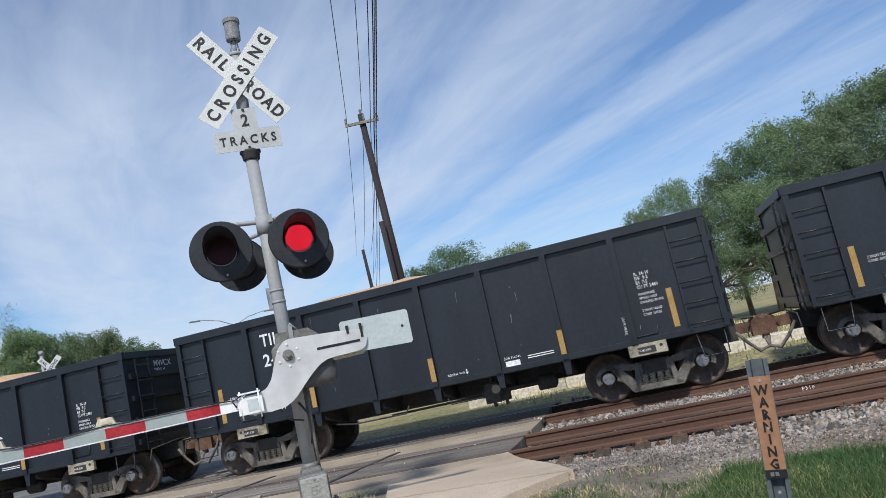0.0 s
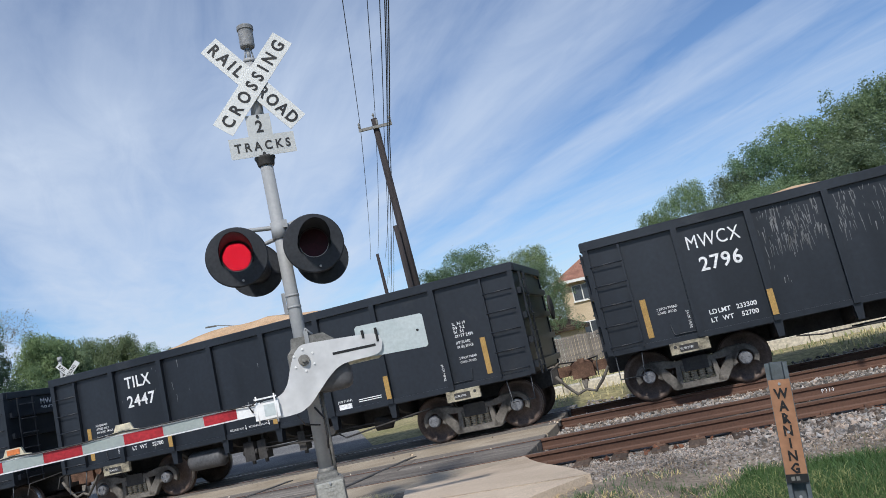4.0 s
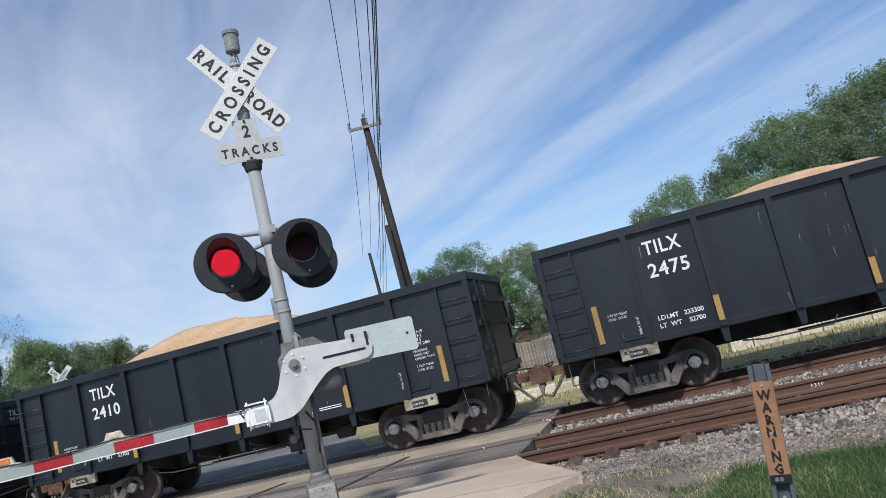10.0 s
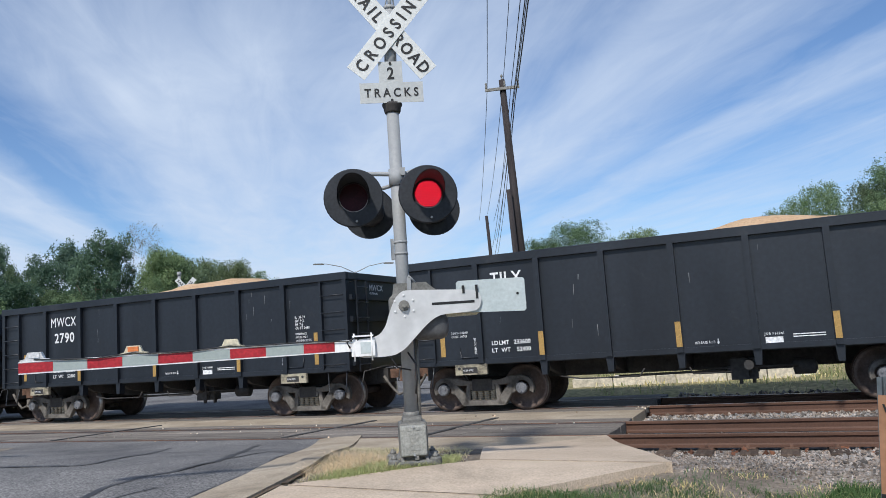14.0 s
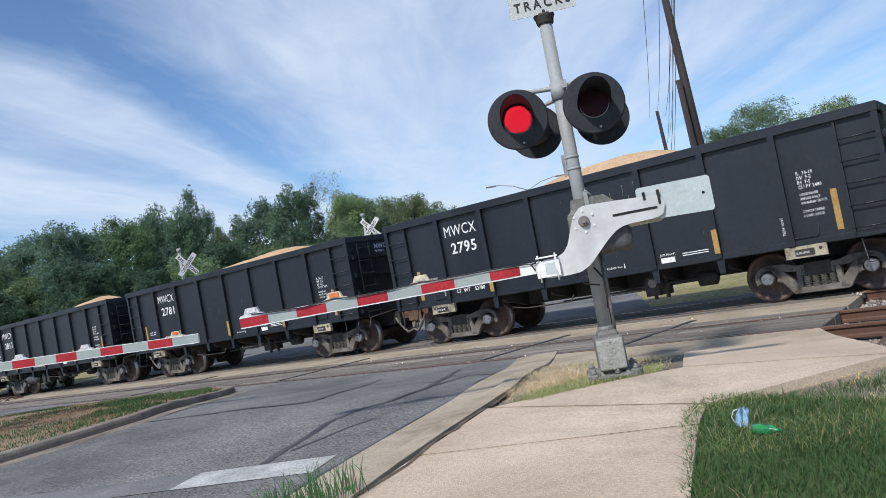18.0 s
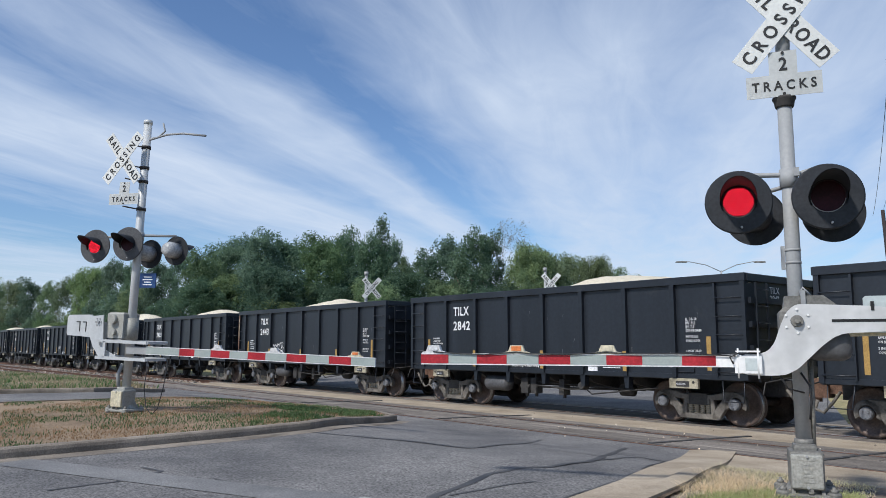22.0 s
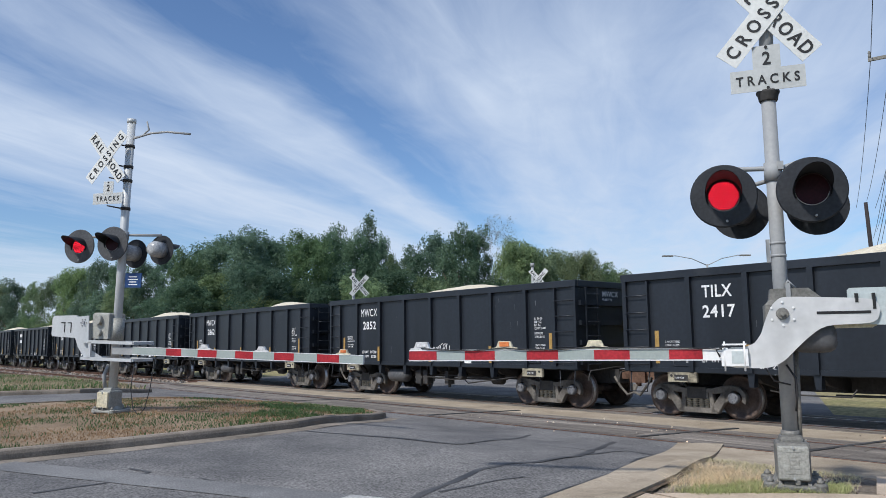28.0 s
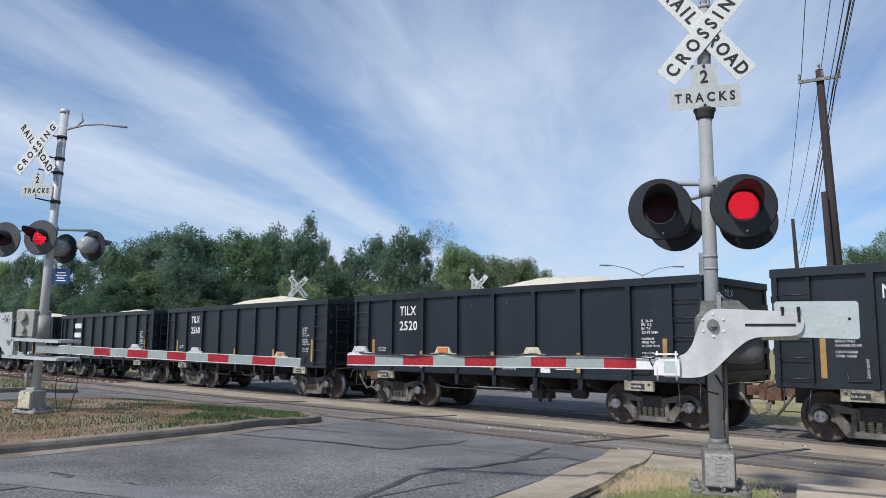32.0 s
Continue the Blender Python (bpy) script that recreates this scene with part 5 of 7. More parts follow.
def lamp_unit(mast, cx, cz, y, face=1, r=0.29, first_half=False, flashing=True, turn=0.0, cover="lamp_black", face_mat="lamp_black"):
    """A flasher: round backplate with a hole, housing, lens, hood. face 1 looks to -y."""
    m = Matrix.Translation((cx, y, cz)) @ pose(0, 0, 0, 0, 0, turn if face > 0 else 180 + turn) @ pose(0, 0, 0, 90, 0, 0)     # local z points out of the lens
    bm = bmesh.new()
    prof = [(0.150, -0.01), (r - 0.012, -0.01), (r, -0.02), (r, -0.012), (r - 0.012, 0.0), (0.150, 0.002)]
    rings = []
    seg = 40
    for rr, h in prof:
        rings.append([bm.verts.new(m @ Vector((rr * math.cos(2 * math.pi * i / seg), rr * math.sin(2 * math.pi * i / seg), h))) for i in range(seg)])
    for a, b in zip(rings, rings[1:] + rings[:1]):
        for i in range(seg):
            bm.faces.new((a[i], a[(i + 1) % seg], b[(i + 1) % seg], b[i]))
    plate = part("backplate", bm, M[face_mat], mast, "round black lamp backplate")
    bm = bmesh.new()
    lathe(bm, [(0.05, -0.33), (0.12, -0.30), (0.158, -0.22), (0.16, -0.012)], 24, m)
    part("housing", bm, M[cover], plate)
    # hood: an open half tube above the lens, longer at the top
    bm = bmesh.new()
    for r0 in (0.166, 0.160):
        row = []
        for i in range(25):
            a = radians(-30 + 240 * i / 24)
            ln = 0.04 + 0.42 * max(0.0, math.sin(a)) ** 0.7
            row.append((bm.verts.new(m @ Vector((r0 * math.cos(a), r0 * math.sin(a), 0.0))), bm.verts.new(m @ Vector((r0 * math.cos(a), r0 * math.sin(a) - 0.015 * ln, ln)))))
        for p, q in zip(row, row[1:]):
            f = bm.faces.new((p[0], q[0], q[1], p[1]))
            f.smooth = True
    part("hood", bm, M["lamp_black"], plate)
    bm = bmesh.new()
    pts = [m @ Vector((0.146 * math.cos(a), 0.146 * math.sin(a), 0.006)) for a in [math.pi * (1.06 + 0.88 * i / 24) for i in range(25)]]
    pipe(bm, pts, 0.0035, 6)
    part("lens_ring", bm, M["galv"], plate)
    bm = bmesh.new()
    p = m @ Vector((0.02, -r + 0.06, 0.0))
    tube(bm, p, m @ Vector((0.02, -r + 0.06, 0.03)), 0.012, 0.012, 6)
    part("bolt", bm, M["galv"], plate)
    if not flashing:
        bm = bmesh.new()
        lathe(bm, [(0.147, 0.0), (0.12, 0.02), (0.06, 0.032), (0.02, 0.035)], 24, m @ Matrix.Translation((0, 0, -0.02)))
        part("lens", bm, M["lens_off"], plate, "dark red lens")
        return plate
    # the board behind the lens: diodes on one face, dark glass on the other
    bm = bmesh.new()
    lathe(bm, [(0.140, -0.001), (0.140, 0.003)], 28)
    for f in bm.faces:
        f.material_index = 1 if f.calc_center_median().z > 0.002 else 0
    k = 0.0200
    for i in range(-8, 9):
        for j in range(-8, 9):
            x, y2 = (i + 0.5 * (j % 2)) * k, j * k * 0.87
            if math.hypot(x, y2) < 0.132:
                vs = [bm.verts.new((x + 0.0062 * math.cos(a), y2 + 0.0062 * math.sin(a), 0.006)) for a in [2 * math.pi * q / 6 for q in range(6)]]
                bm.faces.new(vs).material_index = 2
    board = part("led_board", bm, [M["lens_off"], M["led_board"], M["led_red"]], plate, "red diode board of the flasher", m=m @ Matrix.Translation((0, 0, 0.0)))
    led_boards.append((board, m.copy(), first_half))
    return plate


def gate_arm(mast, x0, bounds, first_red, z, y, lights, height=0.115):
    """bounds: ends of the stripes, from the mast outwards."""
    arm = part("gate_arm", made(box, min(bounds[0], bounds[-1]), max(bounds[0], bounds[-1]), y + 0.004, y + 0.036, z - height / 2 + 0.004, z + height / 2 - 0.004), M["alu"], mast, "long tapered gate arm with red and silver stripes")
    red = first_red
    for a, b in zip(bounds, bounds[1:]):
        lo, hi = min(a, b), max(a, b)
        part("red_stripe" if red else "silver_stripe", made(slab, lo, hi - 0.002, y - 0.001, y + 0.004, z - height / 2 + 0.012, z + height / 2 - 0.012, 0.0005), M["red_tape"] if red else M["grey_tape"], arm)
        red = not red
    bm = bmesh.new()
    for zz in (z - height / 2, z + height / 2 - 0.007):
        box(bm, min(bounds[0], bounds[-1]), max(bounds[0], bounds[-1]), y - 0.004, y + 0.038, zz, zz + 0.007)
    part("edge_trim", bm, M["alu"], arm)
    for lx, colour in lights:
        bm = bmesh.new()
        extrude(bm, [(lx - 0.13, z + height / 2), (lx + 0.13, z + height / 2), (lx + 0.13, z + height / 2 + 0.015), (lx + 0.085, z + height / 2 + 0.025), (lx + 0.06, z + height / 2 + 0.085), (lx - 0.06, z + height / 2 + 0.085), (lx - 0.085, z + height / 2 + 0.025), (lx - 0.13, z + height / 2 + 0.015)], 0.05, Matrix.Translation((0, y, 0)))
        lamp = part("arm_light", bm, M["cream" if colour != "pink" else "pink"], arm)
        part("lens", made(box, lx - 0.05, lx + 0.05, y - 0.006, y + 0.002, z + height / 2 + 0.03, z + height / 2 + 0.075), M["amber" if colour == "amber" else ("cream" if colour == "cream" else "pink")], lamp)
    return arm


def soft_box(bm, x0, x1, y0, y1, z0, z1, r, segments=2):
    """A box with rounded edges."""
    b2 = made(box, x0, x1, y0, y1, z0, z1)
    bmesh.ops.recalc_face_normals(b2, faces=b2.faces)
    bmesh.ops.bevel(b2, geom=b2.edges[:], offset=r, segments=segments, affect="EDGES", profile=0.6)
    me = bpy.data.meshes.new("soft_box")
    b2.to_mesh(me)
    b2.free()
    bm.from_mesh(me)
    bpy.data.meshes.remove(me)


def mast_base(mast, z0, box_mat, lid_mat):
    bm = bmesh.new()
    soft_box(bm, -0.255, 0.255, -0.25, 0.25, z0 + 0.045, z0 + 0.095, 0.02)
    for i in range(4):
        a = radians(45 + 90 * i)
        cx, cy = 0.29 * math.cos(a), 0.29 * math.sin(a)
        lathe(bm, [(0.06, z0 + 0.045), (0.06, z0 + 0.10), (0.045, z0 + 0.115)], 12, Matrix.Translation((cx, cy, 0)), False)
    lathe(bm, [(0.21, z0 + 0.09), (0.17, z0 + 0.12), (0.13, z0 + 0.2), (0.115, z0 + 0.40), (0.095, z0 + 0.48)], 20)
    for x in (-0.12, 0.12):
        extrude(bm, [(-0.24, z0 + 0.09), (0.24, z0 + 0.09), (0.12, z0 + 0.22), (-0.12, z0 + 0.22)], 0.03, pose(x + 0.015, 0, 0, 0, 0, 90))
    base = part("cast_base", bm, M[box_mat], mast, "grey cast-iron mast base with bolted lugs")
    nut = bmesh.new()
    tube(nut, (0, 0, 0.0), (0, 0, 0.16), 0.016, 0.016, 8)
    tube(nut, (0, 0, 0.11), (0, 0, 0.14), 0.032, 0.032, 6)
    tube(nut, (0, 0, 0.015), (0, 0, 0.045), 0.034, 0.034, 6)
    nut = mesh_of("anchor_bolt", nut, M["case"])
    for i in range(4):
        a = radians(45 + 90 * i)
        part("anchor_bolt", nut, None, base, m=pose(0.29 * math.cos(a), 0.29 * math.sin(a), z0))
    bm = bmesh.new()
    slab(bm, -0.33, 0.33, -0.33, 0.33, z0 - 0.25, z0 + 0.018, 0.03)
    part("foundation", bm, M["dirt_gravel"], mast)
    bm = bmesh.new()
    soft_box(bm, -0.142, 0.142, -0.22, 0.12, z0 + 0.12, z0 + 0.46, 0.03)
    soft_box(bm, -0.10, 0.10, -0.15, 0.10, z0 + 0.42, z0 + 0.51, 0.03)
    bx = part("junction_box", bm, M[box_mat], mast, "cast junction box with a bolted lid")
    bm = bmesh.new()
    soft_box(bm, -0.132, 0.126, -0.255, -0.21, z0 + 0.14, z0 + 0.435, 0.016)
    lid = part("lid", bm, M[lid_mat], bx, "paler bolted lid")
    bm = bmesh.new()
    for x0, x1, za, zb in ((-0.040, 0.040, 0.24, 0.247), (-0.040, 0.040, 0.345, 0.352), (-0.040, -0.033, 0.247, 0.345), (0.033, 0.040, 0.247, 0.345), (-0.07, 0.06, 0.385, 0.398), (-0.022, 0.018, 0.31, 0.322), (-0.022, 0.018, 0.27, 0.282), (-0.07, 0.06, 0.195, 0.207)):
        box(bm, x0, x1, -0.2595, -0.255, z0 + za, z0 + zb)
    part("cast_lettering", bm, M[lid_mat], lid)
    for x, z in ((-0.003, z0 + 0.422), (-0.003, z0 + 0.152)):
        part("bolt", made(tube, (x, -0.25, z), (x, -0.274, z), 0.012, 0.012, 6), M["galv"], lid)
    part("hasp", made(slab, 0.0, 0.04, -0.255, -0.225, z0 + 0.10, z0 + 0.14, 0.006), M["case"], bx)
    part("pole_collar", made(tube, (0, 0, z0 + 0.49), (0, 0, z0 + 0.55), 0.084, 0.08, 18), M["case"], mast)


def rounded(outline, times=2):
    """Cuts the corners of a closed outline."""
    for _ in range(times):
        outline = [q for (x0, z0), (x1, z1) in zip(outline, outline[1:] + outline[:1]) for q in ((0.82 * x0 + 0.18 * x1, 0.82 * z0 + 0.18 * z1), (0.18 * x0 + 0.82 * x1, 0.18 * z0 + 0.82 * z1))]
    return outline


def near_mast():
    z0 = ground_z(-3.5, 7.03)
    mast = empty("gate_mast", upright(-3.5, 7.03, 0, ROAD_TURN), "galvanised crossing-gate mast with crossbuck and flashers, gate lowered", "crossing gate", "gates of the level crossing")
    bm = bmesh.new()
    tube(bm, (0, 0, z0 + 0.42), (0, 0, 4.27), 0.068, 0.066, 24)
    tube(bm, (0, 0, 4.26), (0.038, 0, 5.12), 0.066, 0.064, 24)
    part("pole", bm, M["galv"], mast)
    mast_base(mast, z0, "case", "case_lid")
    part("conduit", made(pipe, [(0.085, 0.03, z0 + 0.45), (0.092, 0.02, z0 + 0.8), (0.095, 0.02, 1.2), (0.10, 0.02, 1.65)], 0.020, 8), M["case"], mast)
    bm = bmesh.new()
    tube(bm, (0, 0, 5.10), (0, 0, 5.14), 0.07, 0.07, 16)
    tube(bm, (0, 0, 5.13), (0, 0, 5.29), 0.022, 0.022, 10)
    for x in (-1, 1):
        tube(bm, (x * 0.05, 0, 5.13), (x * 0.025, 0, 5.29), 0.008, 0.008, 6)
    part("pole_cap", bm, M["galv"], mast)
    bm = bmesh.new()
    lathe(bm, [(0.03, 5.28), (0.074, 5.285), (0.078, 5.30), (0.078, 5.475), (0.088, 5.478), (0.088, 5.515), (0.082, 5.525), (0.02, 5.53)], 24, smooth=False)
    part("bell", bm, M["bell_grey"], mast, "grey cylindrical crossing bell")
    crossbuck(mast, 0.0, 4.83, -0.10)
    # the upper pole leans a little from its sleeve
    lean = Matrix.Translation((0, 0, 4.25)) @ Matrix.Rotation(radians(2.5), 4, "Y") @ Matrix.Translation((0, 0, -4.25))
    for ob in mast.children:
        if ob.name.split(".")[0] in ("crossbuck_blade", "bell", "pole_cap"):
            ob.matrix_basis = lean @ ob.matrix_basis
    steep = Matrix.Translation((0.025, 0, 4.83)) @ Matrix.Rotation(radians(-3.5), 4, "Y") @ Matrix.Translation((-0.025, 0, -4.83))
    second = [ob for ob in mast.children if ob.name.startswith("crossbuck_blade")][1]
    second.matrix_basis = steep @ second.matrix_basis
    bm = bmesh.new()
    lathe(bm, [(0.080, 3.95), (0.086, 3.96), (0.095, 4.01), (0.108, 4.03), (0.108, 4.05)], 16)
    part("sign_collar", bm, M["under"], mast)
    part("sign_stud", made(tube, (0, -0.085, 4.8), (0, 0, 4.8), 0.03, 0.03, 8), M["under"], mast)
    tracks_sign(mast, 0.0, 4.04, -0.09)
    bm = bmesh.new()
    pipe(bm, [(-0.46, 0.05, 3.22), (-0.42, 0.0, 3.31), (-0.05, 0, 3.29), (0.1, 0, 3.29), (0.2, 0.0, 3.32), (0.3, 0.05, 3.34)], 0.024, 10)
    pipe(bm, [(-0.36, 0.35, 3.16), (0, 0.1, 3.2), (0.4, 0.35, 3.16)], 0.022, 8)
    tube(bm, (0, 0, 3.16), (0, 0, 3.34), 0.082, 0.082, 16)
    box(bm, 0.04, 0.09, -0.08, -0.03, 3.26, 3.34)
    part("crossarm", bm, M["galv"], mast)
    lamp_unit(mast, -0.46, 3.018, -0.20, 1, r=0.305, first_half=False)
    lamp_unit(mast, 0.305, 3.022, -0.20, 1, r=0.307, first_half=True)
    lamp_unit(mast, -0.30, 2.97, 0.50, -1, flashing=False)
    lamp_unit(mast, 0.42, 2.97, 0.50, -1, flashing=False)
    bm = bmesh.new()
    for z in (2.56, 2.44):
        tube(bm, (0, 0, z - 0.012), (0, 0, z + 0.012), 0.072, 0.072, 18)
    box(bm, -0.105, -0.07, -0.02, 0.02, 2.38, 2.6)
    part("band_clamp", bm, M["galv"], mast)
    # gate mechanism behind the plate
    bm = bmesh.new()
    slab(bm, -0.16, 0.24, -0.22, 0.16, 1.62, 2.02, 0.05)
    extrude(bm, [(-0.12, 2.0), (-0.10, 2.12), (0.22, 2.12), (0.36, 2.0)], 0.24, Matrix.Translation((0, -0.16, 0)))
    part("gate_mechanism", bm, M["case"], mast, "grey cast gate mechanism case")
    bm = bmesh.new()
    pipe(bm, [(0.02, -0.05, 2.12), (0.06, -0.07, 2.2), (0.12, -0.05, 2.13)], 0.012, 6)
    box(bm, 0.03, 0.07, -0.18, 0.16, 2.0, 2.17)
    part("latch", bm, M["galv"], mast)
    bm = bmesh.new()
    soft_box(bm, 0.06, 0.43, -0.24, 0.10, 1.53, 1.82, 0.11, 4)
    for f in bm.faces:
        f.smooth = True
    part("motor_cover", bm, M["tank"], mast)
    plate = [(-0.11, 1.96), (-0.03, 2.035), (0.10, 2.035), (0.68, 2.005), (0.745, 1.97), (0.765, 1.90), (0.74, 1.82), (0.68, 1.785), (0.36, 1.775), (0.27, 1.74), (0.17, 1.66), (0.07, 1.56), (-0.03, 1.46), (-0.13, 1.405), (-0.25, 1.395), (-0.51, 1.40), (-0.51, 1.585), (-0.36, 1.585), (-0.27, 1.62), (-0.21, 1.70), (-0.17, 1.82)]
    bm = bmesh.new()
    extrude(bm, rounded(plate), 0.018, Matrix.Translation((0, -0.30, 0)))
    arm_plate = part("arm_plate", bm, M["plate_white"], mast, "curved white aluminium gate-arm plate")
    bm = bmesh.new()
    extrude(bm, [(x + 0.03, z - 0.035) for x, z in plate[3:8]] + [(0.3, 1.745), (0.3, 1.8)], 0.018, Matrix.Translation((0, -0.20, 0)))
    part("rear_plate", bm, M["cream"], mast)
    part("slot", made(box, 0.26, 0.69, -0.3035, -0.3, 1.872, 1.897), M["sign_black"], arm_plate)
    bm = bmesh.new()
    tube(bm, (-0.02, -0.33, 1.885), (-0.02, -0.30, 1.885), 0.05, 0.055, 14)
    tube(bm, (-0.02, -0.36, 1.885), (-0.02, -0.32, 1.885), 0.024, 0.024, 6)
    part("hub", bm, M["case"], arm_plate)
    bolt = mesh_of("bolt", made(tube, (0, -0.312, 0), (0, -0.3, 0), 0.011, 0.010, 8), M["alu"])
    for i in range(6):
        a = radians(30 + 60 * i)
        part("bolt", bolt, None, arm_plate, m=pose(-0.02 + 0.105 * math.cos(a), 0, 1.885 + 0.105 * math.sin(a)))
    bm = bmesh.new()
    extrude(bm, [(0.53, 1.78), (1.20, 1.76), (1.22, 1.78), (1.22, 2.08), (1.20, 2.10), (0.54, 2.10), (0.52, 2.08), (0.52, 1.80)], 0.03, Matrix.Translation((0, -0.27, 0)))
    cw = part("counterweight", bm, M["plate_dull"], mast, "rectangular dull grey counterweight plate")
    bm = bmesh.new()
    for x, a, b in ((0.585, 1.97, 2.05), (0.72, 1.91, 2.05)):
        box(bm, x - 0.012, x + 0.012, -0.3055, -0.269, a, b)
    tube(bm, (1.14, -0.274, 1.94), (1.14, -0.268, 1.94), 0.014, 0.014, 8)
    part("slot", bm, M["sign_black"], cw)
    bm = bmesh.new()
    box(bm, -0.56, -0.33, -0.345, -0.27, 1.415, 1.57)
    for x in (-0.53, -0.36):
        tube(bm, (x, -0.34, 1.37), (x, -0.34, 1.64), 0.008, 0.008, 6)
        tube(bm, (x, -0.28, 1.37), (x, -0.28, 1.64), 0.008, 0.008, 6)
    box(bm, -0.55, -0.34, -0.345, -0.27, 1.605, 1.62)
    part("arm_clamp", bm, M["alu"], mast)
    part("maker_plate", made(box, -0.47, -0.37, -0.3485, -0.345, 1.44, 1.55), M["plate_dull"], arm_plate)
    bounds = [-0.72, -1.02, -1.38, -1.72, -2.07, -2.39, -2.72, -3.04, -3.35, -3.66]
    arm = gate_arm(mast, -0.56, bounds, True, 1.525, -0.33, ((-1.71, "cream"), (-2.62, "amber"), (-3.52, "pink")))
    bm = bmesh.new()
    pipe(bm, [(-0.55, -0.345, 1.57), (-1.0, -0.348, 1.592), (-1.5, -0.348, 1.588), (-1.72, -0.34, 1.60), (-2.1, -0.345, 1.578), (-2.45, -0.348, 1.583), (-2.62, -0.34, 1.60), (-2.95, -0.346, 1.572), (-3.3, -0.346, 1.585), (-3.52, -0.34, 1.60)], 0.006, 6)
    part("arm_cable", bm, M["cable"], arm, "thin black cable along the gate arm")
    part("arm_root", made(box, -0.72, -0.50, -0.328, -0.292, 1.468, 1.582), M["alu"], arm)
    for run, r in (([(0.0, -0.09, 1.42), (0.07, -0.12, 1.3), (0.075, -0.10, 1.15), (0.06, -0.07, 1.0)], 0.010), ([(-0.2, -0.28, 1.42), (-0.12, -0.24, 1.28), (0.02, -0.1, 1.24)], 0.008), ([(-0.52, -0.36, 1.6), (-0.6, -0.37, 1.56), (-0.57, -0.36, 1.5)], 0.008)):
        part("cable", made(pipe, run, r, 6), M["cable"], mast)
    return mast


near_mast()


def far_mast():
    x0, y0 = -15.62, 4.73
    z0 = ground_z(x0, y0) + 0.08
    mast = empty("gate_mast", upright(x0, y0, 0, ROAD_TURN), "galvanised gate mast on the traffic island with flashers and blue sign", "crossing gate", "gates of the level crossing")
    mast.matrix_basis = upright(x0, y0, 0, ROAD_TURN) @ pose(0, 0, 0, 0, 2.2, 0)
    bm = bmesh.new()
    tube(bm, (0, 0, z0 + 0.42), (0, 0, 6.17), 0.082, 0.078, 24)
    tube(bm, (0, 0, 6.1), (0, 0, 6.18), 0.088, 0.088, 16)
    part("pole", bm, M["galv_new"], mast)
    mast_base(mast, z0, "case_lid", "cream")
    crossbuck(mast, -0.30, 5.36, -0.28)
    tracks_sign(mast, -0.21, 4.42, -0.27, 0.73)
    bm = bmesh.new()
    for z in (5.62, 5.2, 4.92, 4.36):
        br = part("sign_bracket", made(tube, (0, 0, z - 0.03), (0, 0, z + 0.03), 0.092, 0.092, 14), M["under"], mast)
        part("bracket_arm", made(pipe, [(-0.22, -0.27, z + 0.03), (-0.05, -0.12, z), (0.1, -0.05, z)], 0.014, 6), M["under"], br)
    bm = bmesh.new()
    pipe(bm, [(0.08, 0, 5.78), (0.5, 0, 5.86), (0.9, 0, 5.86), (1.45, 0, 5.78)], 0.022, 8)
    pipe(bm, [(0.08, 0.0, 5.80), (0.25, 0.05, 5.84), (0.4, 0.05, 5.95), (0.34, 0.05, 6.12)], 0.018, 8)
    part("luminaire_arm", bm, M["galv"], mast)
    bm = bmesh.new()
    pipe(bm, [(-0.95, -0.12, 3.78), (-0.1, 0, 3.84), (0.75, 0.2, 3.84)], 0.026, 8)
    tube(bm, (0, 0, 3.74), (0, 0, 3.9), 0.1, 0.1, 14)
    part("crossarm", bm, M["galv"], mast)
    lamp_unit(mast, -0.86, 3.60, -0.25, 1, r=0.335, first_half=False, turn=8, face_mat="lamp_grey")
    lamp_unit(mast, -0.03, 3.64, -0.25, 1, r=0.335, first_half=True, turn=8, face_mat="lamp_grey")
    lamp_unit(mast, 0.02, 3.50, 0.35, -1, flashing=False, cover="lens_clear")
    lamp_unit(mast, 0.70, 3.56, 0.30, -1, flashing=False, cover="lens_clear")
    bm = bmesh.new()
    box(bm, 0.13, 0.52, -0.02, 0.0, 2.80, 3.08)
    sg = part("blue_sign", bm, M["blue_sign"], mast, "small blue emergency notice sign")
    bm = bmesh.new()
    for k, w in enumerate((0.2, 0.24, 0.16, 0.22)):
        box(bm, 0.325 - w / 2, 0.325 + w / 2, -0.024, -0.02, 3.0 - 0.05 * k, 3.018 - 0.05 * k)
    part("unreadable_print", bm, M["white_letter"], sg)
    # mechanism
    bm = bmesh.new()
    slab(bm, -0.42, -0.02, -0.2, 0.22, 1.80, 2.30, 0.03)
    tube(bm, (-0.25, -0.28, 2.16), (-0.25, -0.2, 2.16), 0.09, 0.09, 14)
    tube(bm, (-0.22, -0.27, 1.92), (-0.22, -0.2, 1.92), 0.06, 0.06, 12)
    tube(bm, (0, 0, 1.76), (0, 0, 2.2), 0.13, 0.13, 16)
    part("gate_mechanism", bm, M["case_lid"], mast, "grey gate mechanism case")
    bm = bmesh.new()
    extrude(bm, [(-0.8, 2.2), (-0.45, 2.24), (-0.40, 1.6), (-0.05, 1.45), (-0.05, 1.38), (-0.48, 1.42), (-0.66, 1.62), (-0.78, 1.85)], 0.02, Matrix.Translation((0, -0.28, 0)))
    ap = part("arm_plate", bm, M["galv_new"], mast, "curved aluminium gate-arm plate")
    bm = bmesh.new()
    bolt = mesh_of("bolt", made(tube, (0, -0.295, 0), (0, -0.28, 0), 0.014, 0.014, 6), M["galv"])
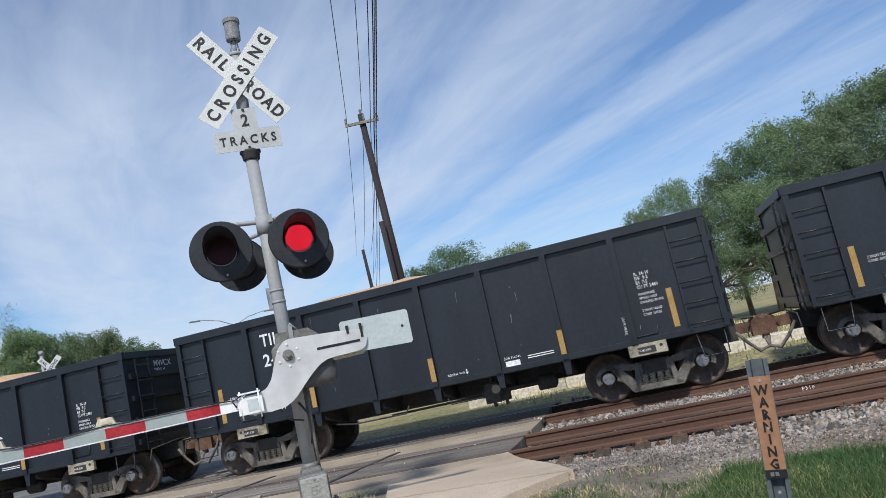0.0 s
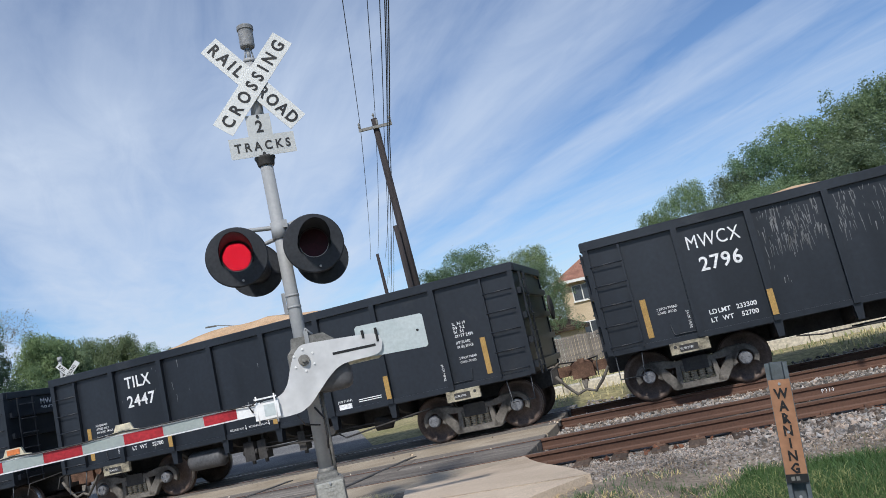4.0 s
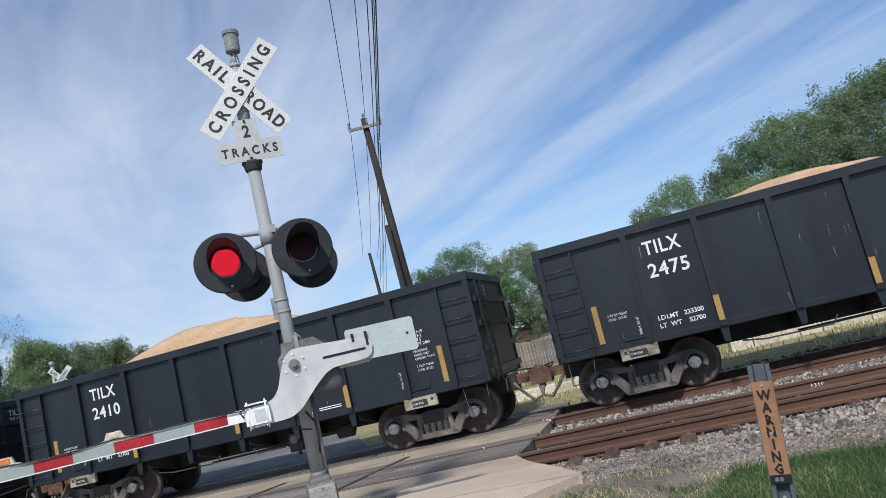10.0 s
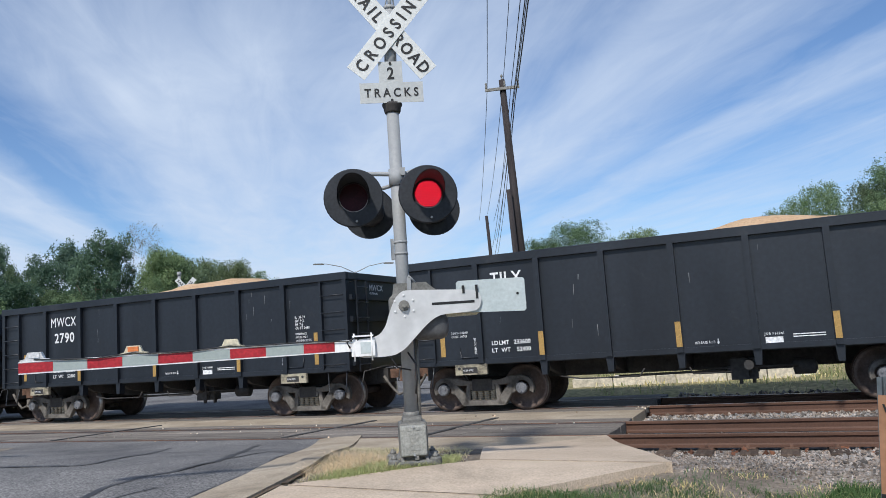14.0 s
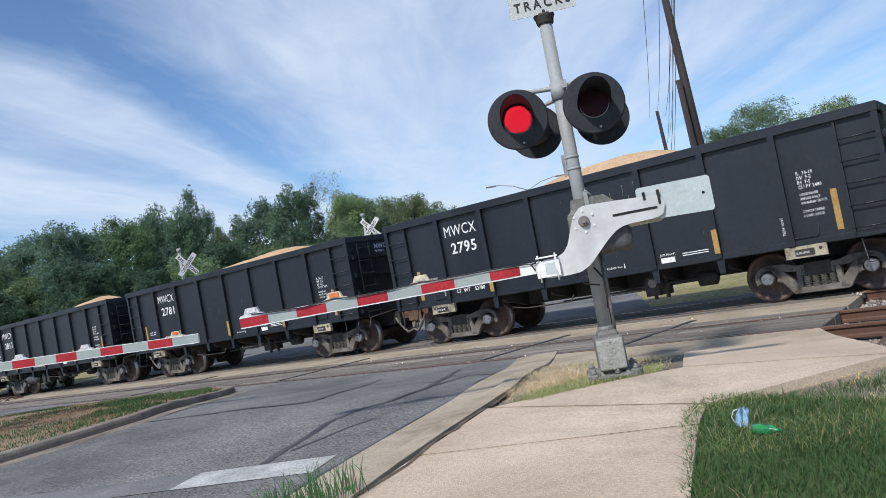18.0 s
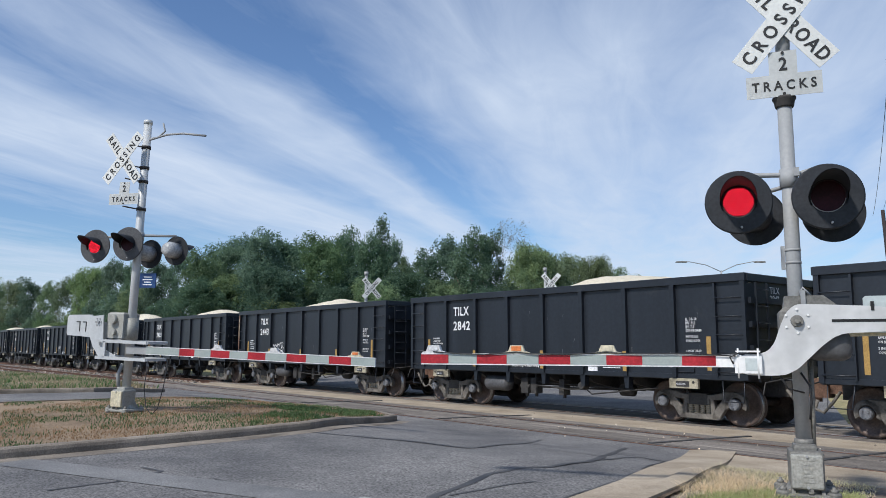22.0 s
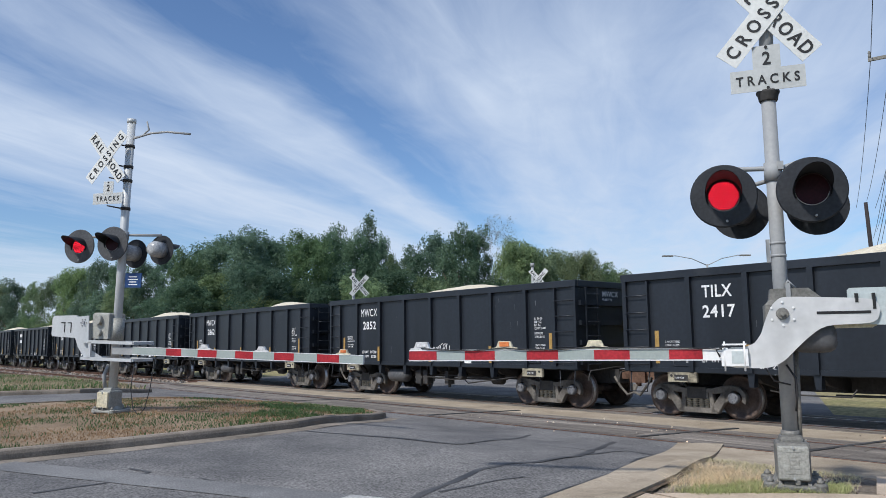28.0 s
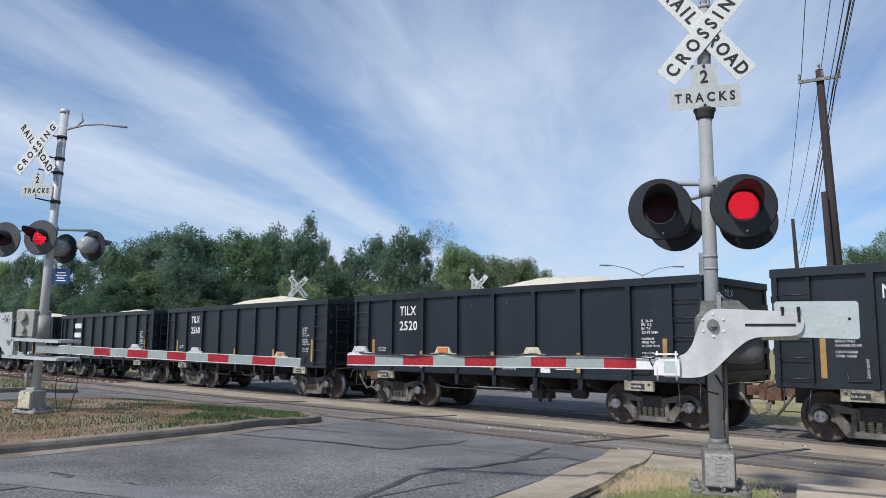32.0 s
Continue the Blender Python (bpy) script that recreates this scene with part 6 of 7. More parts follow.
    for i in range(6):
        a = radians(60 * i)
        part("bolt", bolt, None, ap, m=pose(-0.56 + 0.07 * math.cos(a), 0, 2.1 + 0.07 * math.sin(a)))
    tube(bm, (-0.56, -0.31, 2.1), (-0.56, -0.28, 2.1), 0.03, 0.03, 8)
    part("hub", bm, M["galv"], ap)
    bm = bmesh.new()
    extrude(bm, [(-1.36, 1.82), (-0.78, 1.80), (-0.74, 1.84), (-0.74, 2.20), (-0.78, 2.24), (-1.34, 2.22), (-1.38, 2.18), (-1.38, 1.86)], 0.04, Matrix.Translation((0, -0.26, 0)))
    cw = part("counterweight", bm, M["galv_new"], mast, "rectangular grey counterweight plate")
    bm = bmesh.new()
    for x in (-1.06, -0.9):
        box(bm, x, x + 0.02, -0.266, -0.259, 1.9, 2.1)
        box(bm, x - 0.08, x + 0.02, -0.266, -0.259, 2.08, 2.1)
    part("slot", bm, M["sign_black"], cw)
    bm = bmesh.new()
    for z in (1.74, 1.42):
        for y in (-0.34, 0.2):
            box(bm, -0.5, 0.72, y - 0.02, y + 0.02, z - 0.03, z + 0.03)
        for x in (-0.5, 0.72):
            box(bm, x - 0.02, x + 0.02, -0.34, 0.2, z - 0.025, z + 0.025)
    box(bm, -0.33, -0.27, -0.36, -0.32, 1.42, 1.74)
    part("guard_frame", bm, M["galv_new"], mast)
    bounds = [0.70, 1.47, 1.81, 2.17, 2.58, 2.97, 3.34, 3.77, 4.16, 4.61, 5.03, 5.48]
    arm = gate_arm(mast, 0.5, bounds, False, 1.60, -0.32, ((2.3, "pink"), (3.5, "pink"), (5.1, "amber")), 0.15)
    part("arm_root", made(box, 0.2, 0.7, -0.30, -0.24, 1.52, 1.66), M["galv"], arm)
    bm = bmesh.new()
    pipe(bm, [(-0.1, -0.1, z0 + 0.5), (-0.14, -0.1, z0 + 0.75), (-0.09, -0.05, z0 + 0.95)], 0.035, 8)
    part("conduit", bm, M["galv"], mast)
    bm = bmesh.new()
    pipe(bm, [(0.75, -0.3, 1.4), (0.70, -0.3, 0.9), (0.78, -0.3, 0.55), (0.92, -0.3, 0.42), (1.05, -0.3, 0.55), (1.15, -0.3, 0.95), (1.2, -0.3, 1.45)], 0.008, 6)
    part("cable", bm, M["cable"], mast)


far_mast()


def back_mast(x, y, top, turn, offset):
    mast = empty("gate_mast", upright(x, y, 0, turn), "grey crossing mast with a white crossbuck beyond the train", "crossing gate", "gates of the level crossing")
    bm = bmesh.new()
    tube(bm, (0, 0, -0.1), (0, 0, top), 0.075, 0.07, 14)
    tube(bm, (0, 0, top - 0.12), (0, 0, top + 0.06), 0.1, 0.1, 12)
    part("pole", bm, M["galv"], mast)
    crossbuck(mast, offset, top - 0.75, -0.15, False)
    bm = bmesh.new()
    tube(bm, (offset, -0.14, top - 0.75), (0, 0, top - 0.75), 0.03, 0.03, 6)
    part("sign_bracket", bm, M["under"], mast)
    lamp_unit(mast, -0.4, top - 2.4, -0.2, 1, flashing=False)
    lamp_unit(mast, 0.4, top - 2.4, -0.2, 1, flashing=False)
    bm = bmesh.new()
    tube(bm, (-0.4, 0, top - 2.15), (0.4, 0, top - 2.15), 0.03, 0.03, 8)
    part("crossarm", bm, M["galv"], mast)


back_mast(-31.0, 20.6, 5.2, 64, 0.25)
back_mast(-25.4, 27.3, 5.4, 36, 0.3)

# ---------------------------------------------------------------- warning post by the verge


def warning_post():
    post = empty("marker_post", pose(0.362, 4.0, 0, 0, 4.8, -8), "steel marker post with an orange warning decal", "marker post")
    z0 = ground_z(0.41, 4.0) - 0.05
    bm = bmesh.new()
    w = 0.050
    prof = [(-w, 0.0), (-w * 0.62, 0.0), (-w * 0.5, 0.035), (w * 0.5, 0.035), (w * 0.62, 0.0), (w, 0.0), (w, 0.004), (w * 0.66, 0.005), (w * 0.53, 0.040), (-w * 0.53, 0.040), (-w * 0.66, 0.005), (-w, 0.004)]
    a = [bm.verts.new((x, y, z0)) for x, y in prof]
    b = [bm.verts.new((x, y, 1.225)) for x, y in prof]
    n = len(prof)
    for i in range(n):
        bm.faces.new((a[i], a[(i + 1) % n], b[(i + 1) % n], b[i]))
    bm.faces.new(a)
    bm.faces.new(b[::-1])
    part("channel_post", bm, M["post_steel"], post, "dark steel channel post")
    bm = bmesh.new()
    box(bm, -0.047, 0.047, -0.006, -0.002, 0.705, 1.145)
    decal = part("decal", bm, M["orange"], post, "faded orange decal with black letters")
    for k, ch in enumerate("WARNING"):
        z = 1.088 - 0.058 * k
        me = text_mesh(ch, 0.066, "CENTER", 0.002, "sign_black")
        part("letter", me, None, decal, m=pose(0, -0.008, z - 0.03, 90) @ Matrix.Diagonal((0.85, 1, 1, 1)))
    part("foot_band", made(box, -0.047, 0.047, -0.008, -0.003, 0.665, 0.705), M["sign_black"], post)
    bm = bmesh.new()
    for x in (-0.018, 0.004):
        box(bm, x - 0.008, x + 0.008, -0.010, -0.008, 0.676, 0.694)
    part("unreadable_print", bm, M["case"], post)
    bm = bmesh.new()
    for z in (1.125, 0.9, 0.6):
        tube(bm, (0, -0.010, z), (0, 0.0, z), 0.007, 0.007, 8)
    part("rivet", bm, M["galv"], post)


warning_post()

# ---------------------------------------------------------------- poles and wires


def sag_wire(bm, a, b, sag, r, n=14):
    a, b = Vector(a), Vector(b)
    pts = [a.lerp(b, i / n) - Vector((0, 0, sag * 4 * (i / n) * (1 - i / n))) for i in range(n + 1)]
    pipe(bm, pts, r, 5)


def utility_pole(x, y, top, r, arm=0.68):
    pole = empty("utility_pole", upright(x, y, 0, 14), "dark weathered wooden utility pole", "utility pole", "poles of the power line")
    bm = bmesh.new()
    tube(bm, (0.35, 0.3, -0.3), (0, 0, top), r * 1.25, r * 0.75, 14)
    part("shaft", bm, M["wood_pole"], pole)
    if arm:
        bm = bmesh.new()
        box(bm, -arm, arm, -0.20, -0.12, top - 0.45, top - 0.34)
        part("crossarm", bm, M["case"], pole)
        for xx in (-arm + 0.05, 0.1, arm - 0.05):
            bm = bmesh.new()
            lathe(bm, [(0.03, top - 0.34), (0.055, top - 0.25), (0.03, top - 0.2), (0.055, top - 0.15), (0.02, top - 0.08)], 10, Matrix.Translation((xx, -0.16, 0)))
            part("insulator", bm, M["case"], pole)
        bm = bmesh.new()
        lathe(bm, [(0.1, top - 0.25), (0.11, top - 0.05), (0.04, top), (0.03, top + 0.12), (0.06, top + 0.16), (0.02, top + 0.24)], 12)
        part("pole_top_pin", bm, M["case"], pole)
    return pole


P1, P2 = (-9.15, 28.0, 11.6), (-20.6, 56.2, 11.0)
p1 = utility_pole(P1[0], P1[1], P1[2], 0.165)
bm = bmesh.new()
tube(bm, (0.16, -0.26, -0.3), (-0.05, -0.27, 7.1), 0.13, 0.10, 12)
part("stub_pole", bm, M["wood_pole"], p1, "short wooden stub strapped to the pole")
utility_pole(P2[0], P2[1], P2[2], 0.16, 0.0)
P3 = (2.9, -4.0, 11.8)


def power_line():
    line = empty("power_line", Matrix(), "black overhead wires between wooden poles", "power line")
    for dx, z, dz2, r, s in ((-0.64, -0.2, -0.1, 0.012, 0.5), (0.08, 0.1, 0.0, 0.012, 0.5), (0.58, -0.2, -0.3, 0.014, 0.5), (0.32, -0.55, -2.0, 0.014, 0.5), (0.42, -0.75, -2.6, 0.018, 0.5), (0.48, -0.95, -3.0, 0.014, 0.5), (0.56, -0.5, -1.6, 0.011, 0.5)):
        for a, b, za, zb in ((P1, P3, 0, 0), (P2, P1, dz2, 0)):
            bm = bmesh.new()
            sag_wire(bm, (a[0] + dx, a[1], a[2] + z + za), (b[0] + dx, b[1], b[2] + z + zb), s, r)
            part("wire", bm, M["cable"], line)


power_line()


def street_light(x, y, top):
    sl = empty("street_light", upright(x, y, 0, 50), "grey twin-armed street light", "street light")
    part("pole", made(tube, (0, 0, -0.2), (0, 0, top), 0.12, 0.07, 12), M["galv"], sl)
    for s in (-1, 1):
        bm = bmesh.new()
        pipe(bm, [(0, 0, top - 0.1), (s * 1.2, 0, top + 0.45), (s * 2.5, 0, top + 0.7), (s * 2.9, 0, top + 0.7)], 0.034, 8)
        part("arm", bm, M["galv"], sl)
        bm = bmesh.new()
        slab(bm, s * 3.1 - 0.45, s * 3.1 + 0.40, -0.13, 0.13, top + 0.63, top + 0.74, 0.04)
        part("lamp_head", bm, M["case"], sl)


street_light(-32.2, 55.0, 7.6)

# ---------------------------------------------------------------- trees


def leaf_cloud(name, material, sprays, leaves, size, seed, spread):
    """Leaf blades gathered in small sprays. sprays: rows of place and outward direction."""
    rng = np.random.default_rng(seed)
    c = np.repeat(np.array(sprays), leaves, axis=0)
    n = len(c)
    # a spray is a flat fan: wide across its own direction, thin along it
    off = rng.normal(scale=spread, size=(n, 3))
    off -= 0.55 * c[:, 3:] * np.sum(off * c[:, 3:], axis=1, keepdims=True)
    pts = c[:, :3] + off
    nrm = c[:, 3:] * 0.75 + [0, 0, 0.45] + rng.normal(scale=0.55, size=(n, 3))
    nrm /= np.linalg.norm(nrm, axis=1, keepdims=True)
    a = np.cross(nrm, rng.normal(size=(n, 3)))
    a /= np.linalg.norm(a, axis=1, keepdims=True)
    b = np.cross(nrm, a)
    s = size * (0.55 + 0.9 * rng.random((n, 1)))
    tri = np.stack([pts - a * s - b * s * 0.5, pts + b * s * 0.6, pts + a * s], 1).reshape(-1, 3)
    me = bpy.data.meshes.new(name)
    me.from_pydata(tri.tolist(), [], (np.arange(n * 3).reshape(-1, 3)).tolist())
    me.materials.append(material)
    return me


def limb_mesh(h, r, seed, lobes):
    rnd = random.Random(seed)
    bm = bmesh.new()
    tube(bm, (0, 0, -0.3), (0.1, 0.05, h * 0.3), r, r * 0.7, 10)
    top = Vector((0.1, 0.05, h * 0.3))
    for cx, cy, cz, br in lobes[:12]:
        mid = top.lerp(Vector((cx, cy, cz)), 0.5) + Vector((rnd.uniform(-0.3, 0.3), rnd.uniform(-0.3, 0.3), 0.25))
        tube(bm, top, mid, r * 0.5, r * 0.3, 7)
        tube(bm, mid, (cx, cy, cz), r * 0.3, r * 0.1, 6)
        for _ in range(3):
            d = Vector((rnd.gauss(0, 1), rnd.gauss(0, 1), rnd.gauss(0.4, 0.8))).normalized()
            tube(bm, (cx, cy, cz), Vector((cx, cy, cz)) + d * br * 0.95, r * 0.1, r * 0.03, 5)
    return mesh_of("trunk", bm, M["bark"])


def sprays_on(lobes, density, rnd, loose):
    rows = []
    for cx, cy, cz, r in lobes:
        for _ in range(max(5, int(density * r * r))):
            d = Vector((rnd.gauss(0, 1), rnd.gauss(0, 1), rnd.gauss(0.25, 1))).normalized()
            rad = r * (rnd.uniform(0.72, 1.0) if rnd.random() > loose else rnd.uniform(1.0, 1.28))
            if rnd.random() < 0.16:
                rad *= rnd.uniform(0.2, 0.8)
            rows.append((cx + d.x * rad, cy + d.y * rad, cz + d.z * rad * 0.86, d.x, d.y, d.z))
    return rows


def tree_kind(seed, h, w, leaf, density=27, size=0.125, low=0.22, leaves=19, lobes_n=36, spread=0.25, loose=0.38):
    """A broad crown: lobes of unequal size over a rounded dome, each carrying its own sprays."""
    rnd = random.Random(seed)
    lobes = []
    for i in range(lobes_n):
        t = (i + rnd.random()) / lobes_n
        up = math.sin(t * math.pi / 2)
        a = i * 2.4 + rnd.uniform(-0.5, 0.5)
        rr = w * (math.cos(t * math.pi / 2) ** 0.6) * rnd.uniform(0.45, 0.95)
        big = h * (0.05 + 0.095 * rnd.random() ** 1.6) * (1.0 - 0.25 * t)
        lobes.append((rr * math.cos(a), rr * math.sin(a), h * (low + 0.08 + (0.88 - low) * up * rnd.uniform(0.86, 1.0)), big))
    for _ in range(lobes_n // 3):        # small outliers roughen the outline
        cx, cy, cz, r = rnd.choice(lobes)
        d = Vector((rnd.gauss(0, 1), rnd.gauss(0, 1), rnd.gauss(0.6, 0.7))).normalized() * r * 1.15
        lobes.append((cx + d.x, cy + d.y, cz + d.z, r * rnd.uniform(0.3, 0.5)))
    return limb_mesh(h, 0.022 * h, seed, lobes), leaf_cloud("crown", M[leaf], sprays_on(lobes, density, rnd, loose), leaves, size, seed, spread), h


def cone_kind(seed, h, w, leaf, density=34, size=0.12, leaves=18):
    """A pointed tree: drooping tiers that close to a tip."""
    rnd = random.Random(seed)
    lobes = []
    for i in range(30):
        t = i / 29
        a = i * 2.4 + rnd.uniform(-0.6, 0.6)
        rr = w * (1 - t) ** 0.8 * rnd.uniform(0.35, 1.0)
        lobes.append((rr * math.cos(a), rr * math.sin(a), h * (0.16 + 0.8 * t), h * (0.105 - 0.06 * t) * rnd.uniform(0.7, 1.2)))
    return limb_mesh(h, 0.02 * h, seed, lobes), leaf_cloud("crown", M[leaf], sprays_on(lobes, density, rnd, 0.25), leaves, size, seed, 0.25), h


KINDS = [tree_kind(1, 12, 4.4, "leaf_dark"), tree_kind(2, 12, 3.8, "leaf_dark", low=0.16), tree_kind(3, 12, 3.2, "leaf_dark", low=0.2, lobes_n=28), tree_kind(4, 12, 4.2, "leaf_light"), tree_kind(5, 12, 4.8, "leaf_light", low=0.1),
         tree_kind(6, 12, 3.6, "twig", density=12, size=0.07, low=0.3, leaves=9, loose=0.5), cone_kind(7, 12, 2.5, "leaf_dark"), tree_kind(8, 12, 4.2, "leaf_oak", low=0.15),
         tree_kind(9, 12, 4.6, "leaf_oak", density=36, size=0.078, leaves=25, spread=0.23, loose=0.4), tree_kind(10, 12, 4.4, "leaf_light", density=30, size=0.078, leaves=24, spread=0.24, loose=0.5), tree_kind(11, 12, 5.0, "leaf_oak", density=34, size=0.078, low=0.1, leaves=25, spread=0.23, loose=0.4)]


def tree(kind, x, y, h, label, group, wide=1.0):
    trunk, crown, h0 = KINDS[kind]
    h0 = max(v.co.z for v in crown.vertices) * 0.97
    t = empty("tree", upright(x, y, -0.1, (x * 37 + y * 91) % 360), label, "tree", group)
    s = h / h0
    t.scale = (s * wide, s * wide, s)
    part("trunk", trunk, None, t)
    part("crown", crown, None, t)
    return t


rnd = random.Random(11)
# the wood's skyline: place and height of each tree that stands out in it
LINE = [(-172, 27, 14.6), (-145.4, 26.0, 12.7), (-133.2, 26.0, 11.7), (-121.4, 26.0, 10.7), (-107.7, 26.0, 10.9), (-99.9, 26.0, 10.9), (-90.9, 26.0, 11.3), (-83.1, 26.0, 11.0), (-75.4, 26.0, 10.6), (-73.1, 27.3, 11.2), (-65.3, 26.0, 10.3),
        (-67.9, 29.6, 11.7), (-71.0, 32.4, 13.0), (-63.0, 30.7, 12.2), (-65.8, 34.1, 12.3), (-68.5, 37.4, 12.6), (-60.5, 35.3, 12.2), (-62.9, 39.0, 13.5), (-65.6, 42.3, 11.9), (-58.1, 39.1, 12.2), (-60.8, 42.3, 13.3), (-63.4, 45.5, 12.6),
        (-56.1, 42.0, 9.6), (-58.1, 45.9, 11.5), (-59.7, 50.2, 12.6), (-52.2, 46.7, 12.3), (-54.1, 50.6, 12.3), (-48.6, 50.4, 10.8), (-50.0, 54.6, 10.6), (-51.0, 59.1, 10.6), (-44.2, 54.3, 9.4), (-45.4, 58.5, 8.6), (-46.7, 62.5, 8.5)]
for i, (x, y, h) in enumerate(LINE):
    kind = 6 if i == 20 else ((7, 3, 1, 7)[i % 4] if i < 6 else ((0, 2, 1, 0, 7, 1)[i % 6] if i < 27 else (3, 7, 3)[i % 3]))
    tree(kind, x, y, h * (1.08 if kind == 6 else rnd.uniform(0.98, 1.06)), "light-green tree at the end of the wood" if i >= 27 else "tall dark-green oak in the wood beyond the tracks", "trees of the wood", 0.7 if kind == 6 else (0.5 if i in (21, 22, 26) else rnd.uniform(0.58, 0.86)))
    u = 1 - 5.0 / math.hypot(x, y)
    if y * u < 22.5:
        u = 1.06
    tree((1, 0, 2, 7)[i % 4], x * u + rnd.uniform(-1.5, 1.5), y * u + rnd.uniform(0, 1.5), h * (0.5 if i in (21, 22) else rnd.uniform(0.55, 0.72)), "leafy tree at the wood's edge", "trees of the wood", rnd.uniform(1.0, 1.25))
    u = 1 - 10.0 / math.hypot(x, y)
    if y * u < 22.0:
        u = 22.0 / y
    if i % 4 == 0 or i in (9, 14):
        tree((3, 7, 4)[i % 3], x * u + rnd.uniform(-1.5, 1.5), y * u + rnd.uniform(0, 1.5), h * rnd.uniform(0.34, 0.5), "low bright-green bush at the wood's edge", "trees of the wood", rnd.uniform(1.4, 1.9))
tree(5, -54.4, 53.2, 14.4, "bare grey-branched tree among green ones", "trees of the wood", 0.7)
tree(3, -50.5, 53.5, 11.0, "light-green tree in the wood", "trees of the wood", 0.8)
for x, y, h, k, w in ((-10.3, 43.5, 8.0, 8, 1.05), (-7.4, 44.6, 7.2, 9, 0.95), (-12.2, 42, 7.0, 8, 0.95), (-8.8, 43, 5.6, 10, 1.25), (-6.3, 43.0, 6.0, 8, 0.8),
                      (0.5, 43.5, 7.2, 9, 0.62), (2.2, 44.5, 8.5, 9, 0.72), (3.6, 43.0, 6.6, 10, 1.0), (5.2, 46.5, 8.6, 8, 0.9), (7.2, 47, 9.8, 10, 1.0), (9.6, 47.5, 10.9, 8, 1.1), (12.4, 47.8, 10.9, 10, 1.15), (14.4, 48, 12.2, 9, 1.0), (17.5, 49, 12.6, 8, 1.2), (22, 50, 12.8, 10, 1.2), (27, 52, 13.2, 8, 1.2),
                      (1.3, 42, 4.4, 8, 0.9), (6.4, 44, 7.4, 9, 1.2), (10.5, 45, 8.2, 8, 1.4), (15.5, 45.5, 8.6, 10, 1.5), (20.5, 46, 8.6, 8, 1.5)):
    tree(k, x, y, h, "broad green oak behind the tracks", "oaks behind the tracks", w)

# ---------------------------------------------------------------- buildings and small things beyond the tracks


def hip_roof(bm, w, d, z, rise, ridge):
    """A hipped roof with a thick eave over a w by d plan."""
    put([(-w, -d, z), (w, -d, z), (w, d, z), (-w, d, z), (-ridge, 0, z + rise), (ridge, 0, z + rise), (-w, -d, z + 0.18), (w, -d, z + 0.18), (w, d, z + 0.18), (-w, d, z + 0.18)],
        [(3, 2, 1, 0), (0, 1, 7, 6), (1, 2, 8, 7), (2, 3, 9, 8), (3, 0, 6, 9), (6, 7, 5, 4), (7, 8, 5), (8, 9, 4, 5), (9, 6, 4)], bm)


def house():
    h = empty("house", upright(-3.6, 63, 0, 8), "two-storey tan stucco house with a red-brown hipped roof", "house")
    part("wall", made(box, -4.4, 4.4, -4.2, 4.2, -0.2, 5.35), M["house_wall"], h)
    part("roof", made(hip_roof, 5.0, 4.8, 5.25, 2.5, 1.4), M["roof_red"], h)
    part("fascia", made(box, -5.02, 5.02, -4.86, -4.8, 5.2, 5.42), M["white_paint"], h)
    for x in (-2.9, 0.2, 3.0):
        for z in (0.9, 3.75):
            fr = part("window", made(box, x - 0.75, x + 0.75, -4.27, -4.18, z, z + 1.25), M["white_paint"], h)
            for e in (-1, 1):
                part("pane", made(box, x + e * 0.36 - 0.32, x + e * 0.36 + 0.32, -4.30, -4.265, z + 0.07, z + 1.18), M["pane"], fr)
            part("sill", made(slab, x - 0.82, x + 0.82, -4.36, -4.18, z - 0.08, z, 0.01), M["white_paint"], fr)


house()


def outbuilding():
    b = empty("outbuilding", upright(-6.6, 44.5, 0, 4), "low tan outbuilding with a grey-brown shingle roof", "outbuilding")
    part("wall", made(box, -1.7, 1.7, -1.6, 1.6, -0.2, 1.75), M["house_wall"], b)
    part("roof", made(hip_roof, 2.0, 1.9, 1.7, 0.75, 0.8), M["tie"], b)
    part("door", made(slab, -0.4, 0.4, -1.64, -1.6, 0.0, 1.6, 0.005), M["white_paint"], b)


outbuilding()


def signal_cabinet():
    c = empty("equipment_cabinet", upright(0.02, 22.6, -0.2, 10), "white metal equipment cabinet with a low gable", "equipment cabinet")
    part("body", made(slab, -0.6, 0.6, -0.55, 0.55, 0.08, 1.72, 0.02), M["white_paint"], c)
    bm = bmesh.new()
    extrude(bm, [(-0.68, 1.68), (0.68, 1.68), (0.68, 1.73), (0, 1.96), (-0.68, 1.73)], 1.3, Matrix.Translation((0, -0.65, 0)))
    part("roof", bm, M["white_paint"], c)
    part("door", made(slab, -0.55, 0.1, -0.565, -0.55, 0.2, 1.55, 0.005), M["white_paint"], c)
    part("plinth", made(box, -0.85, 0.85, -0.7, 0.7, -0.15, 0.08), M["kerb"], c)


signal_cabinet()


def rock_wall():
    w = empty("stone_wall", Matrix(), "low dry-laid wall of pale limestone blocks", "stone wall")
    rn = random.Random(5)
    for row in range(2):
        x = -5.5 + rn.random()
        while x < 12:
            if -0.5 < x < 1.4:
                x = 1.45
            ln = rn.uniform(0.5, 1.3)
            if x < -0.5 and x + ln > -0.5:
                ln = -0.5 - x
            if ln > 0.2:
                bm = bmesh.new()
                slab(bm, 0.01, ln - 0.01, -0.2 + rn.uniform(-0.03, 0.03), 0.25, 0.0, 0.27 + rn.uniform(-0.03, 0.02), 0.03)
                part("block", bm, M["limestone"], w, m=pose(x, 21.6 + 0.12 * x + row * 0.06, -0.33 + row * 0.27, 0, 0, 6.8))
            x += ln


rock_wall()


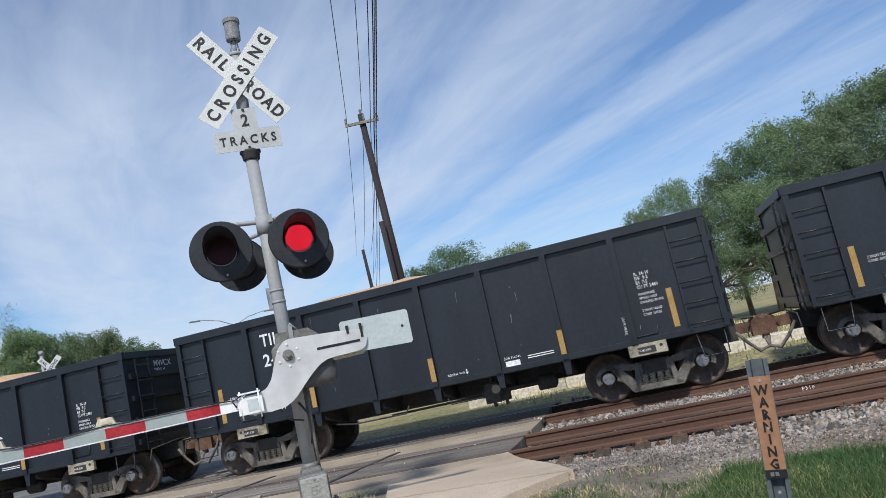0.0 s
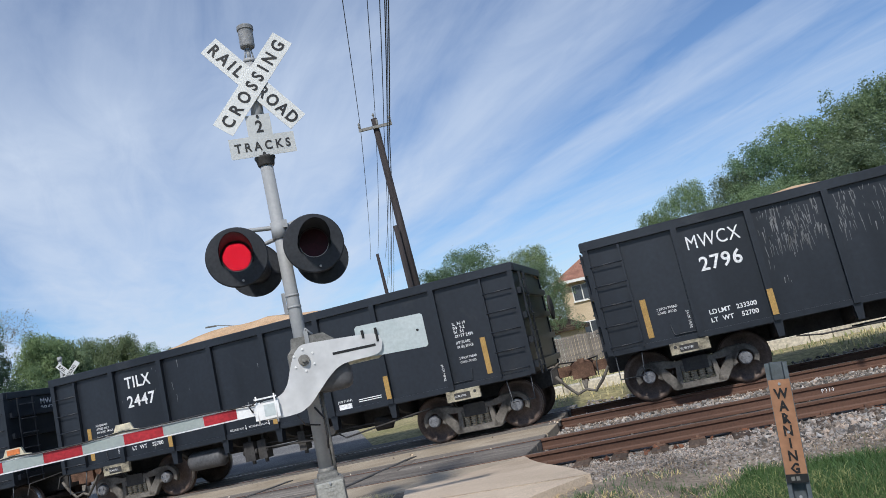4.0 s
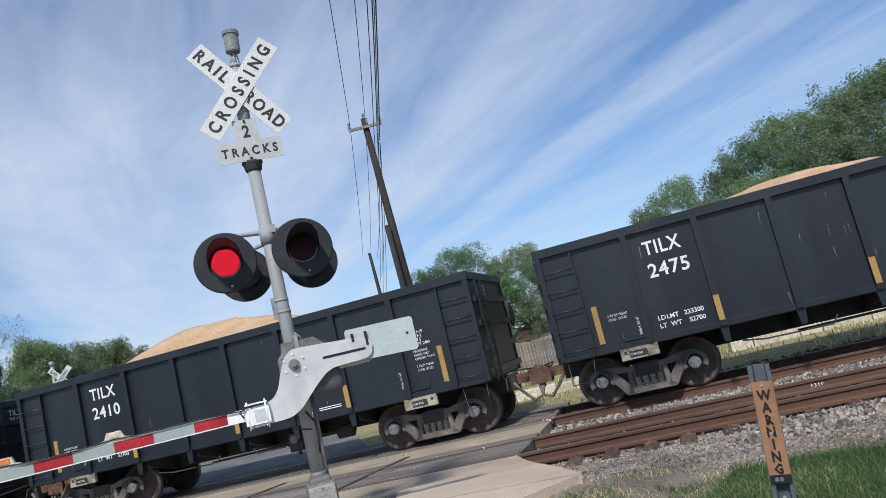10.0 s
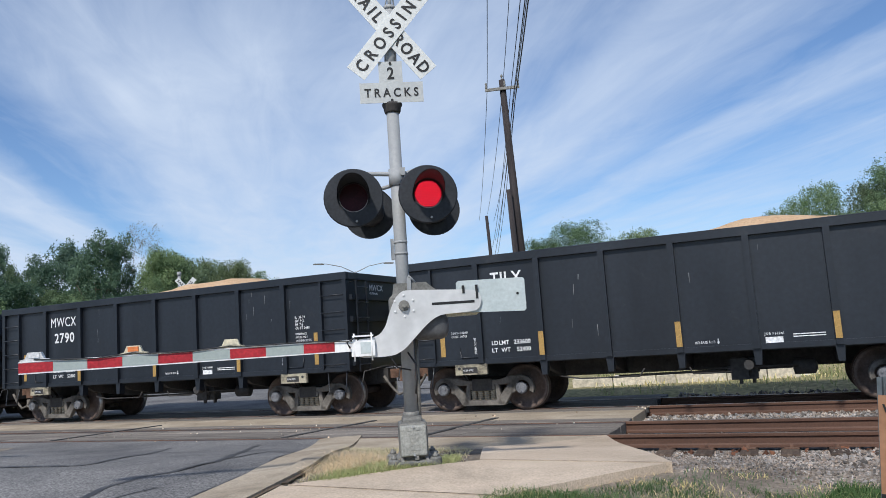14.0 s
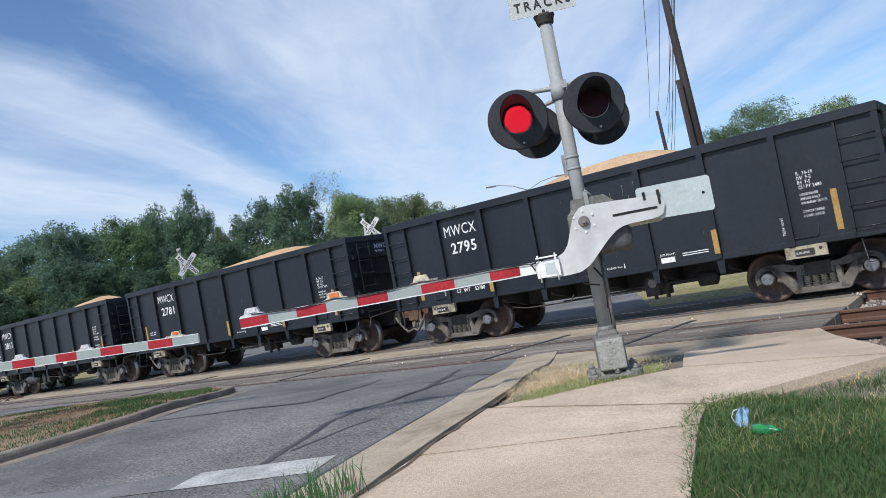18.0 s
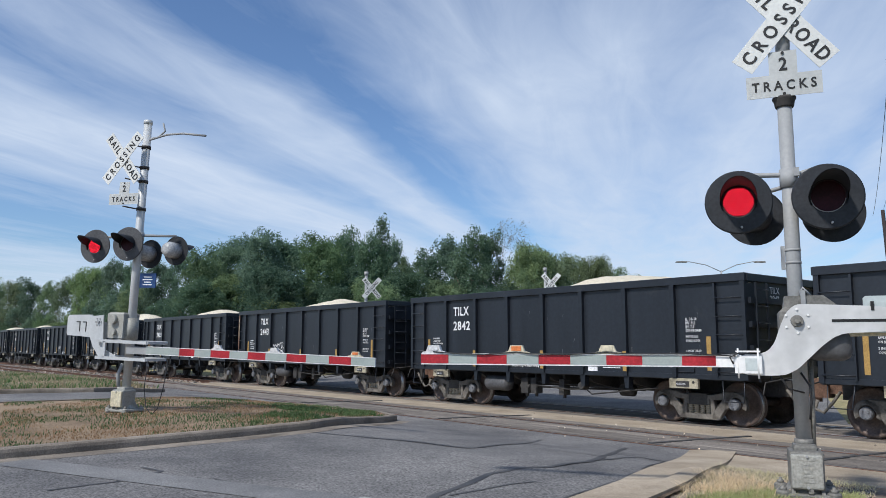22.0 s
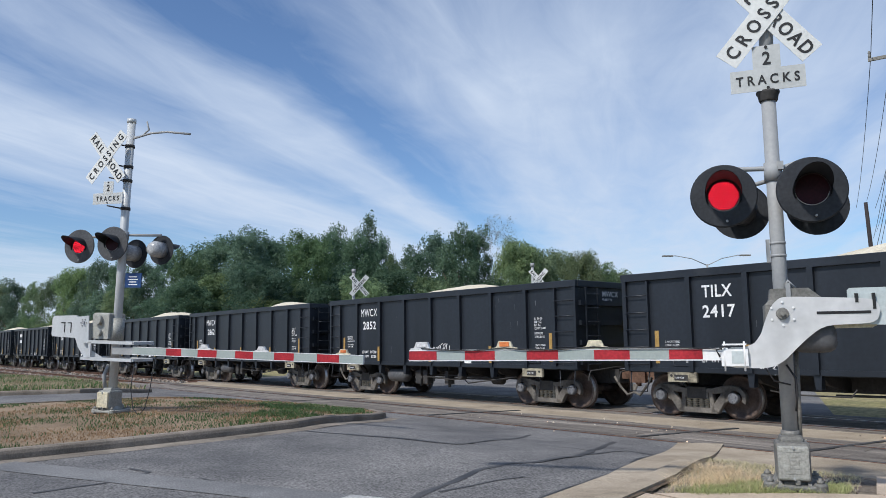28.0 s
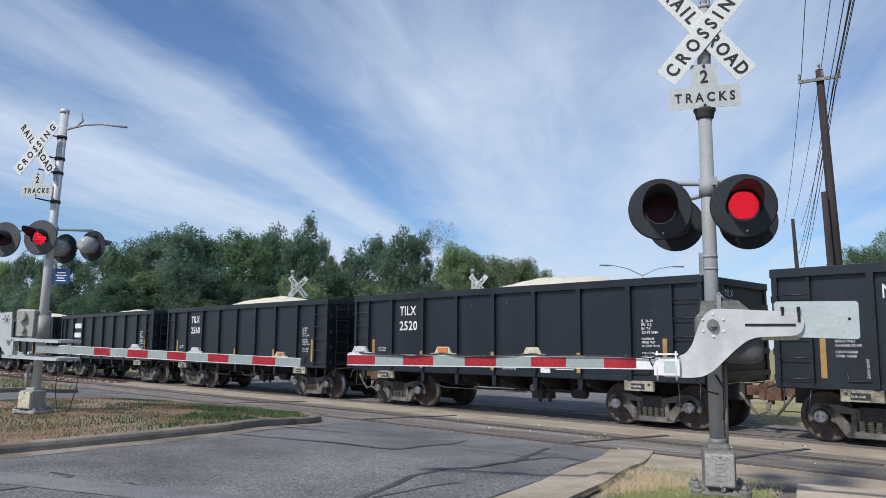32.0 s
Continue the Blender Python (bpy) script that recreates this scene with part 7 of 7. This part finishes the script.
def fence(x0, y0, x1, y1, h, material="plank", label="weathered grey-brown board fence"):
    f = empty("fence", Matrix(), label, "fence")
    a, b = Vector((x0, y0)), Vector((x1, y1))
    n = int((b - a).length / 0.16)
    ang = math.degrees(math.atan2(b.y - a.y, b.x - a.x))
    me = mesh_of("board", made(slab, -0.072, 0.072, -0.01, 0.01, -0.1, h, 0.004), M[material])
    for i in range(n):
        p = a.lerp(b, i / n)
        part("board", me, None, f, m=pose(p.x, p.y, random.uniform(-0.03, 0.03), 0, 0, ang))
    bm = made(box, 0, (b - a).length, 0.012, 0.06, h * 0.25, h * 0.25 + 0.09)
    part("fence_rail", bm, M[material], f, m=pose(x0, y0, 0, 0, 0, ang))


fence(-8.5, 37.5, -3.0, 38.8, 1.4)
fence(-2.95, 38.8, 1.3, 39.3, 1.35, "fence_wood", "red-brown wooden board fence")

# ---------------------------------------------------------------- grass, stones and litter


def blades(name, label, material, where, n, h, seed, lean=0.35, width=0.006, fn=ground_z, dz=0.0, category="grass"):
    """where(rng) gives a place or None. Each blade is a bent, tapered strip."""
    rng = random.Random(seed)
    vs, fs = [], []
    while n > 0:
        p = where(rng)
        n -= 1
        if p is None:
            continue
        x, y = p
        z = fn(x, y) + dz
        a = rng.uniform(0, 6.28)
        hh = h * rng.uniform(0.4, 1.1)
        dx, dy = math.cos(a) * lean * hh * rng.uniform(0.3, 1.4), math.sin(a) * lean * hh * rng.uniform(0.3, 1.4)
        b = a + 1.57 + rng.uniform(-0.5, 0.5)
        wx, wy = math.cos(b) * width, math.sin(b) * width
        k = len(vs)
        vs += [(x - wx, y - wy, z - 0.01), (x + wx, y + wy, z - 0.01), (x + dx * 0.4 + wx * 0.8, y + dy * 0.4 + wy * 0.8, z + hh * 0.6), (x + dx * 0.4 - wx * 0.8, y + dy * 0.4 - wy * 0.8, z + hh * 0.6), (x + dx, y + dy, z + hh * 0.95)]
        fs += [(k, k + 1, k + 2, k + 3), (k + 3, k + 2, k + 4)]
    me = bpy.data.meshes.new(name)
    me.from_pydata(vs, [], fs)
    me.materials.append(material)
    ob = new(name, me)
    return tagged(ob, label, category, kind="stuff")


def inside(poly, x, y):
    c = False
    for (x0, y0), (x1, y1) in zip(poly, poly[1:] + poly[:1]):
        if (y0 > y) != (y1 > y) and x < (x1 - x0) * (y - y0) / (y1 - y0) + x0:
            c = not c
    return c


def in_poly(poly, patchy=0.0, scale=0.8, seed=0.0):
    xs, ys = [p[0] for p in poly], [p[1] for p in poly]

    def pick(rng):
        x, y = rng.uniform(min(xs), max(xs)), rng.uniform(min(ys), max(ys))
        if not inside(poly, x, y) or (patchy and noise.noise(Vector((x * scale, y * scale, seed))) < patchy - 0.5 + rng.uniform(-0.2, 0.2)):
            return None
        return x, y
    return pick


LAWN = [(-2.02, 4.9), (-2.2, 5.5), (-2.05, 5.82), (-1.5, 5.75), (-0.9, 5.5), (-0.2, 5.2), (0.1, 5.6), (0.3, 6.2), (1.1, 6.1), (1.7, 5.8), (3.5, 5.9), (4.5, 5.0), (4.5, 1.0), (-0.78, 1.0), (-1.08, 2.4), (-1.62, 3.9)]
structure("lawn_soil", sheet(LAWN[:11] + [(9.0, 5.5), (14, 5), (14, -20), (2.6, -20), (0.85, -12), (-0.6, -3), (-0.8, 0.9), (-1.08, 2.4), (-1.62, 3.9)], 0.012, 1.0, 0.0), M["lawn"], "soil under the lawn")
FRINGE = [(-2.2, 5.45), (-2.1, 5.72), (-1.76, 6.05), (-1.42, 6.5), (-1.1, 6.95), (-0.7, 7.1), (-0.3, 6.9), (0.15, 6.4), (0.6, 6.5), (1.4, 6.35), (2.4, 6.4), (3.4, 6.3), (3.4, 5.7), (1.6, 5.6), (0.2, 5.3), (-0.4, 5.1), (-0.9, 5.3), (-1.5, 5.5)]
structure("verge_soil", sheet(FRINGE, 0.016, 0.5, 0.0, terrain_z), M["dirt_gravel"], "bare dry soil between lawn and gravel")
VERGE = [(-1.0, 7.0), (-1.9, 5.8), (-0.9, 5.9), (0.3, 5.3), (1.5, 5.7), (4.2, 5.7), (6.5, 6.5), (6.5, 7.6), (2.5, 7.2), (0.4, 7.3), (-0.8, 7.6)]
blades("lawn_grass", "dense green lawn grass beside the pavement", M["grass"], in_poly(LAWN), 130000, 0.06, 1, 1.2, 0.0024, ground_z, 0.02)
blades("lawn_grass_behind", "lawn grass further along the pavement", M["grass"], in_poly([(4.5, 5.6), (9, 5.4), (10, -8), (0.3, -8), (-0.7, -2), (-0.78, 1.0), (4.5, 1.0)]), 55000, 0.07, 31, 1.2, 0.006, ground_z, 0.02)
blades("tall_grass", "taller green grass tufts in the lawn", M["grass"], in_poly(LAWN, 0.45, 1.6, 4.0), 26000, 0.085, 2, 1.7, 0.0022, ground_z, 0.02)
blades("dry_lawn_grass", "straw-coloured blades in the lawn", M["grass_dry"], in_poly(LAWN, 0.5, 0.9, 8.0), 9000, 0.075, 3, 1.9, 0.0017, ground_z, 0.02)
blades("light_lawn_grass", "yellow-green blades where the lawn thins", M["meadow"], in_poly([(-2.1, 5.5), (-2.05, 5.82), (-0.9, 5.5), (-0.2, 5.2), (0.3, 6.1), (1.7, 5.8), (3.5, 5.8), (3.5, 4.6), (0.0, 4.4), (-1.6, 4.3)], 0.5, 1.1, 12.0), 15000, 0.07, 33, 1.6, 0.002, ground_z, 0.02)
structure("verge_soil", sheet([(-1.0, 7.1), (-1.9, 5.7), (-0.9, 5.7), (0.3, 5.2), (1.5, 5.6), (4.2, 5.6), (9, 6.5), (9, 9.0), (2.5, 8.9), (0.4, 8.8), (-1.6, 9.4)], 0.004, 0.6, 0.0, terrain_z), M["dirt_gravel"], "gravelly soil between lawn and track")
blades("dry_verge_grass", "dry straw-coloured grass between lawn and ballast", M["grass_dry"], in_poly(VERGE, 0.55, 1.2, 2.0), 7000, 0.04, 4, 1.2, 0.003, terrain_z)
blades("verge_grass", "sparse green grass between lawn and ballast", M["grass"], in_poly(VERGE, 0.66, 1.0, 6.0), 2600, 0.05, 5, 0.9, 0.0035, terrain_z)
INNER = [(-2.2, 5.45), (-2.05, 5.75), (-1.55, 6.15), (-1.0, 6.5), (-0.6, 6.6), (-0.1, 6.1), (0.5, 5.9), (0.5, 5.2), (-0.5, 5.0), (-1.5, 5.4)]
blades("fringe_grass", "ragged green grass at the lawn's edge", M["grass"], in_poly(INNER, 0.55, 2.2, 15.0), 7000, 0.055, 41, 1.3, 0.0026, terrain_z, 0.02)
blades("fringe_tufts", "thin green tufts in the dry soil", M["grass"], in_poly(FRINGE, 0.58, 1.6, 18.0), 6500, 0.050, 42, 1.3, 0.0026, terrain_z, 0.02)
blades("fringe_straw", "matted pale straw at the lawn's edge", M["straw"], in_poly(FRINGE, 0.52, 1.9, 21.0), 8500, 0.036, 43, 2.4, 0.0022, terrain_z, 0.02)
blades("lawn_overhang", "grass leaning over the pavement's edge", M["grass"], in_poly([(-2.2, 5.3), (-2.1, 5.75), (-1.9, 5.6), (-1.95, 5.0), (-1.55, 3.9), (-1.0, 2.4), (-1.1, 2.4), (-1.645, 3.9), (-2.04, 4.9)], 0.45, 4.0, 24.0), 3000, 0.06, 44, 1.6, 0.0024, ground_z, 0.03)
PLOT = [(-5.6, 9.1), (-4.2, 6.0), (-3.0, 7.2), (-3.7, 9.05)]
blades("plot_straw", "dry straw tufts round the gate mast", M["straw"], in_poly([(-4.9, 7.6), (-4.2, 6.0), (-3.5, 6.7), (-3.9, 7.8)], 0.45, 3.0, 1.0), 7500, 0.125, 6, 1.9, 0.0018, ground_z, 0.01)
blades("plot_grass", "green grass tufts round the gate mast", M["meadow"], in_poly([(-4.2, 6.1), (-3.9, 6.0), (-3.05, 7.0), (-3.2, 7.6), (-3.9, 6.9)], 0.3, 2.0, 3.0), 8500, 0.085, 7, 1.1, 0.0026, ground_z, 0.01)
blades("plot_sparse", "thin dry grass on the mast plot", M["straw"], in_poly(PLOT, 0.42, 1.5, 9.0), 8000, 0.07, 8, 1.6, 0.0024, ground_z, 0.01)
blades("kerb_weed", "tuft of green weeds by the kerb", M["grass"], in_poly([(-4.12, 3.12), (-4.0, 3.5), (-3.62, 3.55), (-3.5, 2.9), (-3.8, 2.7)]), 520, 0.27, 9, 0.45, 0.0032, ground_z, 0.04)
IS_IN = inner
blades("island_grass", "patchy russet dry grass on the traffic island", M["russet"], in_poly(IS_IN[2:-2], 0.5, 0.7, 2.0), 24000, 0.045, 10, 1.4, 0.006, ground_z, 0.105)
blades("island_green", "green grass along the island's edge", M["grass"], in_poly([(-11.3, 5.2), (-11.7, 6.5), (-12.5, 7.9), (-13.5, 9.2), (-15.1, 10.25), (-17.5, 10.1), (-17.8, 8.8), (-14.6, 7.6), (-12.6, 6.0)], 0.52, 1.1, 5.0), 22000, 0.08, 11, 1.1, 0.007, ground_z, 0.105)
blades("island_sparse", "thin green grass on the traffic island", M["grass"], in_poly(IS_IN[2:-2], 0.5, 0.8, 7.0), 24000, 0.05, 12, 0.9, 0.006, ground_z, 0.105)
blades("verge_across_grass", "grass on the verge beyond the far lanes", M["grass_dry"], in_poly([(-33, 10), (-27, 9.4), (-25, 6.6), (-26, 3), (-40, 3), (-40, 10)], 0.4, 0.4, 1.0), 14000, 0.16, 13, 0.6, 0.015, ground_z, 0.105)
blades("verge_across_green", "green tufts on the verge beyond the far lanes", M["grass"], in_poly([(-33, 10), (-27, 9.4), (-25, 6.6), (-26, 3), (-40, 3), (-40, 10)], 0.5, 0.4, 4.0), 10000, 0.18, 14, 0.6, 0.015, ground_z, 0.105)
FAR_GRASS = [(-4.5, 18.9), (30, 18.9), (60, 34), (60, 42), (-9, 42)]
blades("far_grass", "tall yellow-green grass beyond the tracks", M["meadow"], in_poly(FAR_GRASS, 0.3, 0.3, 3.0), 30000, 0.14, 15, 0.7, 0.014, terrain_z)
blades("far_dry_grass", "tall dry grass beyond the tracks", M["straw"], in_poly(FAR_GRASS, 0.4, 0.3, 8.0), 34000, 0.16, 16, 0.7, 0.014, terrain_z)


def stones(name, label, where, n, size, seed, fn, material):
    rng = random.Random(seed)
    vs, fs = [], []
    shape = [(1, 0.1, 0), (-0.9, 0.2, 0.1), (0.1, 1, -0.1), (-0.1, -0.95, 0.1), (0.2, 0.1, 0.75), (-0.1, -0.1, -0.6)]
    tri = [(0, 2, 4), (2, 1, 4), (1, 3, 4), (3, 0, 4), (2, 0, 5), (1, 2, 5), (3, 1, 5), (0, 3, 5)]
    for _ in range(n):
        p = where(rng)
        if p is None:
            continue
        x, y = p
        s = size * rng.uniform(0.5, 1.3)
        m = Euler((rng.uniform(0, 6), rng.uniform(0, 6), rng.uniform(0, 6))).to_matrix()
        k = len(vs)
        z = fn(x, y) + s * 0.25
        for q in shape:
            v = m @ Vector((q[0] * s * rng.uniform(0.7, 1.2), q[1] * s * rng.uniform(0.7, 1.2), q[2] * s * rng.uniform(0.7, 1.2)))
            vs.append((x + v.x, y + v.y, z + v.z))
        fs += [(a + k, b + k, c + k) for a, b, c in tri]
    me = bpy.data.meshes.new(name)
    me.from_pydata(vs, [], fs)
    me.materials.append(material)
    return tagged(new(name, me), label, "gravel", kind="stuff")


BED_Z = [(7.0, 0.0), (9.3, -0.27), (10.3, -0.235), (10.9, -0.232), (11.32, -0.225), (11.92, -0.235), (12.52, -0.225), (13.0, -0.20), (13.8, -0.17), (14.6, -0.195), (15.79, -0.22), (17.2, -0.19), (18.2, -0.28), (19.4, -0.42)]


def bed_z(x, y):
    z = float(np.interp(y, [a for a, _ in BED_Z], [b for _, b in BED_Z]))
    return max(z, terrain_z(x, y))


def stone_mat(name, c1, c2):
    mt = surface(name, c1, c2, 2.0, 30, 0.9, bump=0.2, speck=0.15)
    nt = mt.node_tree
    b = nt.nodes["Principled BSDF"]
    old = b.inputs["Base Color"].links[0].from_socket
    g = nt.nodes.new("ShaderNodeNewGeometry")
    mr = nt.nodes.new("ShaderNodeMapRange")
    mr.inputs[3].default_value, mr.inputs[4].default_value = 0.30, 1.85
    nt.links.new(g.outputs["Random Per Island"], mr.inputs[0])
    sc = nt.nodes.new("ShaderNodeVectorMath")
    sc.operation = "SCALE"
    nt.links.new(old, sc.inputs[0])
    nt.links.new(mr.outputs[0], sc.inputs["Scale"])
    hue = nt.nodes.new("ShaderNodeMath")
    hue.operation = "MULTIPLY"
    hue.inputs[1].default_value = 9.7
    nt.links.new(g.outputs["Random Per Island"], hue.inputs[0])
    fr = nt.nodes.new("ShaderNodeMath")
    fr.operation = "FRACT"
    nt.links.new(hue.outputs[0], fr.inputs[0])
    mx = nt.nodes.new("ShaderNodeMix")
    mx.data_type, mx.blend_type = "RGBA", "MULTIPLY"
    mx.inputs[7].default_value = (1.0, 0.80, 0.64, 1)
    nt.links.new(fr.outputs[0], mx.inputs[0])
    nt.links.new(sc.outputs[0], mx.inputs[6])
    nt.links.new(mx.outputs[2], b.inputs["Base Color"])
    return mt


M["stones"] = stone_mat("crushed_stone", (0.135, 0.130, 0.126), (0.29, 0.277, 0.262))
stones("ballast_stones", "coarse grey crushed stones beside the track", in_poly([(0.9, 7.9), (2.0, 7.3), (6, 7.2), (14, 7.4), (14, 11.0), (0.4, 11.0)]), 27000, 0.042, 21, bed_z, M["stones"])
stones("fine_gravel", "fine pale gravel beside the crossing", in_poly([(-1.3, 7.9), (0.2, 7.3), (2.0, 7.3), (1.2, 11.05), (-2.35, 11.05)]), 34000, 0.017, 29, bed_z, M["stones"])
stones("scattered_stones", "single larger stones in the fine gravel", in_poly([(-1.3, 7.9), (0.2, 7.3), (1.4, 7.3), (0.9, 11.0), (-2.35, 11.0)]), 600, 0.030, 30, bed_z, M["stones"])
stones("gauge_stones", "crushed stones between the rails", in_poly([(-2.4, 11.3), (22, 11.3), (22, 12.5), (-2.4, 12.5)]), 9000, 0.042, 22, bed_z, M["stones"])
stones("between_stones", "crushed stones between the two tracks", in_poly([(-2.4, 12.8), (24, 12.8), (24, 14.9), (-2.4, 14.9)]), 14000, 0.045, 23, bed_z, M["stones"])
stones("far_stones", "crushed stones beyond the far rail", in_poly([(-2.4, 15.1), (26, 15.1), (26, 19.0), (-2.4, 19.0)]), 16000, 0.055, 24, bed_z, M["stones"])
stones("west_stones", "crushed stones of the track bed past the crossing", in_poly([(-80, 9.6), (-34.1, 9.6), (-34.1, 19), (-80, 19)]), 8000, 0.11, 25, bed_z, M["stones"])
stones("plot_gravel", "fine gravel on the mast plot", in_poly(PLOT), 3500, 0.014, 26, lambda x, y: ground_z(x, y) + 0.012, M["stones"])
stones("verge_gravel", "scattered pebbles on the verge", in_poly(VERGE), 16000, 0.015, 27, terrain_z, M["stones"])


M["chip"] = stone_mat("red_brown_chips", (0.10, 0.045, 0.028), (0.20, 0.10, 0.06))
stones("wood_chips", "red-brown splinters and rust flakes along the near rail", in_poly([(-2.3, 10.72), (12, 10.72), (12, 11.08), (-2.3, 11.08)], 0.55, 1.4, 3.0), 420, 0.045, 51, bed_z, M["chip"])
M["spill"] = stone_mat("pale_spilled_stone", (0.42, 0.39, 0.33), (0.62, 0.58, 0.50))
stones("spilled_sand", "pale stones spilled from the cars beside the far rail", in_poly([(-2.7, 14.55), (6, 14.6), (6, 14.95), (-2.7, 14.95)], 0.5, 1.2, 5.0), 900, 0.022, 52, lambda x, y: max(bed_z(x, y), -0.012 if x < CROSS_R else -0.3), M["spill"])
stones("deck_pebbles", "single pale pebbles lying on the crossing", in_poly([(-14, 10.6), (-2.6, 10.9), (-2.6, 14.4), (-14, 14.4)]), 60, 0.022, 53, lambda x, y: -0.006, M["spill"])


def spikes():
    """Spike heads and plates on the tie ends that show beside the near rail."""
    bm = bmesh.new()
    x = CROSS_R + 0.3
    while x < 16:
        for y in (NEAR_TRACK - 0.752, FAR_TRACK - 0.752):
            box(bm, x - 0.09, x + 0.09, y - 0.17, y + 0.17, -0.192, -0.180)
            for s in (-0.1, 0.1):
                box(bm, x - 0.02, x + 0.02, y + s - 0.02, y + s + 0.02, -0.18, -0.145)
        x += 0.53
    ob = part("tie_plates", bm, M["rust"])
    tagged(ob, "rusty tie plates and spikes along the rails", "tie plates", kind="stuff")


spikes()


def rail_mark():
    me = text_mesh("P310", 0.085, "LEFT", 0.0, "white_letter", 1.1)
    ob = part("rail_chalk_mark", me, None, m=pose(1.85, NEAR_TRACK + 0.752 - 0.013, -0.125, 90))
    tagged(ob, "white chalk figures on the rail's web", "chalk mark")


rail_mark()


def litter():
    x, y = -1.58, 4.87
    z = ground_z(x, y) + 0.01
    b = empty("plastic_bottle", pose(x + 0.15, y - 0.15, z + 0.05, 0, 90, -12) @ Matrix.Scale(0.66, 4), "crumpled green plastic bottle lying in the grass", "bottle")
    bm = bmesh.new()
    lathe(bm, [(0.02, -0.12), (0.052, -0.11), (0.056, -0.05), (0.048, -0.01), (0.055, 0.04), (0.045, 0.08), (0.018, 0.115), (0.018, 0.14)], 16)
    part("body", bm, M["bottle"], b)
    bm = bmesh.new()
    lathe(bm, [(0.02, 0.14), (0.02, 0.16), (0.01, 0.162)], 12)
    part("cap", bm, M["bottle"], b)
    m = empty("face_covering", pose(x - 0.04, y + 0.01, z + 0.025, -12, 18, 24) @ Matrix.Diagonal((0.60, 0.9, 0.80, 1)), "pale blue crumpled cloth face covering in the grass", "litter")
    bm = bmesh.new()
    n = 7
    g = [[bm.verts.new(((i / n - 0.5) * 0.14 * (0.55 + 0.45 * math.sin(math.pi * (0.15 + 0.75 * j / n))), 0.035 * math.sin(i * 1.7 + 0.6 * j), (j / n) * 0.16 + 0.012 * math.sin(i * 2.4))) for i in range(n + 1)] for j in range(n + 1)]
    for p, q in zip(g, g[1:]):
        for i in range(n):
            bm.faces.new((p[i], p[i + 1], q[i + 1], q[i])).smooth = True
    r = bmesh.ops.solidify(bm, geom=bm.faces[:], thickness=0.006)
    part("cloth", bm, M["mask_blue"], m)
    bm = bmesh.new()
    pipe(bm, [(-0.06, 0, 0.14), (-0.10, 0.01, 0.12), (-0.11, 0.01, 0.07), (-0.07, 0.0, 0.03)], 0.004, 5)
    part("ear_loop", bm, M["white_letter"], m)


litter()


def led_motion():
    """The flashers alternate: each board shows its lit face for half of the cycle."""
    for board, m, first in led_boards:
        rows = []

        def put_row(t, deg):
            rows.append((t, m @ pose(0, 0, 0, 0, deg, 0)))
        put_row(0.0, 0 if first else 178)
        for k in range(-1, 54):
            t = FLASH_0 + FLASH / 2 * k
            lit = (k % 2 == 0) == first
            if 0.02 < t < 31.9:
                f0 = round((t - 0.006) * 30)
                for i, deg in enumerate((178, 178, 89, 0, 0) if lit else (0, 0, 89, 178, 178)):
                    if 0 < f0 - 1 + i < 960:
                        put_row((f0 - 1 + i) / 30, deg)
        rows.append((32.0, rows[-1][1]))
        walk(board, rows)


def motions():
    led_motion()
    train_motion()


motions()
